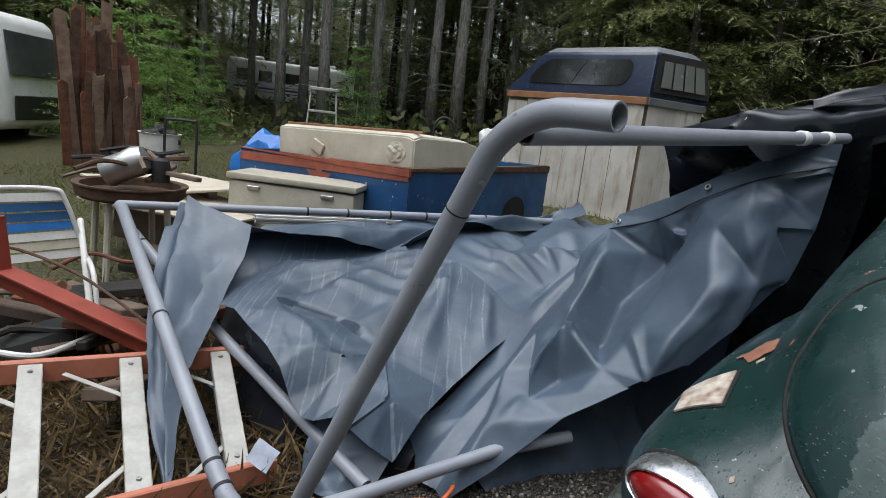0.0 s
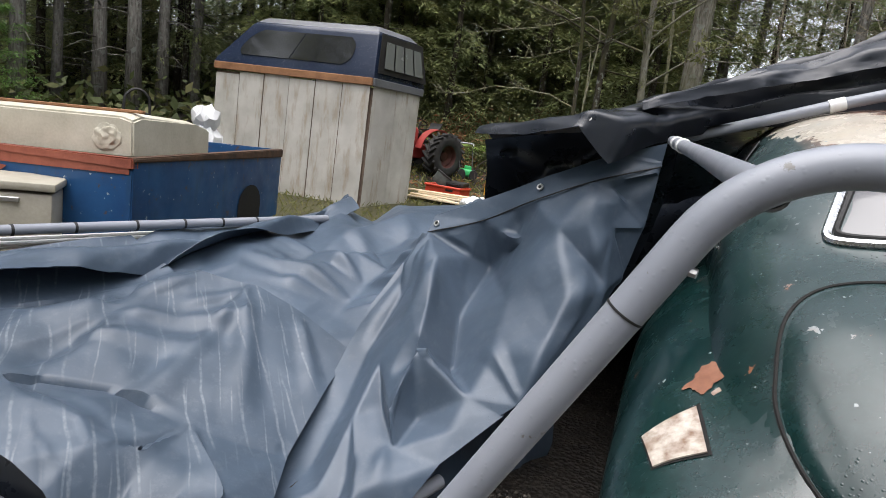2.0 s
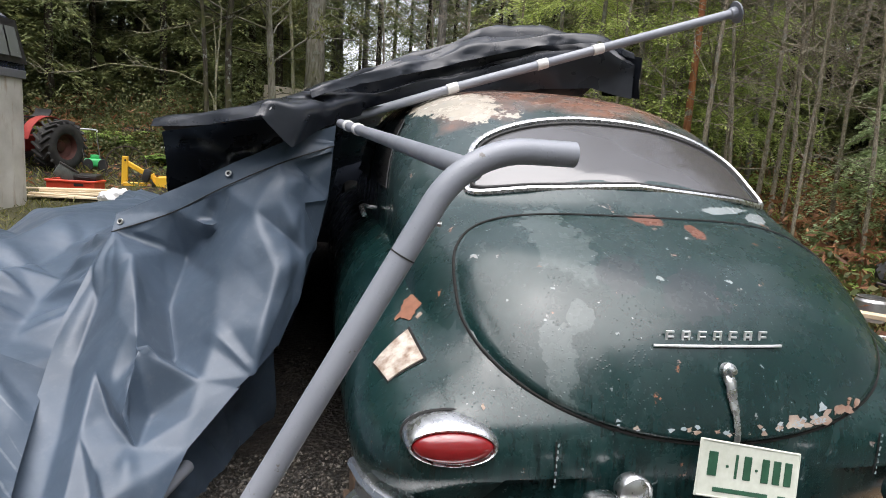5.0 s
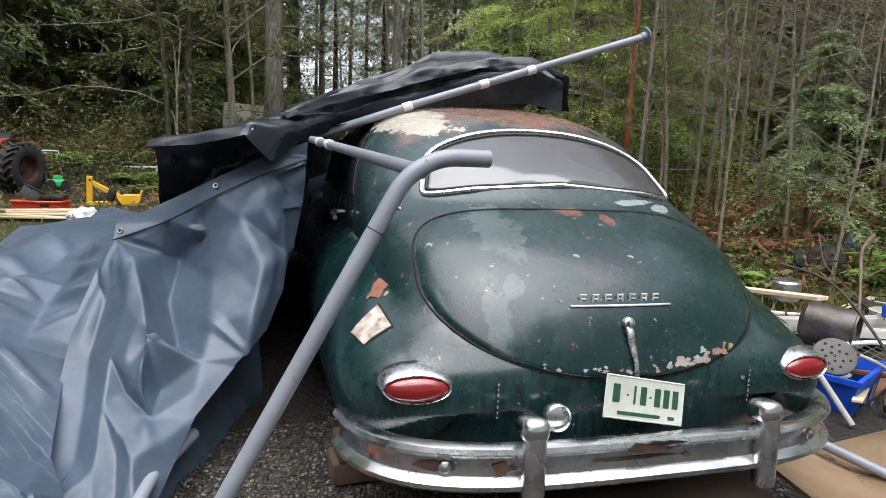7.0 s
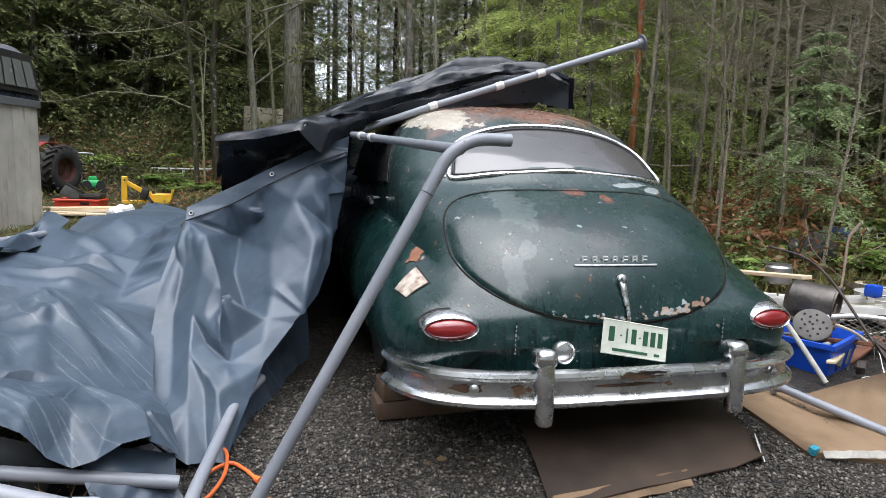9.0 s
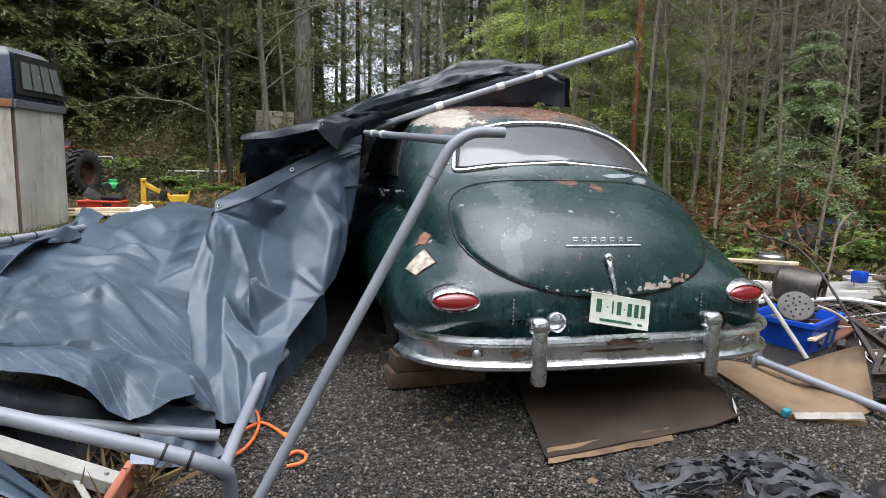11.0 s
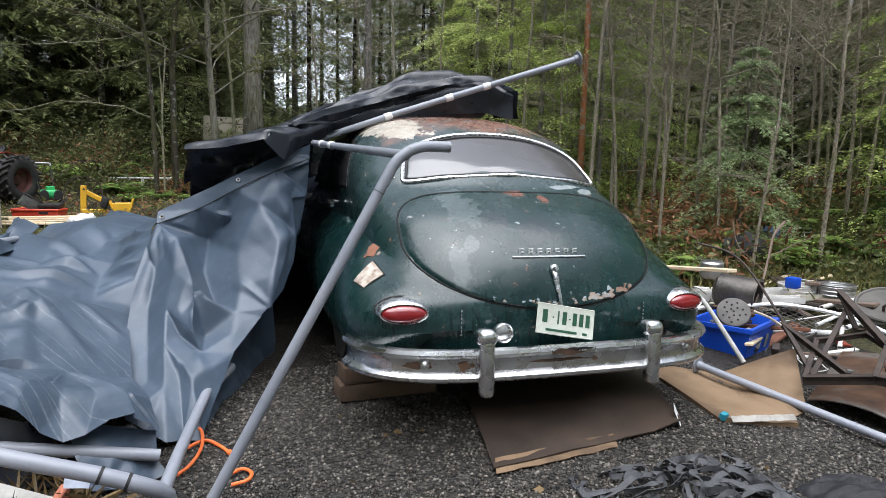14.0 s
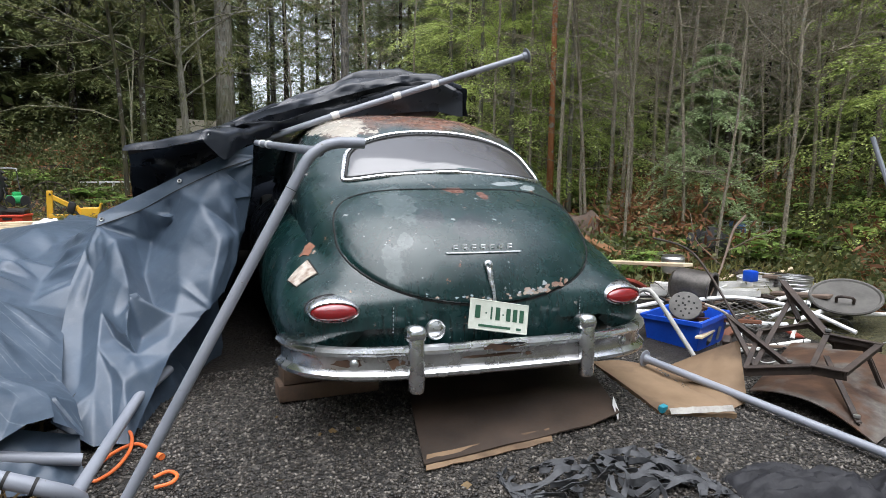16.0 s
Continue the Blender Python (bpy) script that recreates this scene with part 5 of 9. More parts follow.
def eyelet(at, way):
    bm = bmesh.new()
    lathe(bm, [(0.0065, 0.0), (0.0075, 0.003), (0.0115, 0.0035), (0.0135, 0.001), (0.0135, -0.002)], at, way, 18)
    part("eyelet", bm, STEEL, panel, "metal eyelet")
    bm = bmesh.new()
    lathe(bm, [(0.001, 0.001), (0.0065, 0.001)], at, way, 12)
    part("eyelet_hole", bm, DARK, panel)


bm = bmesh.new()
tube(bm, curve_points([Vector(p) + Vector((-0.001, -0.004, 0.0)) for p in SEAM], 6), 0.003, 6)
part("seam", bm, BLACK, panel, "dark stitched hem seam")
eyelet(Vector((-1.860, 1.372, 0.908)), (-0.25, -0.85, 0.35))
eyelet(Vector((-1.436, 1.293, 1.130)), (-0.25, -0.85, 0.35))
eyelet(Vector((-1.275, 1.128, 1.392)), (-0.1, -0.9, 0.4))

cable = thing("extension_cable", "bright orange extension cable on gravel", "cable")
bm = bmesh.new()
tube(bm, curve_points([(-1.68, 0.33, 0.03), (-1.60, 0.28, 0.055), (-1.585, 0.18, 0.02), (-1.62, 0.05, 0.0), (-1.68, -0.02, -0.01), (-1.70, 0.02, 0.0), (-1.66, 0.16, 0.01), (-1.58, 0.24, 0.015), (-1.52, 0.20, 0.005), (-1.47, 0.12, 0.0)], 6), 0.0075, 8)
part("cord", bm, ORANGE, cable)
bm = bmesh.new()
tube(bm, curve_points([(-1.47, -0.06, -0.008), (-1.42, -0.03, -0.005), (-1.385, -0.07, -0.006), (-1.40, -0.12, -0.01), (-1.46, -0.14, -0.012)], 6), 0.0075, 8)
part("cord_end", bm, ORANGE, cable)
bm = bmesh.new()
tube(bm, [(-1.475, 0.125, 0.002), (-1.455, 0.10, 0.002)], [0.012, 0.015], 10)
part("plug", bm, ORANGE, cable, "orange plug")

# ---- the yard ----
def mat_sheetmetal():
    n = Nodes("weathered_white_sheet_metal")
    col = n.ramp(n.noise(2.5, 6), [(0.3, (0.36, 0.345, 0.30)), (0.7, (0.60, 0.58, 0.53))])
    rnd = n.random()
    col = n.mix(n.math("MULTIPLY", rnd, 0.35), col, (0.40, 0.38, 0.35))
    stain = n.ramp(n.noise(3, 6, 0.65, stretch=(3, 3, 0.6)), [(0.52, 0.0), (0.70, 0.7)])
    col = n.mix(stain, col, (0.27, 0.19, 0.11))
    n.set(col, 0.55, 0.0, 0.4)
    n.bump(n.noise(6, 3), 0.25, 0.02)
    return n.mat


SHEETMETAL = mat_sheetmetal()
WHITE = plain("weathered_white_paint", (0.48, 0.47, 0.44), (0.70, 0.69, 0.66), 5, 0.55)
CREAM = plain("weathered_cream_panel", (0.38, 0.35, 0.27), (0.56, 0.53, 0.44), 4, 0.6)
BEIGE = plain("beige_painted_steel", (0.30, 0.28, 0.22), (0.43, 0.40, 0.33), 5, 0.5)
def mat_blue():
    n = Nodes("chipped_blue_enamel")
    col = n.ramp(n.noise(2.5, 6, 0.6), [(0.3, (0.008, 0.045, 0.14)), (0.7, (0.022, 0.095, 0.23))])
    col = n.mix(n.ramp(n.noise(9, 6, 0.7), [(0.62, 0.0), (0.66, 0.8)]), col, (0.10, 0.055, 0.035))
    col = n.mix(n.ramp(n.noise(26, 4, 0.6), [(0.68, 0.0), (0.70, 1.0)]), col, (0.42, 0.43, 0.42))
    col = n.mix(n.ramp(n.noise(3, 5, 0.6, stretch=(2, 2, 0.4)), [(0.56, 0.0), (0.75, 0.5)]), col, (0.03, 0.045, 0.03))
    n.set(col, n.ramp(n.noise(8, 5), [(0.3, 0.3), (0.7, 0.55)]), 0.0, 0.45)
    n.bump(n.noise(4, 3), 0.15, 0.02)
    return n.mat


BLUE = mat_blue()
REDSTRIPE = plain("faded_red_paint", (0.20, 0.05, 0.03), (0.34, 0.10, 0.06), 8, 0.6)
NAVY = plain("navy_gelcoat", (0.010, 0.016, 0.035), (0.022, 0.032, 0.06), 3, 0.22, bump=0.03)
GREYTOP = plain("faded_grey_gelcoat", (0.10, 0.105, 0.115), (0.17, 0.175, 0.185), 3, 0.45)
TINT = mat_glass("tinted_glass", (0.012, 0.013, 0.014), 0.06)
# canopy panes: their pale reflection is put into the base colour
PALEPANE = mat_glass("pale_reflecting_glass", (0.15, 0.16, 0.155), 0.18)
RUSTBOARD = plain("rust_stained_board", (0.16, 0.07, 0.03), (0.34, 0.17, 0.08), 6, 0.8)
BLUETARP = plain("blue_tarp", (0.015, 0.11, 0.38), (0.03, 0.18, 0.52), 7, 0.4, bump=0.4, dist=0.02)
PLYWOOD = plain("weathered_plywood", (0.38, 0.33, 0.25), (0.55, 0.50, 0.41), 5, 0.75)
REDWOOD = plain("red_brown_planks", (0.075, 0.03, 0.018), (0.21, 0.085, 0.045), 3, 0.85, bump=0.5)
GREYWOOD = plain("grey_brown_planks", (0.08, 0.055, 0.04), (0.20, 0.145, 0.11), 3, 0.85, bump=0.5)
BLACKSTEEL = plain("black_steel", (0.010, 0.010, 0.010), (0.03, 0.028, 0.026), 8, 0.5)
REDSTEEL = plain("red_oxide_steel", (0.16, 0.022, 0.012), (0.30, 0.055, 0.03), 6, 0.55)
TAGBLUE = plain("pale_blue_film", (0.30, 0.34, 0.42), (0.46, 0.50, 0.58), 12, 0.4)
RAILORANGE = plain("orange_fibreglass", (0.36, 0.12, 0.07), (0.48, 0.18, 0.11), 9, 0.5)
ALU = plain("white_aluminium", (0.28, 0.27, 0.245), (0.43, 0.42, 0.385), 12, 0.45)


def P2(a, b, u, v=0.0, z=0.0):
    """A point along a ground line from a to b, off it by v."""
    d = (b - a)
    n = Vector((-d.y, d.x)).normalized()
    q = a + d * u + n * v
    return Vector((q.x, q.y, z))


# shed of metal sheets with a truck canopy for a roof
def build_shed():
    A, C, B = Vector((-6.80, 5.60)), Vector((-4.54, 5.60)), Vector((-4.335, 6.50))
    D = A + B - C
    shed = thing("shed", "shed of weathered whitewashed boards roofed with a truck canopy", "shed")
    zt = 1.78
    for a, b, count in ((C, A, 6), (C, B, 2)):
        for k in range(count):
            bm = bmesh.new()
            u0, u1 = k / count + (0.012 if k == 0 and b is B else 0.005), (k + 1) / count
            cols = []
            for j in range(11):
                u = u0 + (u1 - u0) * j / 10
                rib = -0.006 if j in (0, 10) else 0.005 * noise.noise((u * 4, k * 3.1, 0.0)) + (0.006 if j in (5, 6) and k % 2 else 0.0)
                cols.append((u, rib + 0.004 * math.sin(k * 3.7)))
            s = 1 if a is C and b is B else -1
            dz = 0.022 * math.sin(k * 2.3) - 0.01 * k
            g = [[P2(a, b, u, -s * (0.026 + r), z) for u, r in cols] for z in np.linspace(0.12, zt - 0.03 + dz, 5)]
            sheet(bm, g, 0.002)
            part("board", bm, SHEETMETAL, shed, sharp=30)
    bm = bmesh.new()
    for a, b in ((C, A), (A, D), (D, B), (B, C)):
        d = (b - a)
        m = (a + b) / 2
        box(bm, (d.length - 0.02, 0.03, zt - 0.25), (m.x, m.y, 0.05 + zt / 2), (0, 0, math.degrees(math.atan2(d.y, d.x))))
    part("inner_frame", bm, GREYWOOD, shed, smooth=False)
    for a, b in ((C, A), (C, B)):
        d = (b - a)
        m = (a + b) / 2
        bm = bmesh.new()
        s = -1 if b is A else 1
        nrm = Vector((-d.y, d.x)).normalized() * (-0.03 * s)
        box(bm, (d.length + 0.04, 0.05, 0.09), (m.x + nrm.x, m.y + nrm.y, zt - 0.01), (0, 0, math.degrees(math.atan2(d.y, d.x))), 0.006)
        part("rim_board", bm, RUSTBOARD if b is A else GREYTOP, shed, "rust-stained board under the canopy")
    # canopy: lower outline, shoulder and roof outlines
    def ring(f, back, side, z, dome=0.0):
        pts = []
        for u, v in ((f, 1 - side), (f, side), (1 - back, side), (1 - back, 1 - side)):
            q = A + (C - A) * u + (D - A) * v
            pts.append((q.x, q.y, z))
        return pts
    bm = bmesh.new()
    levels = [ring(-0.02, -0.02, -0.04, zt + 0.03), ring(0.0, -0.015, -0.03, zt + 0.10), ring(0.20, 0.01, 0.06, zt + 0.55), ring(0.25, 0.05, 0.16, zt + 0.64), ring(0.32, 0.12, 0.30, zt + 0.66)]
    rings = [[bm.verts.new(p) for p in lv] for lv in levels]
    for a, b in zip(rings, rings[1:]):
        for k in range(4):
            bm.faces.new((a[k], a[(k + 1) % 4], b[(k + 1) % 4], b[k]))
    bm.faces.new(rings[-1])
    bmesh.ops.bevel(bm, geom=[e for e in bm.edges], offset=0.03, segments=2, profile=0.6, affect="EDGES")
    for f in bm.faces:
        f.material_index = 1 if f.calc_center_median().z > zt + 0.59 else 0
    canopy = part("canopy", bm, [NAVY, GREYTOP], shed, "dark blue fibreglass truck canopy with grey roof")

    def on_side(u, h, off=0.012):
        f = 0.0 + 0.20 * h
        v = -0.03 + 0.09 * h - off
        q = A + (C - A) * (f + (1.0 - f) * u) + (D - A) * v
        return Vector((q.x, q.y, zt + 0.10 + 0.45 * h))
    for u0, u1 in ((0.10, 0.47), (0.475, 0.86)):
        bm = bmesh.new()
        g = []
        for i in range(9):
            h = 0.12 + 0.72 * i / 8
            e = 0.05 * (abs(i - 4) / 4) ** 3
            left, right = (u0 + e if u0 < 0.2 else u0), (u1 - e if u1 > 0.8 else u1)
            g.append([on_side(left + (right - left) * j / 6, h) for j in range(7)])
        sheet(bm, g, 0.004)
        part("side_window", bm, TINT, canopy, "dark tinted sliding window")

    def on_rear(v, h, off=0.015):
        q = A + (C - A) * (1.015 - 0.025 * h + off) + (D - A) * (-0.03 + 0.09 * h + (1.06 - 0.18 * h) * v)
        return Vector((q.x, q.y, zt + 0.10 + 0.45 * h))
    bm = bmesh.new()
    sheet(bm, [[on_rear(0.015 + 0.97 * j / 6, 0.0 + 1.0 * i / 4) for j in range(7)] for i in range(5)], 0.004)
    part("rear_window", bm, BLACKSTEEL, canopy, "black framed rear window")
    for k in range(4):
        bm = bmesh.new()
        v0 = 0.10 + k * 0.205
        sheet(bm, [[on_rear(v0 + 0.175 * j / 2, 0.14 + 0.68 * i / 2, 0.024) for j in range(3)] for i in range(3)], 0.003)
        part("pane", bm, PALEPANE, canopy, "pale pane, reflection in its colour")
    return shed


build_shed()


# blue pickup bed with a cream panel box lying in it
def build_bed():
    C, R, L = Vector((-4.08, 1.86)), Vector((-4.68, 4.18)), Vector((-6.15, 1.35))
    F = R + L - C
    bed = thing("truck_bed", "blue pickup bed with a rusty red rim standing in the yard", "trailer")
    def top(u, v):
        return 0.875 + 0.05 * v - 0.09 * u
    def wall(a, b, za, zb, mat, name, out=0.0, z0=0.26, thick=0.045):
        bm = bmesh.new()
        d = (b - a).normalized()
        n = Vector((-d.y, d.x)) * thick
        o = Vector((d.y, -d.x)) * out
        lo = [bm.verts.new((q.x, q.y, z0)) for q in (a + o, b + o, b + n + o, a + n + o)]
        hi = [bm.verts.new((q.x, q.y, z)) for q, z in ((a + o, za), (b + o, zb), (b + n + o, zb), (a + n + o, za))]
        for k in range(4):
            bm.faces.new((lo[k], lo[(k + 1) % 4], hi[(k + 1) % 4], hi[k]))
        bm.faces.new(hi)
        bm.faces.new(lo[::-1])
        bmesh.ops.bevel(bm, geom=list(bm.edges), offset=0.008, segments=2, affect="EDGES")
        return part(name, bm, mat, bed)
    zc, zr, zl = 0.87, 0.92, 0.785
    zf = zl + zr - zc
    wall(L, C, zl, zc, BLUE, "side_panel")
    wall(C, R, zc, zr, BLUE, "end_panel")
    wall(R, F, zr, zf, BLUE, "side_panel")
    wall(F, L, zf, zl, BLUE, "end_panel")
    wall(L, C, zl + 0.004, zc + 0.004, REDSTRIPE, "rim", 0.012, 0.80, 0.07).location.z = 0.0
    wall(C, R, zc + 0.004, zr + 0.004, RUST, "rim", 0.012, 0.845, 0.07)
    # red stripe and star on the flank
    d = (C - L).normalized()
    o = Vector((d.y, -d.x)) * 0.006
    bm = bmesh.new()
    lo = [L + d * 0.02 + o, C - d * 0.02 + o]
    vs = [bm.verts.new((lo[0].x, lo[0].y, zl - 0.10)), bm.verts.new((lo[1].x, lo[1].y, zc - 0.10)), bm.verts.new((lo[1].x, lo[1].y, zc - 0.02)), bm.verts.new((lo[0].x, lo[0].y, zl - 0.02))]
    bm.faces.new(vs)
    part("stripe", bm, REDSTRIPE, bed, "faded red stripe", smooth=False)
    bm = bmesh.new()
    c = L + d * 1.12 + o * 1.3
    star = []
    for k in range(10):
        r = 0.17 if k % 2 == 0 else 0.07
        a = math.pi / 2 + k * math.pi / 5
        star.append(bm.verts.new((c.x + d.x * r * math.cos(a), c.y + d.y * r * math.cos(a), 0.66 + r * math.sin(a))))
    bm.faces.new(star)
    part("star", bm, REDSTRIPE, bed, "faded red star", smooth=False)
    # wheel opening at the end panel
    d = (R - C).normalized()
    o = Vector((d.y, -d.x)) * 0.006
    bm = bmesh.new()
    c = C + d * 1.72 + o
    arch = [bm.verts.new((c.x + d.x * 0.23, c.y + d.y * 0.23, 0.30)), ]
    for k in range(11):
        a = math.pi * k / 10
        arch.append(bm.verts.new((c.x + d.x * 0.23 * math.cos(a), c.y + d.y * 0.23 * math.cos(a), 0.44 + 0.17 * math.sin(a))))
    arch.append(bm.verts.new((c.x - d.x * 0.23, c.y - d.y * 0.23, 0.30)))
    bm.faces.new(arch)
    part("wheel_arch", bm, DARK, bed, "dark wheel opening", smooth=False)
    bm = bmesh.new()
    box(bm, (1.6, 1.6, 0.05), ((C.x + F.x) / 2, (C.y + F.y) / 2, 0.45), (0, 0, 12))
    part("floor", bm, RUST, bed)
    for q in (C + (F - C) * 0.25, C + (F - C) * 0.75):
        bm = bmesh.new()
        box(bm, (0.2, 0.2, 0.4), (q.x, q.y, 0.22), (0, 0, 12))
        part("stand", bm, GREYWOOD, bed)
    panel_box = thing("panel_box", "long cream fibreglass panel lying across the blue bed", "panel")
    ang = math.degrees(math.atan2((C - L).y, (C - L).x))
    m = L + (C - L) * 0.60
    bm = bmesh.new()
    prof = [(0, -0.02), (0, 0.235), (0.10, 0.265), (0.75, 0.24), (0.95, 0.20), (0.95, -0.02)]
    ends = []
    for x, sc in ((-0.82, 1.0), (0.0, 1.0), (0.72, 1.0), (0.80, 0.9)):
        ends.append([bm.verts.new((x, y, z * sc)) for y, z in prof])
    for a, b in zip(ends, ends[1:]):
        for k in range(len(prof)):
            j = (k + 1) % len(prof)
            bm.faces.new((a[k], a[j], b[j], b[k]))
    bm.faces.new(ends[0])
    bm.faces.new(ends[-1])
    bmesh.ops.bevel(bm, geom=list(bm.edges), offset=0.012, segments=2, affect="EDGES")
    body = part("shell", bm, CREAM, panel_box)
    panel_box.matrix_world = pose(m.x - 0.05, m.y + 0.1, 0.845, 0, -2.5, ang)
    bm = bmesh.new()
    box(bm, (1.62, 0.03, 0.02), (0, 0.10, 0.272), bevel=0.004)
    part("edge_strip", bm, RUSTBOARD, panel_box)
    bm = bmesh.new()
    bmesh.ops.create_icosphere(bm, subdivisions=4, radius=1)
    for v in bm.verts:
        q = v.co.copy()
        v.co = Vector((0.62 + q.x * 0.10, -0.002 + q.y * 0.010, 0.10 + q.z * 0.085)) + q * (0.014 * noise.noise(q * 2.3) + 0.006 * noise.noise(q * 6.0))
    part("torn_filling", bm, CREAM, panel_box, "torn white foam filling")
    bm = bmesh.new()
    box(bm, (0.14, 0.02, 0.10), (-0.28, -0.012, 0.08), (0, 25, 0), 0.004)
    part("loose_patch", bm, PLYWOOD, panel_box)


build_bed()

box_chest = thing("tool_chest", "long beige steel tool chest in the yard", "chest", (-4.70, 1.18, 0.06), 42.6)
bm = bmesh.new()
box(bm, (1.02, 0.42, 0.56), (0, 0.2, 0.28), bevel=0.01, seg=2)
part("body", bm, BEIGE, box_chest)
bm = bmesh.new()
box(bm, (1.06, 0.46, 0.05), (0, 0.2, 0.60), bevel=0.012, seg=2)
part("lid", bm, BEIGE, box_chest)
for x in (-0.3, 0.3):
    bm = bmesh.new()
    box(bm, (0.10, 0.02, 0.03), (x, -0.02, 0.52), bevel=0.004)
    part("latch", bm, STEEL, box_chest)

# loose things behind
bag = thing("tarp_bundle", "bright blue tarpaulin bundled behind the truck bed", "tarpaulin", (-7.1, 2.1, 0.25))
bm = bmesh.new()
bmesh.ops.create_icosphere(bm, subdivisions=3, radius=1)
for v in bm.verts:
    q = v.co.copy()
    v.co = Vector((q.x * 0.34, q.y * 0.40, max(q.z, -0.3) * 0.42 + 0.20)) * (1 + 0.22 * noise.noise(q * 2.3) + 0.08 * abs(noise.noise(q * 6)))
part("cover", bm, BLUETARP, bag, sharp=25)

sack = thing("white_sack", "crumpled white plastic sack tied shut", "sack", (-5.80, 4.35, 0.62))
bm = bmesh.new()
bmesh.ops.create_icosphere(bm, subdivisions=3, radius=1)
for v in bm.verts:
    q = v.co.copy()
    neck = 1.0 - 0.45 * max(0, 1 - abs(q.z - 0.25) / 0.35)
    v.co = Vector((q.x * 0.20 * neck, q.y * 0.20 * neck, q.z * 0.32 + 0.3)) * (1 + 0.15 * noise.noise(q * 3))
part("bag", bm, WHITEPLASTIC, sack, sharp=25)
bm = bmesh.new()
box(bm, (0.5, 0.5, 0.64), (0, 0, -0.3), bevel=0.02)
part("crate", bm, GREYWOOD, sack)

ladder = thing("step_ladder", "white aluminium step ladder standing behind the truck bed", "ladder", (-7.76, 3.1, 0.2), 62)
for x in (-0.16, 0.16):
    bm = bmesh.new()
    tube(bm, [(x * 1.5, -0.25, 0), (x, 0, 1.28)], 0.022, 6, squash=0.6)
    part("rail", bm, ALU, ladder)
for z in (0.25, 0.5, 0.75, 1.0):
    bm = bmesh.new()
    box(bm, (0.48 - 0.12 * z, 0.08, 0.03), (0, -0.25 + 0.195 * z, z), bevel=0.004)
    part("step", bm, ALU, ladder)
bm = bmesh.new()
box(bm, (0.38, 0.14, 0.04), (0, 0.02, 1.29), bevel=0.006)
part("top_cap", bm, ALU, ladder)

cart = thing("hand_truck", "black steel hand truck with a hooped handle", "cart", (-7.53, 5.03, 0.25), 55)
bm = bmesh.new()
tube(bm, curve_points([(-0.15, 0, 0.0), (-0.15, 0, 0.85), (-0.10, 0, 1.02), (0, 0, 1.07), (0.10, 0, 1.02), (0.15, 0, 0.85), (0.15, 0, 0.0)], 5), 0.018, 8)
part("frame", bm, BLACKSTEEL, cart)
for z in (0.3, 0.78):
    bm = bmesh.new()
    tube(bm, [(-0.15, 0, z), (0.15, 0, z)], 0.014, 6)
    part("crossbar", bm, BLACKSTEEL, cart)
bm = bmesh.new()
tube(bm, [(0, 0, 0.3), (0, 0, 0.85)], 0.02, 6)
part("strut", bm, BLACKSTEEL, cart)

# plywood boards on the ground
r = random.Random(3)
for k, (x, y, rz, w, l) in enumerate([(-5.9, 0.75, 25, 0.9, 1.5), (-5.2, 0.45, 38, 0.6, 1.2), (-6.4, 0.9, 12, 0.8, 1.3)]):
    t = thing("plywood_board", "weathered pale plywood board lying in the yard", "board", (x, y, 0.34 + 0.03 * k), rz, "plywood boards", rx=-4 + 3 * k, ry=6 - 4 * k)
    bm = bmesh.new()
    box(bm, (l, w, 0.02), bevel=0.003)
    part("sheet", bm, PLYWOOD, t)
    bm = bmesh.new()
    box(bm, (l * 0.8, 0.1, 0.30), (0, 0, -0.16), bevel=0.01)
    part("batten", bm, GREYWOOD, t)

for k, (x, y) in enumerate([(-7.85, 1.33)]):
    t = thing("steel_hoop_gate", "black steel hoop gate standing in grass", "gate", (x, y, 0.2), 68)
    bm = bmesh.new()
    tube(bm, curve_points([(-0.17, 0, 0), (-0.17, 0, 0.66), (-0.13, 0, 0.72), (0.13, 0, 0.72), (0.17, 0, 0.66), (0.17, 0, 0)], 4), 0.016, 8)
    part("hoop", bm, BLACKSTEEL, t)
bin_w = thing("white_bin", "white plastic bin with rubbish beside the planks", "bin", (-8.9, 1.40, 0.15), 20)
bm = bmesh.new()
lathe(bm, [(0.001, 0), (0.22, 0), (0.25, 0.52), (0.27, 0.54), (0.24, 0.54), (0.2, 0.1)], sides=16)
part("bucket", bm, WHITE, bin_w)
bm = bmesh.new()
for k in range(7):
    rr = random.Random(k)
    box(bm, (0.18, 0.12, 0.1), (rr.uniform(-0.15, 0.15), rr.uniform(-0.12, 0.12), 0.52 + rr.uniform(-0.05, 0.06)), (rr.uniform(0, 60), rr.uniform(0, 60), rr.uniform(0, 90)), 0.02)
part("rubbish", bm, BLACK, bin_w)

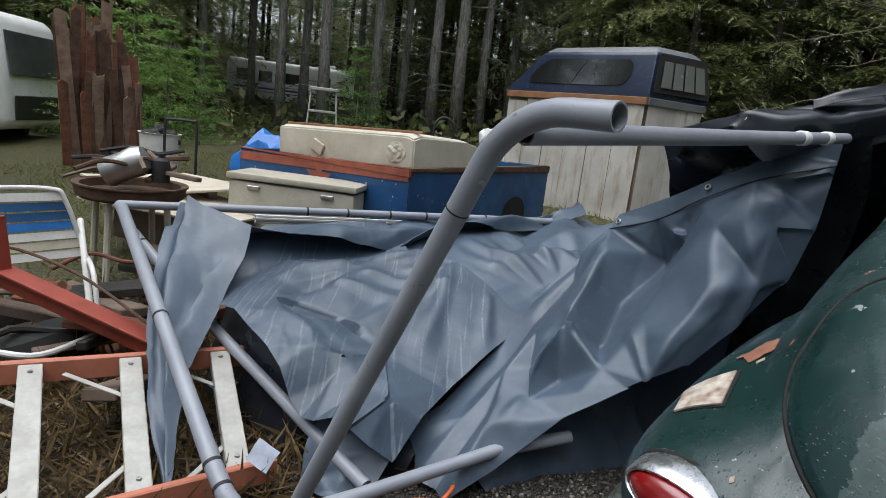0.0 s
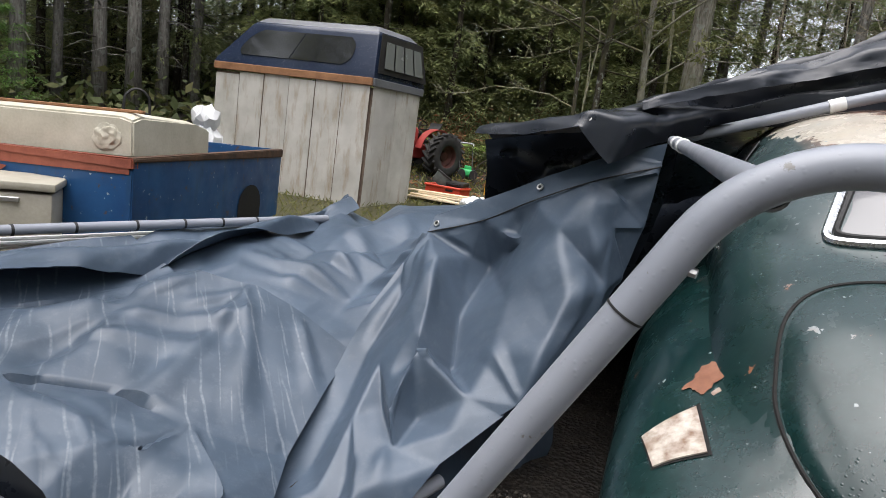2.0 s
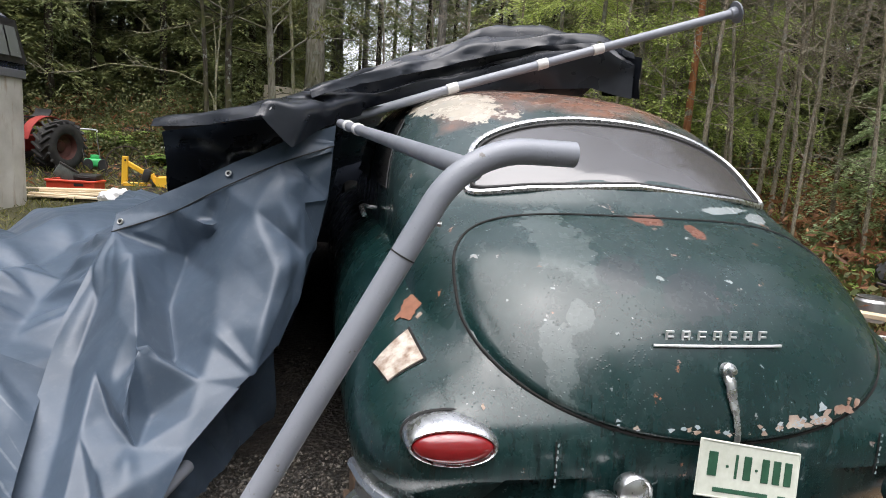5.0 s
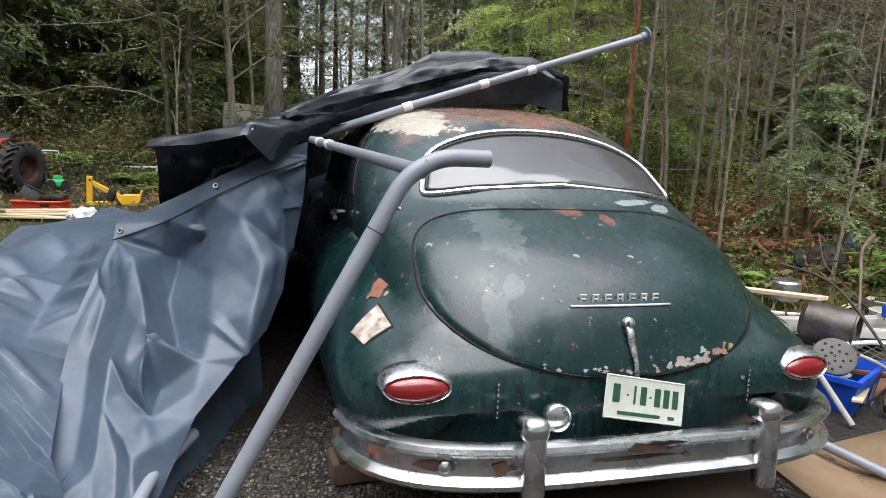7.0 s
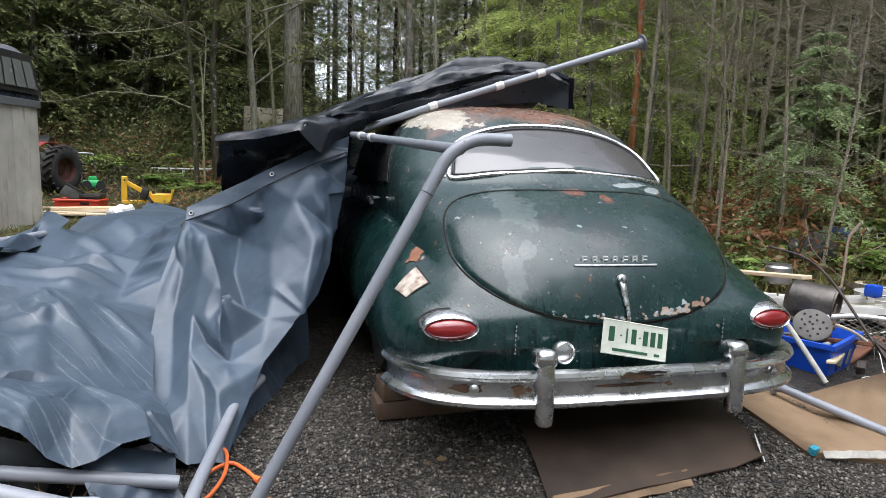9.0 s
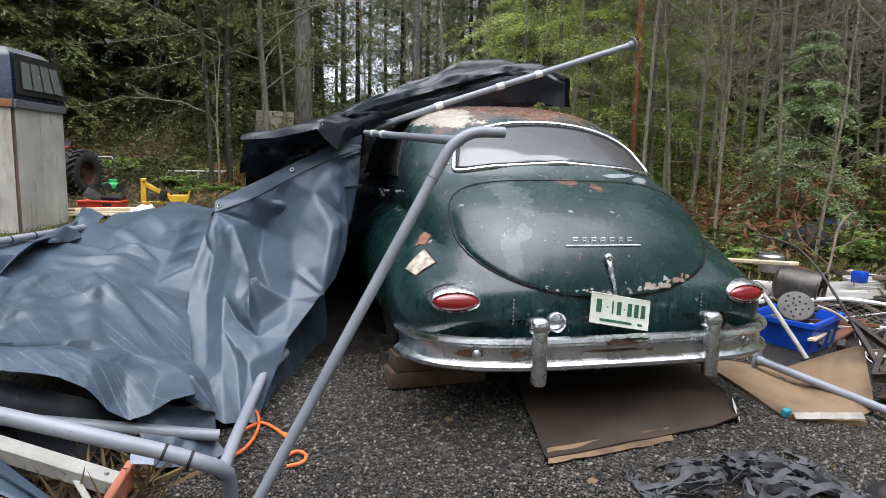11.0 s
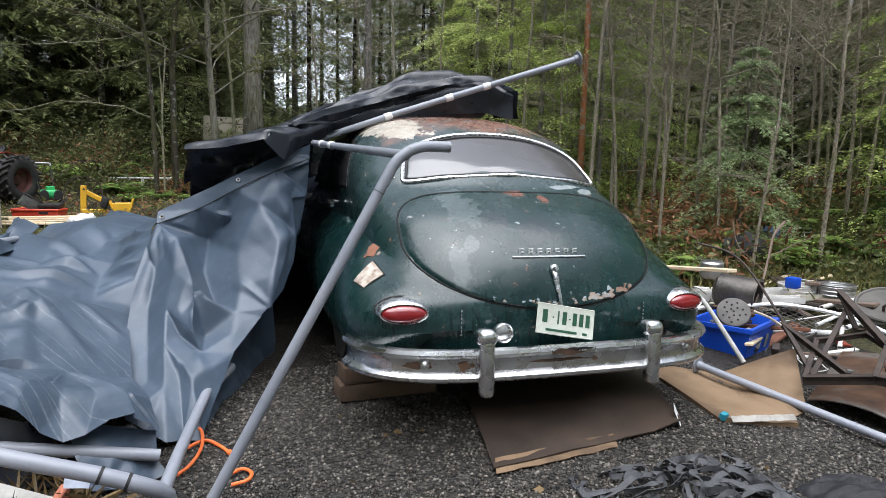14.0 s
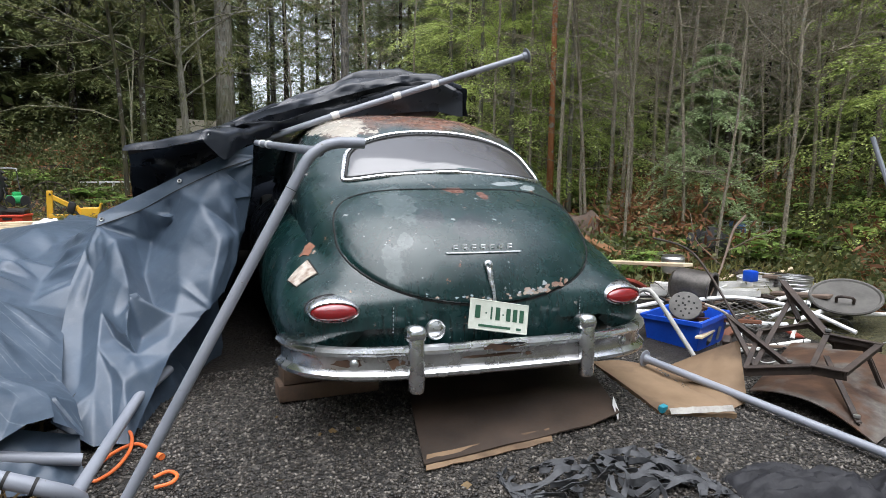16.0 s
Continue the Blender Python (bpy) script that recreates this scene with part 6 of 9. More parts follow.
# standing stack of red-brown planks
planks = thing("plank_stack", "tall standing stack of weathered red-brown planks", "planks", (-9.9, 1.0, 0.1), 80)
r = random.Random(11)
PLANKWOOD = [plain("red_brown_plank", (0.05, 0.022, 0.013), (0.26, 0.105, 0.055), 7, 0.85, bump=0.6), plain("dark_brown_plank", (0.03, 0.018, 0.012), (0.15, 0.075, 0.045), 7, 0.85, bump=0.6), plain("bleached_plank", (0.10, 0.065, 0.045), (0.30, 0.20, 0.145), 7, 0.85, bump=0.6)]
for k in range(44):
    row = k % 4
    x = -0.46 + 0.92 * ((k * 0.618034) % 1.0)
    h = (2.45 - 1.0 * abs(x + 0.22)) * r.uniform(0.72, 1.0) if row else r.uniform(0.9, 1.35)
    w = r.uniform(0.08, 0.16)
    bm = bmesh.new()
    g = [[(w * (v - 0.5) * (1 - 0.15 * u * r.random()), 0.012 * math.sin(u * 3 + k), h * u * (1 + 0.03 * r.uniform(-1, 1) * (u == 1))) for v in (0, 0.33, 0.66, 1)] for u in (0, 0.25, 0.5, 0.75, 1)]
    sheet(bm, g, 0.035)
    ob = part("plank", bm, PLANKWOOD[(k * 7) % 3], planks, sharp=30)
    ob.matrix_basis = pose(x, (row - 1.5) * 0.08 + r.uniform(-0.02, 0.02), 0, 8 - 4 * row, -5 * x - 3 + r.uniform(-4, 4), r.uniform(-14, 14))

# motorhomes
RVWHITE = plain("dirty_white_gelcoat", (0.64, 0.64, 0.62), (0.84, 0.84, 0.82), 2, 0.4)
SCREEN = mat_glass("windscreen_glass", (0.05, 0.06, 0.06), 0.05)


def motorhome(at, rz, scale, label, L=6.0, H=2.2):
    t = thing("motorhome", label, "motorhome", at, rz)
    bm = bmesh.new()
    box(bm, (L, 2.0, H), (0, 0, 0.45 + H / 2), bevel=0.22, seg=3)
    for v in bm.verts:
        if v.co.x > 0 and v.co.z > 0.45 + H * 0.45:
            v.co.x -= 0.35 * (v.co.z - 0.45 - H * 0.45) / H
    body = part("body", bm, RVWHITE, t)
    for x in (-L * 0.38, -L * 0.22, -L * 0.02, L * 0.22):
        bm = bmesh.new()
        box(bm, (0.62, 0.03, 0.5), (x, -1.0, 0.45 + H * 0.62), bevel=0.04)
        pane = part("window", bm, TINT, body)
        bm = bmesh.new()
        box(bm, (0.70, 0.02, 0.05), (x, -1.008, 0.45 + H * 0.62 - 0.27), bevel=0.01)
        part("sill", bm, ALU, pane)
    for z, hh, mt in ((0.32, 0.09, BLUE), (0.24, 0.04, REDSTEEL), (0.02, 0.16, BLACKSTEEL)):
        bm = bmesh.new()
        box(bm, (L * 0.9, 0.02, hh), (0, -1.004, 0.45 + H * z))
        part("stripe", bm, mt, body, "dark stripe")
    bm = bmesh.new()
    box(bm, (0.03, 1.6, 0.75), (L / 2 - 0.075, 0, 0.45 + H * 0.66), (0, -9, 0), bevel=0.05)
    part("windscreen", bm, SCREEN, body, "tinted windscreen")
    bm = bmesh.new()
    box(bm, (0.03, 1.5, 0.42), (L / 2 + 0.012, 0, 0.45 + H * 0.20), bevel=0.05)
    part("grille", bm, BLACKSTEEL, body, "dark open grille")
    for x in (-L * 0.3, L * 0.25):
        bm = bmesh.new()
        box(bm, (0.7, 0.5, 0.22), (x, 0, 0.45 + H + 0.08), bevel=0.05)
        part("roof_unit", bm, RVWHITE, body)
    for x in (-L * 0.3, L * 0.32):
        for y in (-0.95, 0.95):
            bm = bmesh.new()
            lathe(bm, [(0.001, -0.1), (0.36, -0.1), (0.38, 0), (0.36, 0.1), (0.001, 0.1)], (x, y, 0.38), (0, 1, 0), 18)
            part("tyre", bm, TYRE, t)
    t.scale = (scale, scale, scale)
    return t


motorhome((-14.6, -1.65, -0.1), 55, 0.92, "old white motorhome parked at the wood's edge", 6.0, 2.0)
motorhome((-23.6, 10.6, 0.85), 63, 0.80, "white motorhome parked among distant trees", 6.2, 1.9)

# ---- junk beside the fallen frame ----
lad = thing("fallen_ladder", "step ladder with orange rails and white steps, fallen among junk", "ladder")
far_a, far_b = Vector((-2.80, -1.15, 0.22)), Vector((-2.565, -0.02, 0.22))
near_a, near_b = Vector((-2.05, -1.24, 0.04)), Vector((-2.01, -0.17, 0.04))
for a, b in ((far_a, far_b), (near_a, near_b)):
    bm = bmesh.new()
    d = b - a
    m = (a + b) / 2
    box(bm, (d.length, 0.03, 0.085), (m.x, m.y, m.z), (0, 0, math.degrees(math.atan2(d.y, d.x))), 0.005)
    part("rail", bm, RAILORANGE, lad, "orange fibreglass rail")
for k in range(4):
    u = (0.06, 0.325, 0.60, 0.88)[k]
    p, q = far_a + (far_b - far_a) * u, near_a + (near_b - near_a) * u
    v = (q - p)
    m = (p + q) / 2
    ax = math.degrees(math.atan2(v.y, v.x))
    bm = bmesh.new()
    tilt = -math.degrees(math.asin(v.z / v.length))
    box(bm, (v.length, 0.075, 0.012), (m.x, m.y, m.z + 0.03), (0, tilt, ax), 0.003)
    box(bm, (v.length, 0.012, 0.05), (m.x, m.y - 0.032, m.z + 0.008), (0, tilt, ax), 0.003)
    step = part("step", bm, ALU, lad, "white ribbed aluminium step")
    for w in (0.08, 0.92):
        c = p + v * w
        bm = bmesh.new()
        lathe(bm, [(0.009, 0), (0.008, 0.005), (0.001, 0.006)], (c.x, c.y, c.z + 0.036), (0, 0, 1), 10)
        part("rivet", bm, STEEL, step)
    for w, s in ((0.03, -1), (0.97, 1)):
        if k == 0:
            continue
        a0 = p + v * (0.30 if s < 0 else 0.72)
        b0 = (p if s < 0 else q) + Vector((0, -0.22, 0))
        bm = bmesh.new()
        d = b0 - a0
        box(bm, (d.length, 0.022, 0.006), ((a0 + b0) / 2 + Vector((0, 0, 0.0))), (0, -math.degrees(math.asin(d.z / d.length)), math.degrees(math.atan2(d.y, d.x))), 0.002)
        part("brace", bm, ALU, lad)

# webbed lawn chair lying on its back
chair = thing("lawn_chair", "white tube lawn chair with blue and white webbing", "chair")
tl, tr, br, bl = Vector((-4.05, -0.92, 0.66)), Vector((-3.90, -0.50, 0.70)), Vector((-3.86, -0.40, 0.36)), Vector((-3.95, -0.86, 0.30))
bm = bmesh.new()
tube(bm, curve_points([bl, bl + (tl - bl) * 0.8, tl + (tr - tl) * 0.12, tl + (tr - tl) * 0.88, br + (tr - br) * 0.8, br], 6), 0.0125, 10)
part("back_frame", bm, WHITE, chair)
for k in range(7):
    h = 0.04 + 0.85 * k / 6
    a, b = bl + (tl - bl) * h, br + (tr - br) * h
    bm = bmesh.new()
    up = (tl - bl).normalized() * 0.021
    sheet(bm, [[a + (b - a) * j / 6 + up * s + Vector((0.01 * math.sin(j / 6 * math.pi), -0.012 * math.sin(j / 6 * math.pi), 0)) for j in range(7)] for s in (-1, 0, 1)], 0.003)
    part("web_strap", bm, [WHITE, PLYWOOD, WHITE, BLUETARP, BLUE, BLUE, WHITE][k], chair)
bm = bmesh.new()
tube(bm, curve_points([br, Vector((-3.55, -0.42, 0.33)), Vector((-3.42, -0.42, 0.05))], 5), 0.0125, 10)
part("leg_frame", bm, WHITE, chair)
bm = bmesh.new()
tube(bm, curve_points([Vector((-3.98, -0.40, 0.52)), Vector((-3.80, -0.42, 0.42)), Vector((-3.47, -0.44, 0.08))], 5), 0.016, 10)
part("arm_rest", bm, WHITE, chair)
bm = bmesh.new()
tube(bm, curve_points([bl, Vector((-3.7, -0.95, 0.2)), Vector((-3.5, -1.0, -0.02))], 5), 0.0125, 10)
part("leg_frame", bm, WHITE, chair)

# round fire pit used as a table, loaded with junk
pit = thing("fire_pit", "rusty round fire pit on pale legs, loaded with junk", "fire pit", (-4.62, 0.01, -0.02))
bm = bmesh.new()
lathe(bm, [(0.001, 0.56), (0.30, 0.56), (0.325, 0.58), (0.335, 0.64), (0.345, 0.645), (0.345, 0.655), (0.30, 0.65), (0.29, 0.60), (0.001, 0.60)], sides=32)
part("bowl", bm, RUST, pit)
for k in range(4):
    a = math.pi / 4 + k * math.pi / 2
    bm = bmesh.new()
    tube(bm, [(0.24 * math.cos(a), 0.24 * math.sin(a), 0.57), (0.27 * math.cos(a), 0.27 * math.sin(a), 0.0)], 0.022, 8)
    part("leg", bm, CREAM, pit)
jug = thing("grey_can", "dented grey metal can lying on the fire pit", "can", (-4.60, -0.03, 0.66), 40)
bm = bmesh.new()
lathe(bm, [(0.001, -0.14), (0.085, -0.14), (0.095, -0.12), (0.09, 0.0), (0.1, 0.08), (0.08, 0.13), (0.03, 0.15), (0.001, 0.15)], (0, 0, 0.09), (0.8, 0.3, 0.45), 18)
part("can", bm, STEEL, jug)
bottle = thing("black_bottle", "black plastic oil bottle on the fire pit", "bottle", (-4.52, 0.16, 0.66))
bm = bmesh.new()
lathe(bm, [(0.001, 0), (0.055, 0), (0.058, 0.10), (0.05, 0.14), (0.02, 0.16), (0.02, 0.185), (0.001, 0.185)], sides=16)
part("bottle", bm, BLACK, bottle)
r = random.Random(4)
for k in range(9):
    t = thing("scrap_piece", "piece of rusty scrap metal and wood on the fire pit", "scrap", (-4.66 + r.uniform(-0.22, 0.22), 0.05 + r.uniform(-0.2, 0.2), 0.68 + 0.015 * k), r.uniform(0, 180), "scrap on the fire pit", rx=r.uniform(-15, 15), ry=r.uniform(-12, 12))
    bm = bmesh.new()
    if k % 2:
        box(bm, (r.uniform(0.3, 0.65), r.uniform(0.03, 0.07), 0.03), bevel=0.005)
    else:
        tube(bm, curve_points([(-0.25, 0, 0), (-0.05, 0.05, 0.04), (0.15, -0.03, 0.02), (0.3, 0.05, 0.05)], 4), 0.014, 6)
    part("piece", bm, [GREYWOOD, RUST, BLACK][k % 3], t)

# red steel bar, wheel, rod and other scrap
bar = thing("red_steel_bar", "red painted steel angle bar lying over scrap", "bar")
bm = bmesh.new()
a, b = Vector((-3.62, -0.86, 0.42)), Vector((-2.84, -0.33, 0.235))
d = b - a
rot = (0, -math.degrees(math.asin(d.z / d.length)), math.degrees(math.atan2(d.y, d.x)))
box(bm, (d.length, 0.10, 0.012), (a + b) / 2, rot, 0.002)
box(bm, (d.length, 0.012, 0.09), (a + b) / 2 - Vector((0, 0, 0.045)), rot, 0.002)
part("angle", bm, REDSTEEL, bar)
bm = bmesh.new()
box(bm, (0.06, 0.06, 0.26), (-3.53, -0.80, 0.50), (0, -8, 30), 0.004)
part("upright", bm, REDSTEEL, bar)
wheel = thing("car_tyre", "old tyre lying under the red bar", "tyre", (-3.62, -0.70, -0.02), rx=12)
bm = bmesh.new()
lathe(bm, [(0.19, -0.02), (0.26, -0.01), (0.33, 0.02), (0.35, 0.08), (0.33, 0.14), (0.26, 0.17), (0.19, 0.16), (0.18, 0.07), (0.19, -0.02)], sides=30)
part("tyre", bm, TYRE, wheel)
bm = bmesh.new()
lathe(bm, [(0.19, 0.05), (0.12, 0.04), (0.05, 0.08), (0.001, 0.08)], sides=20)
part("rim", bm, RUST, wheel)
rod = thing("bent_rod", "long thin rusty bent rod over scrap", "rod")
bm = bmesh.new()
tube(bm, curve_points([(-3.75, -0.85, 0.44), (-3.6, -0.72, 0.46), (-3.3, -0.52, 0.40), (-2.9, -0.36, 0.30), (-2.75, -0.3, 0.26)], 5), 0.007, 6)
part("rod", bm, RUST, rod)
tb = thing("white_tube", "bent white steel tube on the grass", "tube")
bm = bmesh.new()
tube(bm, curve_points([(-3.30, -0.95, 0.12), (-3.2, -0.86, 0.13), (-3.12, -0.7, 0.12), (-3.3, -0.45, 0.12)], 5), 0.014, 8)
part("tube", bm, WHITE, tb)
r = random.Random(21)
for k in range(40):
    x, y = r.uniform(-4.3, -2.75), r.uniform(-0.7, 0.9)
    t = thing("scrap_wood", "weathered scrap wood piece lying in the junk heap", "scrap", (x, y, ground_z(x, y) + 0.04 + 0.006 * k), r.uniform(0, 180), "scrap heap", rx=r.uniform(-10, 10), ry=r.uniform(-16, 16))
    bm = bmesh.new()
    if k % 4 == 3:
        tube(bm, curve_points([(-0.3, 0, 0), (-0.1, 0.06, 0.05), (0.1, -0.05, 0.02), (0.32, 0.02, 0.06)], 4), r.uniform(0.01, 0.03), 7)
    else:
        box(bm, (r.uniform(0.3, 0.9), r.uniform(0.05, 0.16), r.uniform(0.02, 0.06)), bevel=0.006)
    part("piece", bm, [GREYWOOD, RUST, BLACKSTEEL, GREYWOOD, REDWOOD][k % 5], t)
for k, (x, y, z) in enumerate([(-2.43, 0.02, 0.20), (-1.95, -0.25, 0.14), (-2.55, -0.15, 0.12)]):
    t = thing("paper_tag", "crumpled pale bluish plastic film by the frame", "paper", (x, y, z), 30 * k, "paper tags", rx=60, ry=20 * k)
    bm = bmesh.new()
    sheet(bm, [[(0.028 * (i - 1.5), 0.026 * (j - 1.5), 0.015 * noise.noise((i * 1.1 + k, j * 1.3, 0))) for i in range(4)] for j in range(4)], 0.001)
    part("paper", bm, TAGBLUE, t)

# ---- across the yard: tractor and implements ----
TRED = plain("faded_tractor_red", (0.20, 0.018, 0.016), (0.32, 0.045, 0.035), 5, 0.5)
CRATERED = plain("red_plastic", (0.55, 0.045, 0.02), (0.68, 0.08, 0.04), 5, 0.4)
YELLOW = plain("yellow_paint", (0.62, 0.33, 0.015), (0.75, 0.45, 0.03), 5, 0.45)
GREEN = plain("bright_green_plastic", (0.03, 0.36, 0.10), (0.06, 0.48, 0.16), 6, 0.4)
IRONDARK = plain("dark_rusty_iron", (0.012, 0.009, 0.007), (0.05, 0.03, 0.02), 8, 0.7)
DISHRED = plain("dark_rusted_red", (0.035, 0.010, 0.007), (0.10, 0.028, 0.018), 7, 0.7)
PALEWOOD = plain("fresh_lumber", (0.55, 0.43, 0.27), (0.72, 0.60, 0.42), 5, 0.7)
trac = thing("tractor", "old faded red farm tractor parked by the wood", "tractor", (-5.51, 9.0, ground_z(-4.95, 9.2) - 0.03), 248)
trac.scale = (0.72, 0.72, 0.72)
bm = bmesh.new()
box(bm, (1.0, 0.46, 0.50), (0.42, 0, 0.92), bevel=0.14, seg=3)
part("hood", bm, TRED, trac)
bm = bmesh.new()
box(bm, (1.7, 0.35, 0.35), (0.05, 0, 0.58), bevel=0.04)
part("frame", bm, TRED, trac)
bm = bmesh.new()
box(bm, (0.10, 0.42, 0.55), (0.94, 0, 0.85), bevel=0.04)
part("grille", bm, BLACKSTEEL, trac)
bm = bmesh.new()
sheet(bm, [[(-0.62 - 0.2 * math.cos(a), w, 1.10 + 0.22 * (1 - math.sin(a))) for w in (-0.2, 0, 0.2)] for a in np.linspace(0.1, 1.57, 6)] + [[(-0.40, w, 1.10) for w in (-0.2, 0, 0.2)]], 0.03)
part("seat", bm, BLACK, trac)
bm = bmesh.new()
tube(bm, [(-0.12, 0, 0.95), (-0.25, 0, 1.28)], 0.025, 8)
lathe(bm, [(0.17, -0.012), (0.19, 0), (0.17, 0.012), (0.155, 0), (0.17, -0.012)], (-0.25, 0, 1.28), (-0.5, 0, 1), 20)
part("steering_wheel", bm, BLACK, trac)
for y in (-0.62, 0.62):
    out = math.copysign(1, y)
    bm = bmesh.new()
    lathe(bm, [(0.27, 0.16), (0.33, 0.19), (0.44, 0.19), (0.50, 0.15), (0.51, 0), (0.50, -0.15), (0.44, -0.19), (0.33, -0.19), (0.27, -0.16)], (-0.55, y, 0.54), (0, 1, 0), 32)
    wh = part("rear_tyre", bm, TYRE, trac)
    for k in range(40):
        # bars in two rows, laid like a herringbone
        a = 2 * math.pi * (k + 0.5 * (k % 2)) / 40
        sd = 1 if k % 2 else -1
        lug = Matrix.Translation((-0.55, y, 0.54)) @ Matrix.Rotation(-a, 4, "Y") @ Matrix.Translation((0.52, 0.095 * sd, 0)) @ Matrix.Rotation(radians(38 * sd), 4, "X")
        bm = bmesh.new()
        box(bm, (0.07, 0.25, 0.045), bevel=0.008)
        bmesh.ops.transform(bm, matrix=lug, verts=bm.verts)
        part("tread_lug", bm, TYRE, wh)
    bm = bmesh.new()
    lathe(bm, [(0.29, 0.17), (0.27, 0.15), (0.25, 0.04), (0.13, -0.02), (0.11, 0.02), (0.05, 0.03), (0.001, 0.03)], (-0.55, y, 0.54), (0, out, 0), 24)
    part("rim", bm, DISHRED, wh)
    bm = bmesh.new()
    lathe(bm, [(0.001, 0.03), (0.08, 0.06), (0.12, 0.07), (0.2, 0.08), (0.25, 0), (0.2, -0.08), (0.12, -0.07), (0.001, -0.03)], (0.80, y * 0.75, 0.25), (0, 1, 0), 18)
    part("front_tyre", bm, TYRE, trac)
    bm = bmesh.new()
    g = [[(-0.55 + 0.60 * math.cos(a), y - out * w, 0.54 + 0.60 * math.sin(a)) for w in (0.20, 0.42)] for a in np.linspace(0.2, 2.4, 11)]
    sheet(bm, g, 0.015)
    part("fender", bm, TRED, trac)

crate = thing("red_crate", "red plastic crate holding tools", "crate", (-4.24, 7.75, ground_z(-4.22, 7.75) - 0.01), -6)
crate.scale = (0.76, 0.76, 0.9)
bm = bmesh.new()
for sx, sy, px, py in ((0.78, 0.02, 0, -0.2), (0.78, 0.02, 0, 0.2), (0.02, 0.4, -0.38, 0), (0.02, 0.4, 0.38, 0)):
    box(bm, (sx, sy, 0.19), (px, py, 0.095), bevel=0.006)
box(bm, (0.76, 0.4, 0.02), (0, 0, 0.01))
part("shell", bm, CRATERED, crate)
bm = bmesh.new()
for y in (-0.215, 0.215):
    box(bm, (0.82, 0.035, 0.035), (0, y, 0.178), bevel=0.008)
for x in (-0.395, 0.395):
    box(bm, (0.035, 0.40, 0.035), (x, 0, 0.178), bevel=0.008)
part("rim", bm, CRATERED, crate)
bm = bmesh.new()
box(bm, (0.16, 0.012, 0.035), (0.14, -0.215, 0.13), bevel=0.01)
part("hand_slot", bm, BLACK, crate)
CASEGREY = plain("grey_green_plastic", (0.045, 0.055, 0.05), (0.11, 0.12, 0.11), 9, 0.5)
tools_ = thing("tool_case", "dark grey plastic tool case lying in the red crate", "case", (-4.10, 7.78, ground_z(-4.22, 7.75) + 0.165), -4, rx=4)
tools_.scale = (0.8, 0.8, 0.8)
bm = bmesh.new()
box(bm, (0.36, 0.28, 0.09), (0, 0, 0.045), bevel=0.02, seg=2)
part("case", bm, BLACKSTEEL, tools_)
bm = bmesh.new()
tube(bm, curve_points([(-0.08, -0.14, 0.06), (-0.07, -0.18, 0.06), (0.07, -0.18, 0.06), (0.08, -0.14, 0.06)], 3), 0.01, 6)
part("handle", bm, BLACK, tools_)
batt = thing("battery_box", "grey green plastic box tipped over in the red crate", "box", (-4.41, 7.74, ground_z(-4.22, 7.75) + 0.165), 22, ry=32)
batt.scale = (0.85, 0.85, 0.85)
bm = bmesh.new()
box(bm, (0.28, 0.22, 0.19), (0, 0, 0.10), bevel=0.015, seg=2)
part("shell", bm, CASEGREY, batt)
bm = bmesh.new()
box(bm, (0.30, 0.24, 0.03), (0, 0, 0.205), bevel=0.01, seg=2)
part("lid", bm, BLACKSTEEL, batt)
yel = thing("yellow_implement", "yellow painted steel implement with an upright post", "implement", (-3.58, 8.42, ground_z(-3.5, 8.4) - 0.02), 6)
yel.scale = (0.80, 0.80, 0.94)
bm = bmesh.new()
box(bm, (0.10, 0.09, 0.46), (-0.30, 0, 0.23), (0, 2, 0), 0.008)
part("post", bm, YELLOW, yel)
bm = bmesh.new()
lathe(bm, [(0.001, 0), (0.018, 0), (0.018, 0.012), (0.001, 0.014)], (-0.285, -0.045, 0.40), (0, -1, 0), 8)
part("bolt", bm, BLACKSTEEL, yel)
bm = bmesh.new()
box(bm, (0.78, 0.05, 0.08), (0.06, 0.0, 0.20), (0, 26, 0), 0.01)
part("beam", bm, YELLOW, yel)
bm = bmesh.new()
sheet(bm, [[(0.16 + 0.03 * j, -0.16, 0.20 - 0.18 * math.sin(math.pi * j / 12) ** 0.6 * (j < 7) - 0.18 * (j >= 7)) for j in range(13)], [(0.16 + 0.03 * j, 0.16, 0.22 - 0.18 * math.sin(math.pi * j / 12) ** 0.6 * (j < 7) - 0.18 * (j >= 7)) for j in range(13)]], 0.02)
box(bm, (0.03, 0.36, 0.22), (0.54, 0, 0.14), (0, 14, 0), 0.006)
box(bm, (0.30, 0.02, 0.15), (0.38, -0.17, 0.10), bevel=0.006)
box(bm, (0.30, 0.02, 0.15), (0.38, 0.17, 0.10), bevel=0.006)
part("trough", bm, YELLOW, yel)
bm = bmesh.new()
box(bm, (0.46, 0.12, 0.07), (-0.10, 0, 0.035), (0, 0, 0), 0.01)
part("base", bm, YELLOW, yel)
bm = bmesh.new()
box(bm, (0.13, 0.14, 0.20), (0.06, -0.05, 0.18), (0, 20, 0), 0.04, 2)
part("motor", bm, BLACK, yel)
spw = thing("spoked_wheel", "dark rusty iron wheel with thin spokes", "wheel", (-3.88, 8.68, ground_z(-3.88, 8.68) + 0.255), 12, rx=-8)
bm = bmesh.new()
lathe(bm, [(0.262, -0.022), (0.274, -0.022), (0.274, 0.022), (0.262, 0.022), (0.262, -0.022)], (0, 0, 0), (0, 1, 0), 40)
part("rim", bm, IRONDARK, spw)
bm = bmesh.new()
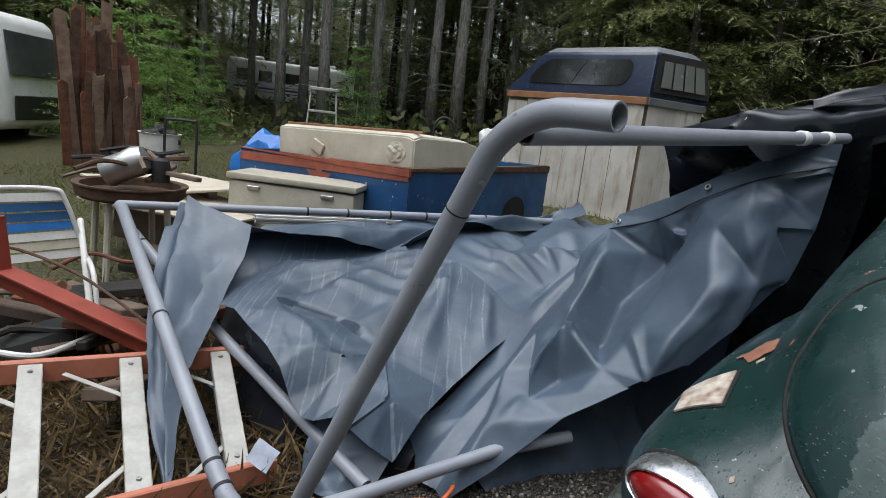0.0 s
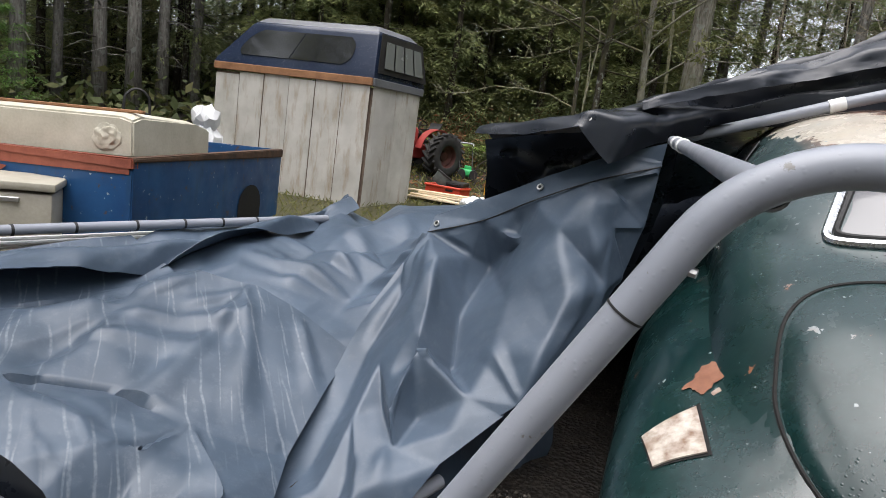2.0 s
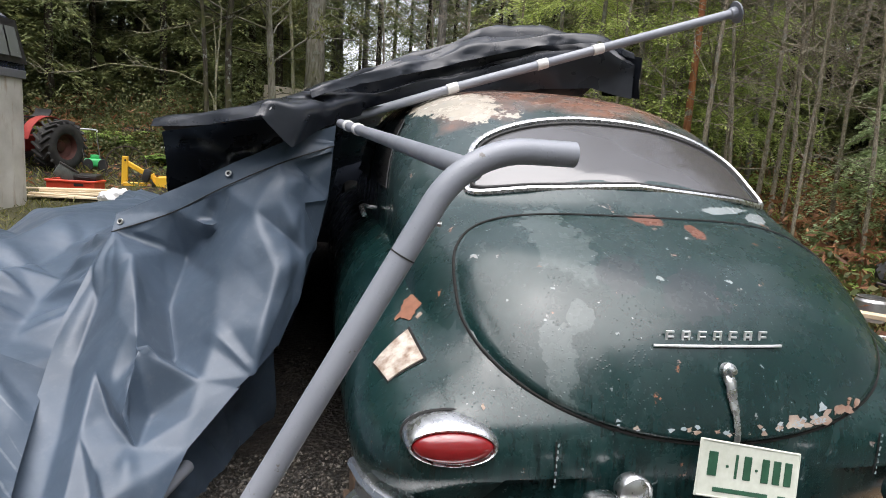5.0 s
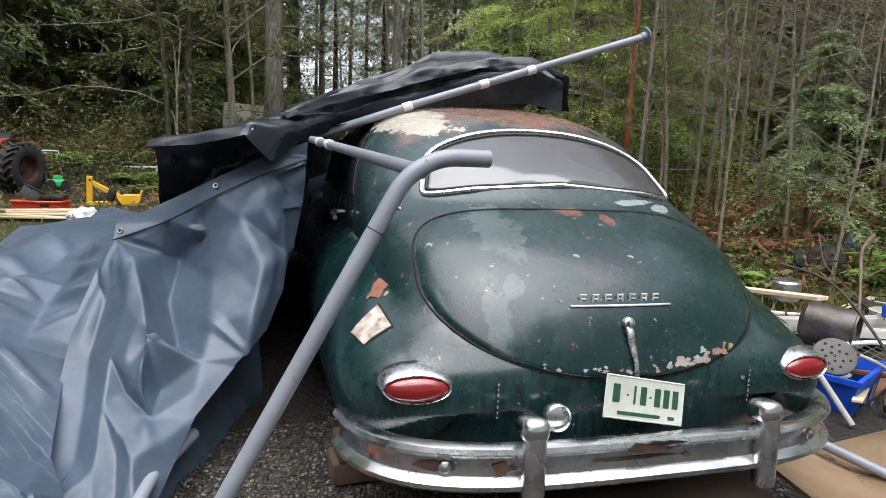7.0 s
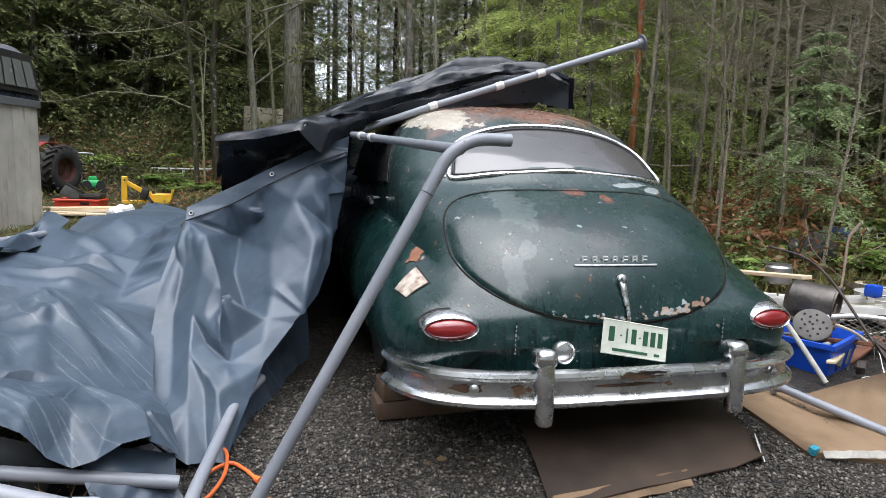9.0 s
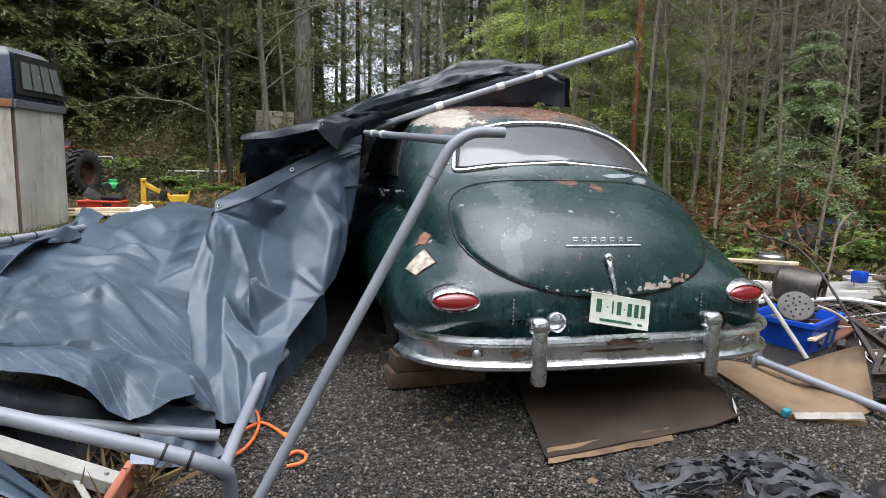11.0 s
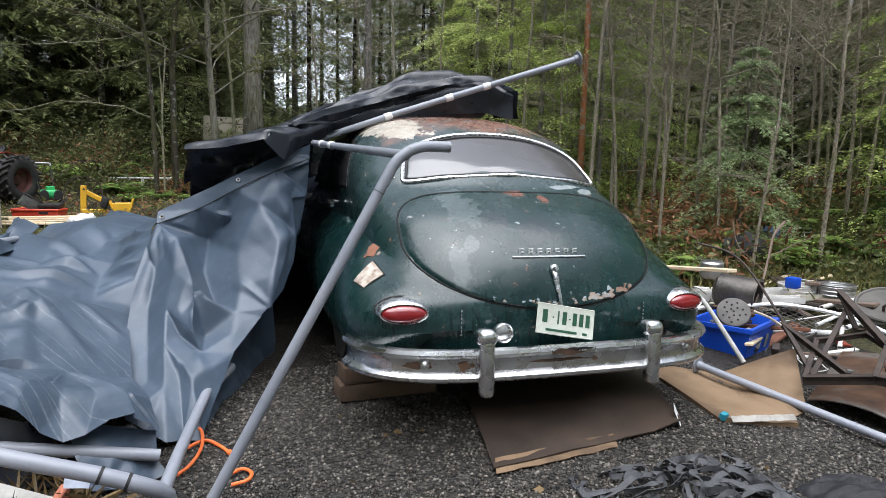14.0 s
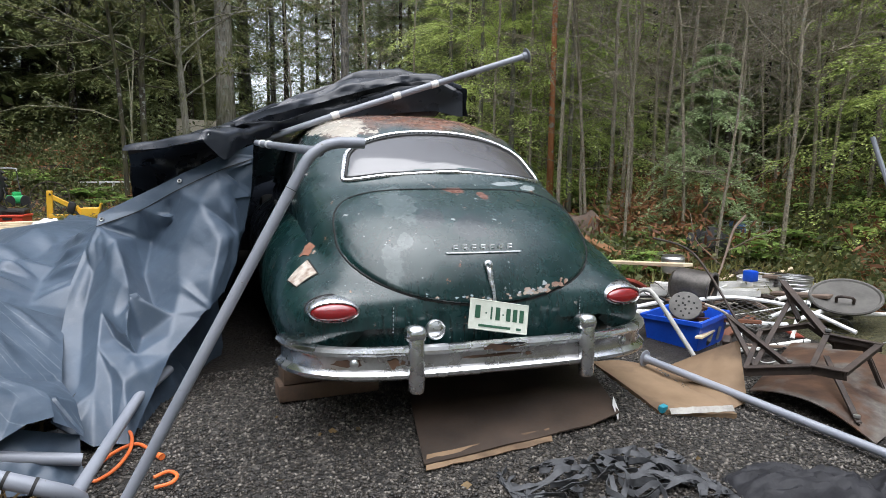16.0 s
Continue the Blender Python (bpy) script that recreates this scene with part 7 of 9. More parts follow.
lathe(bm, [(0.001, -0.04), (0.035, -0.04), (0.035, 0.04), (0.001, 0.04)], (0, 0, 0), (0, 1, 0), 12)
part("hub", bm, IRONDARK, spw)
for k in range(12):
    a = 2 * math.pi * k / 12
    bm = bmesh.new()
    tube(bm, [(0.03 * math.cos(a), 0, 0.03 * math.sin(a)), (0.265 * math.cos(a + 0.15), 0, 0.265 * math.sin(a + 0.15))], 0.006, 5)
    part("spoke", bm, IRONDARK, spw)
gr_ = thing("green_mower", "bright green plastic mower cover on the ground", "mower", (-4.52, 9.30, ground_z(-4.52, 9.3) + 0.04), 30)
gr_.scale = (0.72, 0.72, 1.0)
bm = bmesh.new()
box(bm, (0.34, 0.30, 0.13), (0, 0, 0.10), bevel=0.045, seg=3)
box(bm, (0.16, 0.14, 0.07), (0.02, 0, 0.19), bevel=0.02, seg=2)
part("cover", bm, GREEN, gr_)
bm = bmesh.new()
tube(bm, [(-0.15, 0.10, 0.12), (-0.17, 0.42, 0.42), (-0.17, 0.48, 0.56)], 0.011, 6)
tube(bm, [(0.15, 0.10, 0.12), (0.17, 0.42, 0.42), (0.17, 0.48, 0.56)], 0.011, 6)
part("handle", bm, BLACKSTEEL, gr_)
bm = bmesh.new()
tube(bm, curve_points([(-0.17, 0.48, 0.56), (-0.16, 0.50, 0.60), (0.16, 0.50, 0.60), (0.17, 0.48, 0.56)], 3), 0.014, 8)
part("grip", bm, STEEL, gr_)
for dx in (-0.18, 0.18):
    bm = bmesh.new()
    lathe(bm, [(0.001, -0.025), (0.09, -0.025), (0.10, 0), (0.09, 0.025), (0.001, 0.025)], (dx * 0.8, -0.15, 0.07), (0, 1, 0), 14)
    part("wheel", bm, BLACK, gr_)
r = random.Random(8)
for k in range(9):
    x, y = -4.0 + r.uniform(-0.25, 0.25), 7.12 + r.uniform(-0.2, 0.22)
    t = thing("lumber_plank", "fresh pale lumber plank lying in a pile", "plank", (x, y, ground_z(x, y) + 0.015 + 0.012 * k), r.uniform(-8, 10), "lumber pile", ry=r.uniform(-2, 2))
    bm = bmesh.new()
    box(bm, (r.uniform(0.8, 1.3), 0.09, 0.022), bevel=0.003)
    part("plank", bm, PALEWOOD if k > 2 else GREYWOOD, t)
lump = thing("white_bag", "crumpled white plastic bag lying by the lumber", "bag", (-3.46, 6.75, ground_z(-3.46, 6.75)), 20)
bm = bmesh.new()
bmesh.ops.create_icosphere(bm, subdivisions=4, radius=1)
for v in bm.verts:
    q = v.co.copy()
    v.co = Vector((q.x * 0.17, q.y * 0.14, max(q.z, -0.5) * 0.12 + 0.06)) * (1 + 0.25 * noise.noise(q * 1.7) + 0.16 * abs(noise.noise(q * 4)) + 0.06 * abs(noise.noise(q * 9)))
part("bag", bm, WHITEPLASTIC, lump, sharp=25)
# a ladder lying on its edge in the brush
lad = thing("white_ladder", "white painted ladder lying on its edge in the brush", "ladder", (-3.25, 11.05, ground_z(-3.25, 11.05) - 0.13), -3)
for z in (0.0, 0.30):
    bm = bmesh.new()
    box(bm, (1.42, 0.06, 0.030), (0, 0, z + 0.02), (0, -0.8, 0), 0.008, 2)
    part("rail", bm, WHITE, lad)
for k in range(6):
    bm = bmesh.new()
    box(bm, (0.05, 0.028, 0.29), (-0.58 + 0.235 * k, 0, 0.165), (0, 0, 0), 0.008)
    part("rung", bm, WHITE, lad)
tub = thing("rusty_tub", "rusty brown sheet steel tub tipped up in the brush", "tub", (-4.46, 11.5, ground_z(-4.46, 11.5) - 0.04), 10, rx=-12)
bm = bmesh.new()
box(bm, (0.56, 0.02, 0.40), (0, 0, 0.20), bevel=0.004)
for x in (-0.27, 0.27):
    box(bm, (0.02, 0.26, 0.40), (x, 0.13, 0.20), bevel=0.004)
box(bm, (0.60, 0.30, 0.02), (0, 0.13, 0.40), bevel=0.006)
part("shell", bm, IRONDARK, tub)
panel_g = thing("grey_sheet", "grey wooden sheet leaning between trees", "sheet", (-1.8, 13.5, 1.5), 4)
bm = bmesh.new()
box(bm, (1.15, 0.04, 0.9), (0, 0, 0.45), (0, 2, 0), 0.01)
part("sheet", bm, PLYWOOD, panel_g)
bm = bmesh.new()
box(bm, (0.2, 0.06, 0.95), (0.66, 0, 0.47), (0, 0, 0), 0.01)
part("edge_board", bm, RUSTBOARD, panel_g)

# ---- the heap beside the car ----
def mat_cardboard():
    n = Nodes("wet_cardboard")
    col = n.ramp(n.noise(3, 5), [(0.3, (0.14, 0.090, 0.050)), (0.7, (0.25, 0.172, 0.105))])
    wet = n.ramp(n.noise(2.0, 5), [(0.5, 0.0), (0.62, 0.75)])
    n.set(n.mix(wet, col, (0.07, 0.045, 0.028)), 0.75, 0, 0.3)
    n.bump(n.noise(8, 4), 0.3, 0.01).bump(n.noise(60, 2, stretch=(1, 12, 1)), 0.1, 0.002)
    return n.mat


CARD = mat_cardboard()
# sodden cardboard, darkened further for the shade under the car
CARDSHADE = plain("sodden_shaded_cardboard", (0.011, 0.0075, 0.005), (0.06, 0.039, 0.026), 3, 0.7, bump=0.4)
TORNPAPER = plain("soiled_torn_paper", (0.20, 0.19, 0.17), (0.46, 0.44, 0.40), 9, 0.85, bump=0.3)
BINBLUE = plain("blue_plastic", (0.006, 0.05, 0.42), (0.012, 0.09, 0.58), 6, 0.35, bump=0.05)
STRAPGREY = plain("dark_webbing", (0.026, 0.027, 0.030), (0.085, 0.088, 0.093), 14, 0.7, bump=0.3)
CLOTH = plain("black_nylon", (0.004, 0.004, 0.006), (0.013, 0.013, 0.017), 5, 0.7, bump=0.5, dist=0.01)
def mat_rustsheet():
    n = Nodes("rusty_flaking_sheet")
    rust = n.ramp(n.noise(9, 6), [(0.3, (0.030, 0.014, 0.008)), (0.7, (0.095, 0.048, 0.026))])
    grey = n.ramp(n.noise(22, 4), [(0.3, (0.055, 0.048, 0.042)), (0.7, (0.13, 0.115, 0.10))])
    n.set(n.mix(n.ramp(n.noise(2.6, 6), [(0.47, 0.0), (0.56, 1.0)]), rust, grey), 0.62, 0, 0.4)
    n.bump(n.noise(14, 5), 0.35, 0.006)
    return n.mat


RUSTSHEET = mat_rustsheet()
DARKIRON = plain("dark_rusty_iron", (0.014, 0.010, 0.008), (0.055, 0.036, 0.026), 10, 0.65, bump=0.5)
DULLMETAL = plain("dull_grey_metal", (0.05, 0.047, 0.043), (0.13, 0.122, 0.11), 5, 0.6, 0.2)
POT = plain("sooty_metal", (0.03, 0.028, 0.026), (0.16, 0.145, 0.13), 4, 0.4, 0.6)

mat_ = thing("cardboard_mat", "sodden brown cardboard sheet lying under the car's rear", "cardboard")
bm = bmesh.new()
g = []
for i in range(13):
    row = []
    for j in range(13):
        u, v = i / 12, j / 12
        p = Vector((-0.43, -0.28, 0)) * (1 - u) * (1 - v) + Vector((0.60, -0.14, 0)) * u * (1 - v) + Vector((-0.27, 0.60, 0)) * (1 - u) * v + Vector((0.86, 0.62, 0)) * u * v
        p.z = ground_z(p.x, p.y) + 0.022 + 0.014 * noise.noise((p.x * 4, p.y * 4, 2)) + 0.03 * max(0, u - 0.85) / 0.15 * (1 - v)
        row.append(p)
    g.append(row)
sheet(bm, g, 0.006)
part("sheet", bm, CARDSHADE, mat_)
# front strip uses the paler card, so its light is in the colour
bm = bmesh.new()
sheet(bm, [[Vector((-0.43 + 0.62 * u + 0.03 * v, -0.292 + 0.075 * u - 0.012 + 0.09 * v, ground_z(-0.43 + 0.62 * u, -0.29) + 0.012 + 0.022 * v + 0.006 * noise.noise((u * 7, v * 3, 4)))) for v in (0, 0.25, 0.5, 0.75, 1.0)] for u in np.linspace(0, 1, 16)], 0.004)
part("front_flap", bm, CARD, mat_, "folded brown front flap")
bm = bmesh.new()
sheet(bm, [[Vector((0.585 + 0.07 * u, -0.15 + 0.10 * u + 0.05 * v, ground_z(0.6, -0.1) + 0.018 + 0.055 * v + 0.008 * noise.noise((u * 5, v * 4, 9)))) for v in (0, 0.5, 1.0)] for u in np.linspace(0, 1, 6)], 0.003)
part("torn_corner", bm, WHITEPLASTIC, mat_, "torn pale corner")

cbox = thing("flattened_box", "flattened brown cardboard box, wet along one edge", "cardboard box")
bm = bmesh.new()
g = []
for i in range(11):
    row = []
    for j in range(13):
        u, v = i / 10, j / 12
        p = Vector((0.86, -0.10, 0.03)) * (1 - u) * (1 - v) + Vector((1.26, -0.20, 0.03)) * u * (1 - v) + Vector((0.92, 0.64, 0.07)) * (1 - u) * v + Vector((1.36, 0.55, 0.06)) * u * v
        p.z += 0.018 * noise.noise((p.x * 5, p.y * 5, 7)) - 0.03 * u - 0.045
        row.append(p)
    g.append(row)
sheet(bm, g, 0.03)
part("flat_side", bm, CARD, cbox)
bm = bmesh.new()
g = []
for i in range(9):
    row = []
    for j in range(9):
        u, v = i / 8, j / 8
        p = Vector((1.20, -0.16, -0.035)) * (1 - u) * (1 - v) + Vector((1.46, -0.06, -0.02)) * u * (1 - v) + Vector((1.32, 0.50, 0.01)) * (1 - u) * v + Vector((1.68, 0.24, 0.22)) * u * v
        p.z += 0.012 * math.sin(u * 3.0) * (1 - v * 0.5) - 0.012 * (1 - u * v) + 0.012 * noise.noise((p.x * 6, p.y * 6, 3))
        row.append(p)
    g.append(row)
sheet(bm, g, 0.006)
part("raised_flap", bm, CARD, cbox)
bm = bmesh.new()
box(bm, (0.045, 0.03, 0.035), (0.885, -0.098, 0.02), (10, 0, 20), 0.003)
part("tape", bm, plain("teal_tape", (0.02, 0.20, 0.28), (0.04, 0.30, 0.38), 9, 0.4), cbox, "teal printed corner")
bm = bmesh.new()
g = [[Vector((0.90 + 0.34 * u, -0.125 - 0.06 * u, 0.005 + 0.025 * v + 0.006 * noise.noise((u * 9, v, 1)))) + Vector((0, -0.02 * (1 - v), 0)) for v in (0, 0.5, 1)] for u in np.linspace(0, 1, 12)]
sheet(bm, g, 0.003)
part("torn_edge", bm, TORNPAPER, cbox, "torn white paper edge")

bb = thing("blue_bin", "blue plastic recycling bin full of scrap", "bin", (2.02, 1.10, -0.10), 28)
bm = bmesh.new()
def frust(bm, w0, d0, w1, d1, h, t=0.012):
    vs = []
    for (w, d, z) in ((w0, d0, 0), (w1, d1, h), (w1 + 0.03, d1 + 0.03, h), (w1 + 0.03, d1 + 0.03, h - 0.03), (w1 - 0.02, d1 - 0.02, h), (w0 - 0.02, d0 - 0.02, 0.02)):
        vs.append([bm.verts.new((sx * w / 2, sy * d / 2, z)) for sx, sy in ((-1, -1), (1, -1), (1, 1), (-1, 1))])
    order = [0, 1, 3, 2, 4, 5]
    for a, b in zip(order, order[1:]):
        for k in range(4):
            bm.faces.new((vs[a][k], vs[a][(k + 1) % 4], vs[b][(k + 1) % 4], vs[b][k]))
    bm.faces.new(vs[0])
    bm.faces.new(vs[5])
frust(bm, 0.46, 0.34, 0.56, 0.42, 0.29)
part("tub", bm, BINBLUE, bb)
bm = bmesh.new()
box(bm, (0.05, 0.004, 0.10), (0.10, -0.202, 0.15), (7, 12, 0), 0.001)
box(bm, (0.05, 0.004, 0.03), (0.10, -0.205, 0.07), (7, 0, 0), 0.001)
part("printed_mark", bm, STEEL, bb, "pale printed mark")
r = random.Random(17)
for k in range(10):
    t = thing("bin_scrap", "metal scrap piece sticking out of the blue bin", "scrap", (2.02 + r.uniform(-0.18, 0.18), 1.10 + r.uniform(-0.12, 0.12), 0.16 + 0.012 * k), r.uniform(0, 180), "scrap in the bin", rx=r.uniform(-25, 25), ry=r.uniform(-25, 25))
    bm = bmesh.new()
    if k % 3 == 0:
        tube(bm, curve_points([(-0.12, 0, 0), (0, 0.04, 0.02), (0.14, 0, 0.03)], 4), 0.01, 6)
    else:
        box(bm, (r.uniform(0.08, 0.2), 0.05, 0.03), bevel=0.006)
    part("piece", bm, [STEEL, RUST, BLACK, PLYWOOD][k % 4], t)
strain = thing("perforated_disc", "grey perforated metal disc leaning on the blue bin", "disc", (1.90, 0.98, 0.27), -40, rx=52)
bm = bmesh.new()
lathe(bm, [(0.001, 0.01), (0.10, 0.01), (0.112, 0.004), (0.112, -0.02), (0.1, -0.02)], sides=26)
part("disc", bm, DULLMETAL, strain)
for k in range(16):
    a, rr = k * 2.4, 0.022 * math.sqrt(k)
    bm = bmesh.new()
    lathe(bm, [(0.001, 0.0115), (0.008, 0.0115), (0.008, 0.009)], (rr * math.cos(a), rr * math.sin(a), 0), (0, 0, 1), 8)
    part("hole", bm, DARK, strain)

pot = thing("stock_pot", "large sooty metal pot lying on its side", "pot", (2.38, 1.48, 0.30), 0)
bm = bmesh.new()
lathe(bm, [(0.001, -0.16), (0.10, -0.16), (0.135, -0.13), (0.14, 0.0), (0.142, 0.15), (0.15, 0.155), (0.15, 0.165), (0.128, 0.165), (0.126, -0.10), (0.001, -0.12)], (0, 0, 0), (0.52, -0.84, -0.10), 30)
part("pot", bm, POT, pot)
bm = bmesh.new()
lathe(bm, [(0.001, 0.02), (0.126, 0.02)], (0, 0, 0), (0.52, -0.84, -0.10), 24)
part("inside", bm, DARK, pot)
leg_t = thing("chrome_tube", "bent pale metal tube leaning on the bin", "tube")
bm = bmesh.new()
tube(bm, curve_points([(1.58, 1.12, 0.35), (1.62, 1.06, 0.385), (1.66, 0.98, 0.33), (1.74, 0.68, 0.0)], 5), 0.016, 10)
part("tube", bm, ALU, leg_t)
brd = thing("white_board", "long white painted board lying on the heap", "board", (2.38, 2.12, 0.40), 96, ry=6)
bm = bmesh.new()
box(bm, (1.05, 0.11, 0.03), bevel=0.004)
part("board", bm, PALEWOOD, brd)
redp = thing("red_scrap", "faded red plastic scrap in the heap", "panel", (2.05, 2.0, 0.28), 100, rx=25)
bm = bmesh.new()
box(bm, (0.5, 0.16, 0.03), bevel=0.006)
part("panel", bm, REDSTEEL, redp)

# bent iron seat frame on a rusty sheet
frame_ = thing("bed_base", "dark rusty folding iron frame lying on the heap", "frame")
corner = dict(a=(2.07, 0.32, 0.546), l=(1.69, 0.35, 0.349), f=(1.60, 0.04, 0.14), g=(1.72, -0.08, 0.17), m=(1.50, 0.0, 0.15), r=(2.11, -0.286, 0.31), s=(1.747, -0.383, 0.224), t=(1.70, -0.238, 0.215), d=(1.963, -0.092, 0.328), e=(2.06, 0.254, 0.439), h=(1.818, 0.224, 0.28), i=(2.056, 0.109, 0.335), j=(2.026, -0.09, 0.28), p=(1.954, -0.108, 0.20), q=(1.774, -0.455, -0.015), u=(2.199, -0.142, 0.25), v=(2.247, -0.247, 0.0), c=(2.02, 0.15, 0.36))
for a, b, w in (("a", "d", 0.045), ("e", "f", 0.03), ("a", "c", 0.03), ("l", "g", 0.035), ("l", "f", 0.03), ("m", "t", 0.05), ("t", "s", 0.05), ("s", "r", 0.035), ("h", "i", 0.03), ("i", "j", 0.03), ("j", "r", 0.045), ("m", "h", 0.028), ("p", "q", 0.03), ("u", "v", 0.03), ("d", "r", 0.035), ("t", "d", 0.03)):
    p, q = Vector(corner[a]), Vector(corner[b])
    d = q - p
    bm = bmesh.new()
    rot = (0, -math.degrees(math.asin(d.z / d.length)), math.degrees(math.atan2(d.y, d.x)))
    box(bm, (d.length + 0.02, w, 0.008), (p + q) / 2, rot, 0.002)
    box(bm, (d.length + 0.02, 0.008, w), (p + q) / 2 - Vector((0, 0, w / 2)), rot, 0.002)
    part("bar", bm, DARKIRON, frame_)
for x, y, z in ((1.78, -0.44, 0.0), (1.97, -0.09, 0.34), (1.72, -0.08, 0.18)):
    bm = bmesh.new()
    lathe(bm, [(0.016, 0), (0.016, 0.012), (0.001, 0.013)], (x, y, z), (0, 0, 1), 8)
    part("bolt", bm, STEEL, frame_)
rs = thing("rusty_sheet", "large rusty brown sheet of metal lying on gravel", "sheet metal")
bm = bmesh.new()
g = []
for i in range(13):
    row = []
    for j in range(11):
        u, v = i / 12, j / 10
        p = Vector((1.58, 0.04, -0.045)) * (1 - u) * (1 - v) + Vector((1.76, -0.56, -0.09)) * u * (1 - v) + Vector((2.52, 0.62, 0.02)) * (1 - u) * v + Vector((2.75, -0.25, 0.04)) * u * v
        p.z += 0.10 * math.sin(math.pi * min(1, u * 0.9 + 0.1)) * (1 - 0.3 * v) + 0.008 * noise.noise((p.x * 4, p.y * 4, 5))
        row.append(p)
    g.append(row)
sheet(bm, g, 0.006)
part("plate", bm, RUSTSHEET, rs)
disc = thing("round_tray", "large round grey metal tray leaning on the heap", "tray", (3.60, 1.10, 0.22), -52, rx=24)
bm = bmesh.new()
lathe(bm, [(0.001, 0.004), (0.235, 0.004), (0.245, 0.016), (0.258, 0.018), (0.266, 0.008), (0.258, -0.008), (0.24, -0.006)], sides=40)
part("lid", bm, DULLMETAL, disc)
bm = bmesh.new()
tube(bm, curve_points([(-0.06, -0.10, 0.01), (-0.05, -0.10, 0.06), (0.05, -0.10, 0.06), (0.06, -0.10, 0.01)], 4), 0.012, 8)
part("handle", bm, DARKIRON, disc)
for k, (x, y, z, h, mt) in enumerate([(3.75, 1.75, 0.06, 0.22, STEEL), (3.52, 1.95, 0.05, 0.20, WHITE)]):
    t = thing("metal_pail", "pale metal pail standing in the heap", "pail", (x, y, z), 0, "pails")
    bm = bmesh.new()
    prof = [(0.001, 0), (0.15, 0)]
    for q in range(6):
        prof += [(0.152 + 0.002 * q, h * (q + 0.3) / 6), (0.158 + 0.002 * q, h * (q + 0.5) / 6), (0.152 + 0.002 * q, h * (q + 0.7) / 6)]
    lathe(bm, prof + [(0.172, h), (0.165, h + 0.004), (0.15, 0.03)], sides=26)
    part("pail", bm, mt, t)
bpl = thing("blue_tub", "small blue plastic tub in the heap", "tub", (3.28, 1.78, 0.14), 10)
bm = bmesh.new()
box(bm, (0.10, 0.10, 0.10), (0, 0, 0.16), bevel=0.015, seg=2)
part("tub", bm, BINBLUE, bpl)
ow = thing("orange_board", "orange painted boards stacked in the heap", "board", (3.05, 0.10, 0.16), 30)
for k in range(3):
    bm = bmesh.new()
    box(bm, (0.34, 0.14, 0.03), (0.01 * k, 0, 0.036 * k), (0, 0, 3 * k), 0.004)
    part("slat", bm, YELLOW if k == 1 else PALEWOOD, ow)
r = random.Random(31)
for k in range(30):
    x, y = r.uniform(2.0, 3.9), r.uniform(0.9, 2.5)
    z = ground_z(x, y) + 0.04 + 0.22 * r.random() * (1 - abs(y - 1.6) / 1.4)
    kind_ = k % 5
    if kind_ in (0, 1, 3):
        t = thing("white_pipe", "white plastic pipe lying in the heap", "pipe", (x, y, z), r.uniform(-40, 40), "white pipes in the heap", ry=r.uniform(-8, 8))
        bm = bmesh.new()
        L = r.uniform(0.4, 1.1)
        tube(bm, [(-L / 2, 0, 0), (L / 2, 0, 0)], r.uniform(0.012, 0.026), 10, hollow=0.004)
        part("pipe", bm, WHITEPLASTIC if k % 2 else WHITE, t)
    else:
        t = thing("scrap_wood", "weathered scrap wood lying in the heap", "scrap", (x, y, z), r.uniform(0, 180), "wood in the heap", rx=r.uniform(-12, 12), ry=r.uniform(-10, 10))
        bm = bmesh.new()
        box(bm, (r.uniform(0.35, 0.9), r.uniform(0.05, 0.14), 0.03), bevel=0.005)
        part("piece", bm, [GREYWOOD, DARKIRON, REDWOOD][k % 3], t)
wire = thing("wire_shelf", "white wire shelf lying in the heap", "shelf", (2.85, 1.35, 0.08), 24, rx=18)
for k in range(9):
    bm = bmesh.new()
    tube(bm, [(-0.34, -0.2 + 0.05 * k, 0), (0.34, -0.2 + 0.05 * k, 0)], 0.004 if k % 8 else 0.007, 6)
    part("wire", bm, DULLMETAL, wire)
for k in range(8):
    bm = bmesh.new()
    tube(bm, [(-0.34 + 0.097 * k, -0.2, 0.004), (-0.34 + 0.097 * k, 0.2, 0.004)], 0.004, 6)
    part("wire", bm, DULLMETAL, wire)
def tub_pipe(name, label, pts, rad, mat):
    t = thing(name, label, "pipe")
    bm = bmesh.new()
    tube(bm, curve_points(pts, 5), rad, 8)
    part("pipe", bm, mat, t)
tub_pipe("white_conduit", "bent white conduit across the heap", [(2.1, 1.3, 0.22), (2.6, 1.25, 0.24), (3.0, 1.0, 0.18), (3.1, 0.6, 0.08)], 0.016, WHITEPLASTIC)
tub_pipe("iron_rod", "thin dark bent iron rod in the heap", [(2.15, 0.75, 0.2), (2.25, 1.2, 0.5), (2.3, 1.5, 0.62), (2.15, 1.7, 0.68)], 0.009, DARKIRON)
tub_pipe("leaning_pole", "grey leaning pole at the edge of the wood", [(4.35, 0.95, 0.1), (4.3, 1.2, 0.8), (4.2, 1.45, 1.55)], 0.02, PIPE)

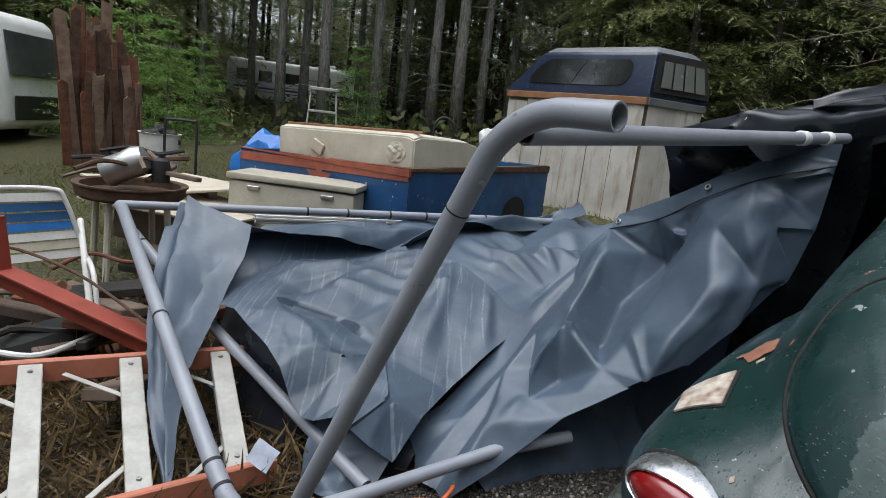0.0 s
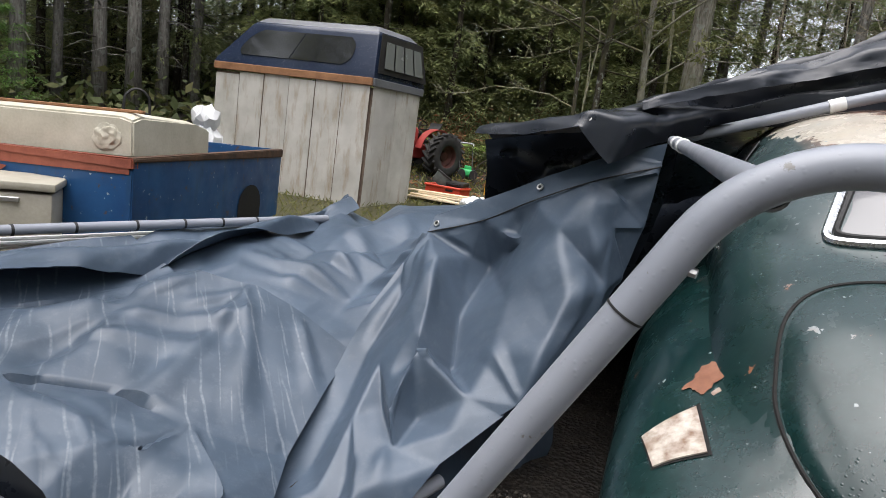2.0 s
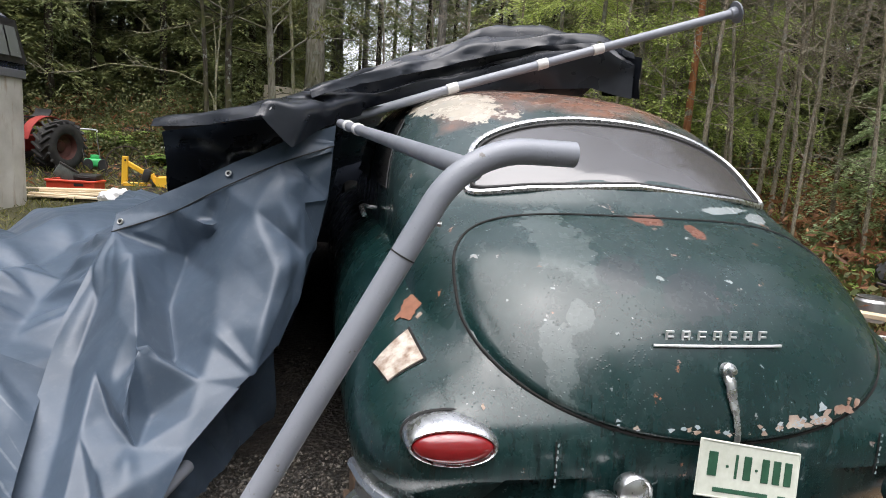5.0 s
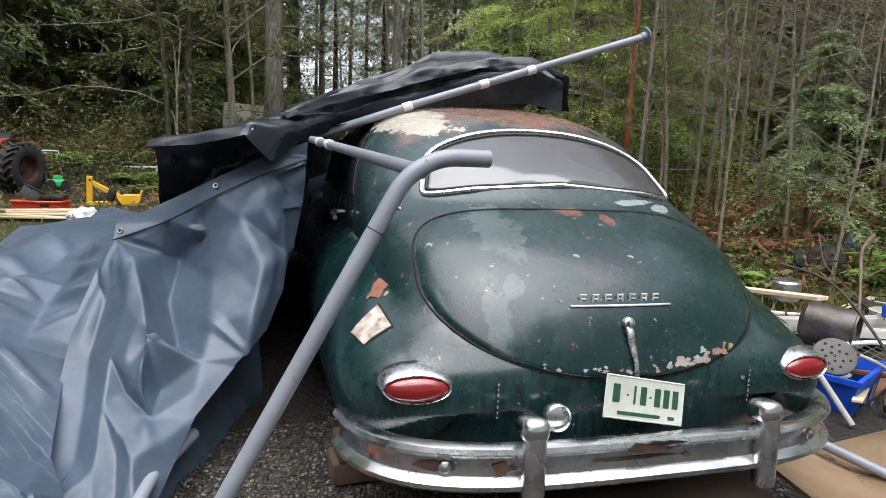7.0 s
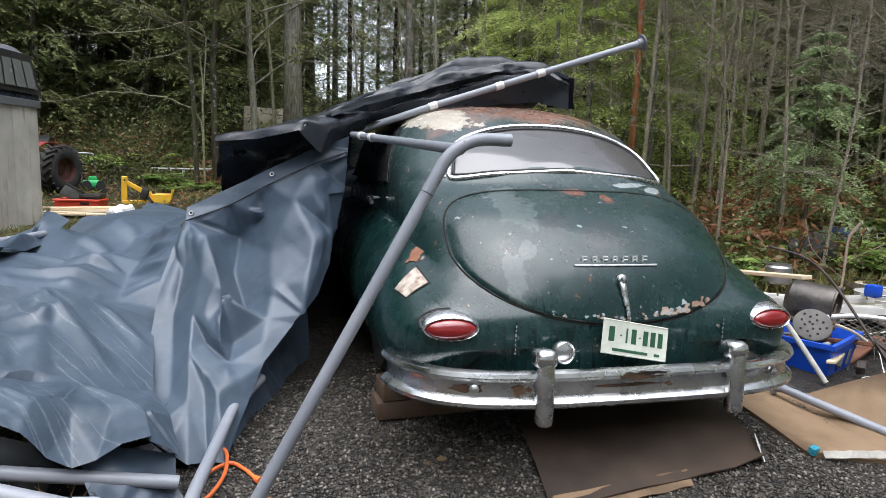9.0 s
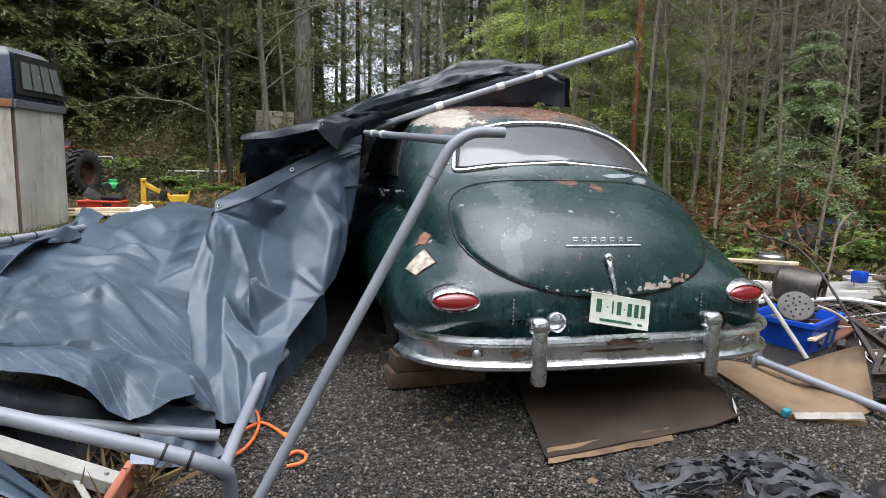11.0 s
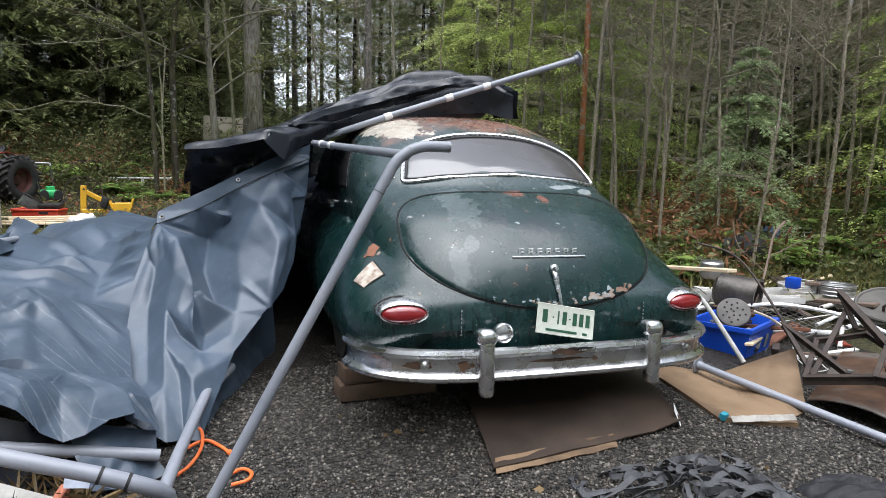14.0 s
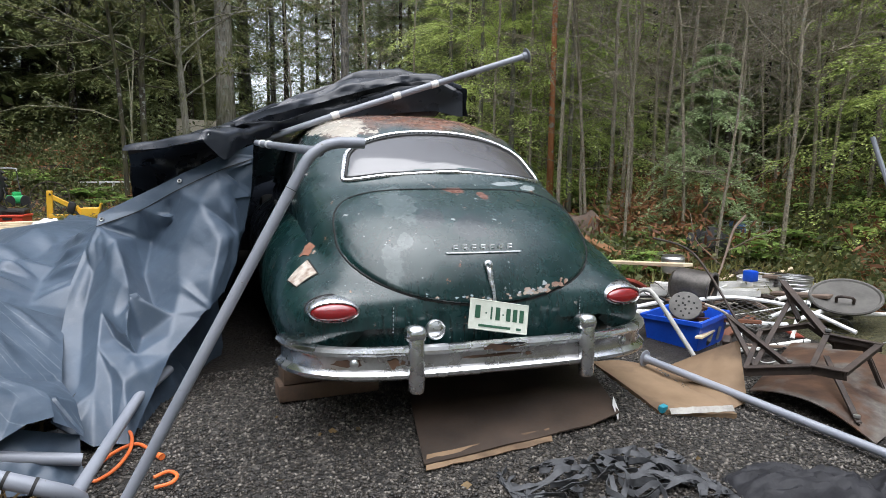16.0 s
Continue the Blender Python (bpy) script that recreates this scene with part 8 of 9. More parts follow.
# more clutter in the heap: flat boards, thin rods, wires and bits
r = random.Random(53)
for k in range(46):
    x, y = r.uniform(1.95, 4.3), r.uniform(0.55, 2.6)
    z = ground_z(x, y) + 0.03 + 0.20 * r.random() * max(0.0, 1 - abs(y - 1.6) / 1.2)
    if k % 4 == 0:
        t = thing("thin_rod", "thin bent metal rod lying in the heap", "rod", (x, y, z), r.uniform(-50, 50), "rods in the heap", ry=r.uniform(-14, 14))
        bm = bmesh.new()
        L = r.uniform(0.5, 1.2)
        tube(bm, curve_points([(-L / 2, 0, 0), (-L / 6, r.uniform(-0.05, 0.05), 0.02), (L / 5, r.uniform(-0.06, 0.06), 0.0), (L / 2, 0, 0.03)], 4), r.uniform(0.004, 0.008), 6)
        part("rod", bm, [DARKIRON, STEEL, WHITE][k % 3], t)
    elif k % 4 == 1:
        t = thing("scrap_board", "narrow painted board lying in the heap", "board", (x, y, z), r.uniform(-35, 60), "boards in the heap", rx=r.uniform(-14, 14), ry=r.uniform(-8, 8))
        bm = bmesh.new()
        box(bm, (r.uniform(0.4, 1.1), r.uniform(0.03, 0.09), 0.018), bevel=0.003)
        part("board", bm, [WHITE, PALEWOOD, GREYWOOD, CREAM, REDWOOD][k % 5], t)
    elif k % 4 == 2:
        t = thing("scrap_bit", "small dark scrap bit in the heap", "scrap", (x, y, z), r.uniform(0, 180), "bits in the heap", rx=r.uniform(-40, 40), ry=r.uniform(-40, 40))
        bm = bmesh.new()
        box(bm, (r.uniform(0.05, 0.16), r.uniform(0.04, 0.1), r.uniform(0.02, 0.06)), bevel=0.008, seg=2)
        part("bit", bm, [BLACK, DARKIRON, REDSTEEL, DULLMETAL, RUST][k % 5], t)
    else:
        t = thing("wire_loop", "loop of dark wire tangled in the heap", "wire", (x, y, z + 0.03), r.uniform(0, 180), "wires in the heap", rx=r.uniform(-40, 40))
        bm = bmesh.new()
        R = r.uniform(0.10, 0.28)
        tube(bm, curve_points([(R * (0.8 + 0.3 * r.random()) * math.cos(a), 0.6 * R * math.sin(a), r.uniform(-0.04, 0.06)) for a in np.linspace(0.2, 5.6, 8)], 4), 0.0035, 5)
        part("wire", bm, [BLACK, WHITE, DARKIRON][k % 3], t)
for x, y, z, rz, L, mt in ((3.05, 1.95, 0.17, -8, 1.25, WHITE), (3.1, 1.82, 0.13, -3, 1.05, CREAM), (2.62, 1.62, 0.19, -24, 0.9, WHITE), (3.3, 2.1, 0.10, 4, 1.3, GREYWOOD)):
    t = thing("gutter_length", "long pale length of gutter lying on the heap", "gutter", (x, y, z), rz, "gutters on the heap")
    bm = bmesh.new()
    prof = [(-0.05, 0.05), (-0.05, 0.0), (0.05, 0.0), (0.05, 0.05)]
    sheet(bm, [[(u, a, b + 0.008 * math.sin(u * 3)) for a, b in prof] for u in np.linspace(-L / 2, L / 2, 5)], 0.004)
    part("gutter", bm, mt, t, sharp=30)
branch = thing("fallen_branch", "long bare fallen branch lying over the heap", "branch")
bm = bmesh.new()
tube(bm, curve_points([(2.25, 1.2, 0.12), (2.7, 1.55, 0.35), (3.2, 2.0, 0.50), (3.7, 2.45, 0.66), (4.0, 2.62, 0.78)], 5), [0.006 + 0.0005 * k for k in range(21)], 6)
tube(bm, curve_points([(3.2, 2.0, 0.50), (3.5, 2.0, 0.62), (3.9, 2.1, 0.70)], 4), 0.005, 5)
tube(bm, curve_points([(2.9, 1.74, 0.42), (2.8, 1.95, 0.62), (2.85, 2.1, 0.85)], 4), 0.004, 5)
part("limb", bm, GREYWOOD, branch)

# straps and a black cloth on the gravel
straps = thing("strap_pile", "pile of tangled dark grey webbing straps on gravel", "straps")
r = random.Random(77)
for k in range(54):
    cx, cy = r.uniform(-0.06, 0.56), r.uniform(-0.84, -0.46)
    a, n_ = r.uniform(0, 6.3), r.randint(5, 8)
    pts = []
    x, y = cx, cy
    for q in range(n_):
        x += 0.075 * math.cos(a)
        y += 0.06 * math.sin(a)
        a += r.uniform(-1.3, 1.3)
        x, y = min(max(x, -0.16), 0.64), min(max(y, -0.92), -0.40)
        pts.append(Vector((x, y, ground_z(x, y) + 0.014 + 0.095 * r.random() * max(0.1, 1 - math.hypot((x - 0.24) / 0.42, (y + 0.66) / 0.28) ** 2))))
    line = curve_points(pts, 5)
    bm = bmesh.new()
    g = []
    tw = r.uniform(0, 3)
    for q, p in enumerate(line):
        d = (line[min(q + 1, len(line) - 1)] - line[max(q - 1, 0)]).normalized()
        s = d.cross(Vector((0, 0, 1))).normalized()
        s = (s * math.cos(tw) + Vector((0, 0, 1)) * math.sin(tw)) * 0.012
        tw += r.uniform(-0.35, 0.35)
        g.append([p - s, p + s])
    sheet(bm, g, 0.002)
    part("strap", bm, STRAPGREY, straps)

def heap(name, label, cat, at, size, mat, seed, rz=0, n=40):
    t = thing(name, label, cat, at, rz)
    bm = bmesh.new()
    g = []
    for i in range(n):
        row = []
        for j in range(n):
            u, v = 2 * i / (n - 1) - 1, 2 * j / (n - 1) - 1
            e = (abs(u) ** 2.6 + abs(v) ** 2.6) ** (1 / 2.6)
            wob = 1 + 0.22 * noise.noise((u * 1.4 + seed, v * 1.4, 0))
            q = Vector((u * 2.1 + seed, v * 2.1, seed))
            h = max(0, 1 - e ** 3) * (0.45 + 0.55 * (noise.ridged_multi_fractal(q, 0.9, 2.0, 4, 1.0, 2.0) * 0.6))
            row.append((u * size[0] * wob, v * size[1] * wob, 0.006 + size[2] * h))
        g.append(row)
    sheet(bm, g)
    part("cloth", bm, mat, t, sharp=40)
    return t


heap("black_jacket", "crumpled black nylon jacket lying on gravel", "jacket", (0.98, -0.86, -0.09), (0.36, 0.17, 0.13), CLOTH, 3.1, -22)
heap("black_cloth", "crumpled black nylon cloth on gravel", "cloth", (1.42, -1.02, -0.10), (0.30, 0.20, 0.15), CLOTH, 8.4, 12)

# things at the wood's edge
black = thing("black_bag", "black plastic rubbish bag at the wood's edge", "bag", (4.1, 3.25, 0.30))
bm = bmesh.new()
bmesh.ops.create_icosphere(bm, subdivisions=3, radius=1)
for v in bm.verts:
    q = v.co.copy()
    v.co = Vector((q.x * 0.26, q.y * 0.2, max(q.z, -0.5) * 0.2 + 0.1)) * (1 + 0.2 * noise.noise(q * 3))
part("bag", bm, BLACK, black)
rack = thing("white_rack", "white wire rack leaning at the wood's edge", "rack", (5.35, 4.0, 0.40), -30, rx=60)
for k in range(8):
    bm = bmesh.new()
    tube(bm, [(-0.42, -0.2 + 0.06 * k, 0), (0.42, -0.2 + 0.06 * k, 0)], 0.008, 6)
    part("wire", bm, WHITE, rack)
for k in range(11):
    bm = bmesh.new()
    tube(bm, [(-0.42 + 0.084 * k, -0.2, 0.006), (-0.42 + 0.084 * k, 0.22, 0.006)], 0.008, 6)
    part("wire", bm, WHITE, rack)
bsh = thing("blue_cloth", "blue cloth hung over the wire rack", "cloth", (5.1, 3.85, 0.45), -30, rx=60)
bm = bmesh.new()
sheet(bm, [[(0.05 * (i - 2), 0.06 * (j - 2), 0.02 + 0.02 * noise.noise((i, j, 0))) for i in range(5)] for j in range(6)], 0.004)
part("cloth", bm, BLUE, bsh)
jar = thing("glass_jar", "clear dusty glass jar standing in ferns", "jar", (3.05, 2.55, 0.22))
bm = bmesh.new()
lathe(bm, [(0.001, 0), (0.10, 0), (0.115, 0.02), (0.115, 0.15), (0.10, 0.17), (0.105, 0.18), (0.09, 0.18), (0.09, 0.03), (0.001, 0.02)], sides=24)
part("jar", bm, STEEL, jar)
old = thing("white_camper", "old white camper shell behind saplings", "camper", (9.7, 3.3, 0.9), -65)
bm = bmesh.new()
box(bm, (2.6, 1.6, 1.5), (0, 0, 0.75), bevel=0.2, seg=3)
part("shell", bm, WHITE, old)
for x in (-0.7, 0.4):
    bm = bmesh.new()
    box(bm, (0.6, 0.03, 0.4), (x, -0.8, 1.0), bevel=0.04)
    part("window", bm, TINT, old)
log = thing("orange_log", "split orange wood log at the wood's edge", "log", (2.75, 3.75, 0.45), -35, ry=24)
bm = bmesh.new()
tube(bm, [(-0.45, 0, 0), (0.45, 0, 0.0)], [0.055, 0.06], 9)
part("log", bm, RUSTBOARD, log)
stump = thing("rotten_stump", "rotten broken grey stump at the wood's edge", "stump", (3.35, 4.8, 0.30))
bm = bmesh.new()
lathe(bm, [(0.30, -0.1), (0.24, 0.15), (0.23, 0.3), (0.2, 0.36), (0.1, 0.28), (0.001, 0.25)], sides=14)
for v in bm.verts:
    v.co += Vector((0.05 * noise.noise(v.co * 6), 0.05 * noise.noise(v.co * 6 + Vector((3, 0, 0))), 0.1 * noise.noise(v.co * 5) * (v.co.z > 0.2)))
part("stump", bm, GREYWOOD, stump)

# ---- the wood ----
def mat_bark(name, a, b, moss=0.0, size=1.0):
    n = Nodes(name)
    ridges = n.noise(7 * size, 6, 0.65, stretch=(4, 4, 0.7 if size == 1.0 else 2.0))
    col = n.ramp(ridges, [(0.3, a), (0.7, b)])
    spots = n.ramp(n.noise(9 * size, 4), [(0.58, 0.0), (0.64, 0.8)])
    col = n.mix(spots, col, (0.27, 0.28, 0.25))
    if moss:
        col = n.mix(n.ramp(n.noise(3, 5), [(0.45, 0.0), (0.65, moss)]), col, (0.11, 0.12, 0.035))
    n.set(col, 0.9, 0, 0.2)
    n.bump(ridges, 0.8, 0.03)
    return n.mat


def mat_leaf(name, a, b, c, dim=0.5):
    n = Nodes(name)
    f = n.math("ADD", n.math("MULTIPLY", n.island(), 0.6), n.math("MULTIPLY", n.random(), 0.4))
    col = n.ramp(f, [(0.1, a), (0.55, b), (0.95, c)])
    n.set(col, 0.6, 0, 0.25)
    thin = n.tree.nodes.new("ShaderNodeBsdfTranslucent")
    n.link(n.mix(dim, col, (0.0, 0.0, 0.0)), thin.inputs["Color"])
    both = n.tree.nodes.new("ShaderNodeAddShader")
    n.link(n.bsdf.outputs[0], both.inputs[0])
    n.link(thin.outputs[0], both.inputs[1])
    n.link(both.outputs[0], n.tree.nodes["Material Output"].inputs["Surface"])
    return n.mat


BARK = mat_bark("fir_bark", (0.075, 0.068, 0.060), (0.30, 0.28, 0.25))
# darker copy of the fir bark: the wood's inner shade as colour
SHADEDBARK = mat_bark("shaded_fir_bark", (0.022, 0.018, 0.014), (0.095, 0.080, 0.064))
ALDER = mat_bark("alder_bark", (0.08, 0.07, 0.055), (0.34, 0.32, 0.27), 0.4)
CEDARBARK = mat_bark("orange_bark", (0.22, 0.08, 0.035), (0.42, 0.19, 0.09))
NEEDLE = mat_leaf("fir_needles", (0.060, 0.078, 0.036), (0.130, 0.150, 0.060), (0.22, 0.22, 0.095), 0.1)
YOUNG = mat_leaf("young_fir_needles", (0.035, 0.075, 0.018), (0.085, 0.155, 0.035), (0.15, 0.22, 0.06), 0.0)
CEDAR = mat_leaf("cedar_sprays", (0.07, 0.10, 0.024), (0.19, 0.235, 0.06), (0.34, 0.37, 0.14), 0.0)
MOSSY = mat_leaf("moss", (0.05, 0.055, 0.018), (0.11, 0.115, 0.04), (0.19, 0.19, 0.085))
FERN = mat_leaf("fern_fronds", (0.05, 0.09, 0.02), (0.12, 0.18, 0.04), (0.21, 0.27, 0.075), 0.0)
PALECEDAR = mat_leaf("pale_cedar_sprays", (0.09, 0.12, 0.045), (0.18, 0.225, 0.115), (0.31, 0.36, 0.22), 0.0)
BRUSH = mat_leaf("undergrowth_leaves", (0.022, 0.030, 0.011), (0.055, 0.068, 0.022), (0.13, 0.12, 0.05))
DRY = mat_leaf("dry_leaves", (0.08, 0.034, 0.017), (0.20, 0.090, 0.042), (0.33, 0.19, 0.10))
DEADGRASS = mat_leaf("dead_grass_blades", (0.035, 0.026, 0.012), (0.10, 0.068, 0.03), (0.22, 0.15, 0.07))
GRASS = mat_leaf("grass_blades", (0.05, 0.06, 0.016), (0.12, 0.12, 0.035), (0.24, 0.19, 0.085))


def leaf_mesh(name, pos, way, side, mats, length, width):
    """Many narrow leaves at once: arrays of places, directions and widths."""
    pos, way, side = np.asarray(pos), np.asarray(way), np.asarray(side)
    n = len(pos)
    length, width = np.broadcast_to(length, n)[:, None], np.broadcast_to(width, n)[:, None]
    v = np.empty((n, 4, 3))
    v[:, 0] = pos
    v[:, 1] = pos + way * length * 0.45 + side * width
    v[:, 2] = pos + way * length
    v[:, 3] = pos + way * length * 0.45 - side * width
    me = bpy.data.meshes.new(name)
    me.vertices.add(4 * n)
    me.vertices.foreach_set("co", v.astype(np.float32).ravel())
    me.loops.add(4 * n)
    me.loops.foreach_set("vertex_index", np.arange(4 * n, dtype=np.int32))
    me.polygons.add(n)
    me.polygons.foreach_set("loop_start", np.arange(0, 4 * n, 4, dtype=np.int32))
    me.update(calc_edges=True)
    me.validate()
    for m in mats:
        me.materials.append(m)
    return me


def unit(a):
    return a / np.maximum(np.linalg.norm(a, axis=1, keepdims=True), 1e-9)


def conifer_crown(name, seed, H, R, base, whorls, per, twigs, mat, leaf=0.1, droop=0.35, leaves=7, slim=0.16, spread=0.42):
    """Whorls of drooping boughs: each a flat spray of side twigs that carry small needle tufts."""
    g = np.random.default_rng(seed)
    pos, way, side, ln = [], [], [], []
    n = twigs * leaves
    for w in range(whorls):
        t = (w + g.uniform(0, 0.8)) / whorls
        z = base + (H - base) * t
        reach = R * (1 - t) ** 0.8 + 0.12
        for b in range(per):
            a = g.uniform(0, 2 * np.pi)
            L = reach * g.uniform(0.5, 1.15)
            d = np.array([np.cos(a), np.sin(a), 0])
            across = np.array([-d[1], d[0], 0])
            s = np.repeat(np.linspace(0.1, 1.0, twigs) + g.normal(0, 0.02, twigs), leaves)[:, None]
            q = np.tile((np.arange(leaves) + 0.5) / leaves, twigs)[:, None]
            sg = np.repeat(np.where(np.arange(twigs) % 2, 1.0, -1.0), leaves)[:, None]
            reach2 = spread * L * (1.05 - 0.85 * s) * np.repeat(g.uniform(0.6, 1.1, twigs), leaves)[:, None]
            out = unit(across * sg + d * 0.8 + np.array([0, 0, -0.18]) + np.repeat(g.normal(0, 0.15, (twigs, 3)), leaves, 0))
            sag = 0.16 * s - droop * s ** 2
            p = d * s * L + np.array([0, 0, z]) + np.array([0, 0, 1.0]) * (sag * L) + out * q * reach2 - np.array([0, 0, 0.35]) * q ** 2 * reach2
            p = p + g.normal(0, 0.012 + 0.006 * L, (n, 3))
            wv = unit(out + d * 0.4 + np.array([0, 0, -0.35]) * q + g.normal(0, 0.28, (n, 3)))
            sd = unit(np.cross(wv, np.array([0, 0, 1.0]) + g.normal(0, 0.3, (n, 3))))
            pos.append(p), way.append(wv), side.append(sd), ln.append(leaf * g.uniform(0.5, 1.3, n))
    ln = np.concatenate(ln)
    return leaf_mesh(name, np.concatenate(pos), np.concatenate(way), np.concatenate(side), [mat], ln, ln * slim)


def trunk_mesh(name, seed, H, r, mat, lean=0.02, stubs=10):
    r_ = random.Random(seed)
    bm = bmesh.new()
    pts, rad = [], []
    x = y = 0.0
    for k in range(9):
        t = k / 8
        pts.append((x, y, H * t))
        rad.append(r * (1.25 if k == 0 else 1.0) * (1 - 0.82 * t))
        x += r_.uniform(-1, 1) * lean * H / 8
        y += r_.uniform(-1, 1) * lean * H / 8
    tube(bm, pts, rad, 9)
    for k in range(stubs):
        t = r_.uniform(0.06, 0.6)
        a = r_.uniform(0, 6.3)
        L = r_.uniform(0.3, 1.7)
        i = int(t * 8)
        p = Vector(pts[i]).lerp(Vector(pts[i + 1]), t * 8 - i)
        tube(bm, [p, p + Vector((math.cos(a) * L * 0.5, math.sin(a) * L * 0.5, 0.02)), p + Vector((math.cos(a) * L, math.sin(a) * L, -0.15 * L))], [0.016, 0.011, 0.004], 4)
    me = bpy.data.meshes.new(name)
    bmesh.ops.recalc_face_normals(bm, faces=bm.faces)
    bm.to_mesh(me)
    bm.free()
    me.materials.append(mat)
    me.polygons.foreach_set("use_smooth", [True] * len(me.polygons))
    return me


def tree(name, x, y, trunk, crown, label, group, s=1.0, rz=0.0, tilt=0.0):
    t = thing(name, label, "tree", (x, y, ground_z(x, y) - 0.08), rz, group, rx=tilt)
    t.scale = (s, s, s)
    a = new("trunk", trunk)
    a.parent = t
    if crown:
        b = new("crown", crown)
        b.parent = t
    return t


FAR_CROWNS = [conifer_crown("crown", 10 + k, 15 + k, 2.6, 0.6 + 0.5 * (k % 3), 30, 8, 14, NEEDLE, 0.16, 0.50, 13, 0.10) for k in range(5)]
TALL_CROWNS = [conifer_crown("crown", 30 + k, 19, 2.4, 6.0 + k, 24, 7, 14, NEEDLE, 0.16, 0.5, 13, 0.10) for k in range(3)]
TALL_TRUNKS = [trunk_mesh("trunk", 40 + k, 19, 0.15, BARK, 0.012, 46) for k in range(4)]
FAR_TRUNKS = [trunk_mesh("trunk", 50 + k, 15, 0.11, SHADEDBARK, 0.01, 12) for k in range(3)]


def bearing(deg, d):
    """A place at a compass turn (left of the drive's line is positive) and distance."""
    a = radians(deg)
    return -1.0 - d * math.sin(a), -1.2 + d * math.cos(a)


rw = random.Random(9)
# the dense wall of firs behind
for k in range(250):
    deg = -68 + 180 * ((k * 0.618034) % 1.0)
    d = rw.uniform(20, 46)
    if -11 < deg < -1 and d < 38 and k % 5:
        continue
    if deg > 76:
        d = rw.uniform(17, 30)
    if 55 < deg < 70:
        d = rw.uniform(30, 46)
    x, y = bearing(deg, d)
    i = rw.randrange(5)
    tree("fir_tree", x, y, FAR_TRUNKS[k % 3], FAR_CROWNS[i], "dark fir tree in the dense wood", "firs of the far wood", rw.uniform(0.75, 1.25), rw.uniform(0, 360))
# firs with boughs down to the ground, before the wall
for k in range(52):
    deg = (4 + 34 * ((k * 0.618034) % 1.0)) if k < 30 else (-64 + 46 * ((k * 0.618034) % 1.0))
    x, y = bearing(deg, rw.uniform(15.5, 20) if k < 30 else rw.uniform(16, 21))
    tree("fir_tree", x, y, FAR_TRUNKS[k % 3], FAR_CROWNS[k % 5], "dark fir tree with boughs down to the ground", "firs before the wood", rw.uniform(0.6, 1.0), rw.uniform(0, 360))
# unseen firs behind the camera, added to cut low light and darken reflections
for k in range(64):
    deg = 112 + 182 * ((k * 0.618034) % 1.0)
    x, y = bearing(deg, rw.uniform(15, 25))
    tree("fir_tree", x, y, FAR_TRUNKS[k % 3], FAR_CROWNS[k % 5], "dark fir tree in the dense wood", "firs of the far wood", rw.uniform(0.75, 1.2), rw.uniform(0, 360))
# bare-stemmed firs at the edge, seen beyond the yard
for deg, d, s in [(63.3, 19, 1.0), (61.4, 20, 1.0), (59.4, 18, 1.1), (54.9, 19, 1.2), (52.5, 20, 0.9), (50.6, 22, 0.8), (49.6, 18.5, 1.1), (47.2, 18, 1.15), (45.2, 19, 1.0), (42.8, 20, 0.95), (56.8, 24, 0.9), (66, 23, 0.9), (51.5, 26, 0.9), (44, 26, 0.9), (39, 21, 0.9), (34, 22, 1.0), (28.5, 20, 0.9), (31, 25, 1), (70, 20, 1), (75, 22, 1), (6.5, 24, 1.0), (1.8, 26, 1.1), (3.6, 30, 1.0), (-1.2, 22, 1.2), (-3.5, 26, 0.9), (-10, 19, 1.0)]:
    x, y = bearing(deg, d)
    tree("tall_fir", x, y, TALL_TRUNKS[int(d * 7) % 4], TALL_CROWNS[int(d * 3) % 3], "tall fir with a bare mottled trunk", "tall firs at the edge", s, d * 77, 0.6)
# one old rough trunk, and an orange-barked one
x, y = bearing(1.0, 13.2)
tree("old_alder", x, y, trunk_mesh("trunk", 3, 17, 0.21, ALDER, 0.012, 60), None, "thick rough mossy trunk", "old trunks")
x, y = 3.56, 6.14
tree("orange_barked_pine", x, y, trunk_mesh("trunk", 4, 17, 0.05, CEDARBARK, 0.006, 4), None, "slim trunk with peeling orange bark", "old trunks")


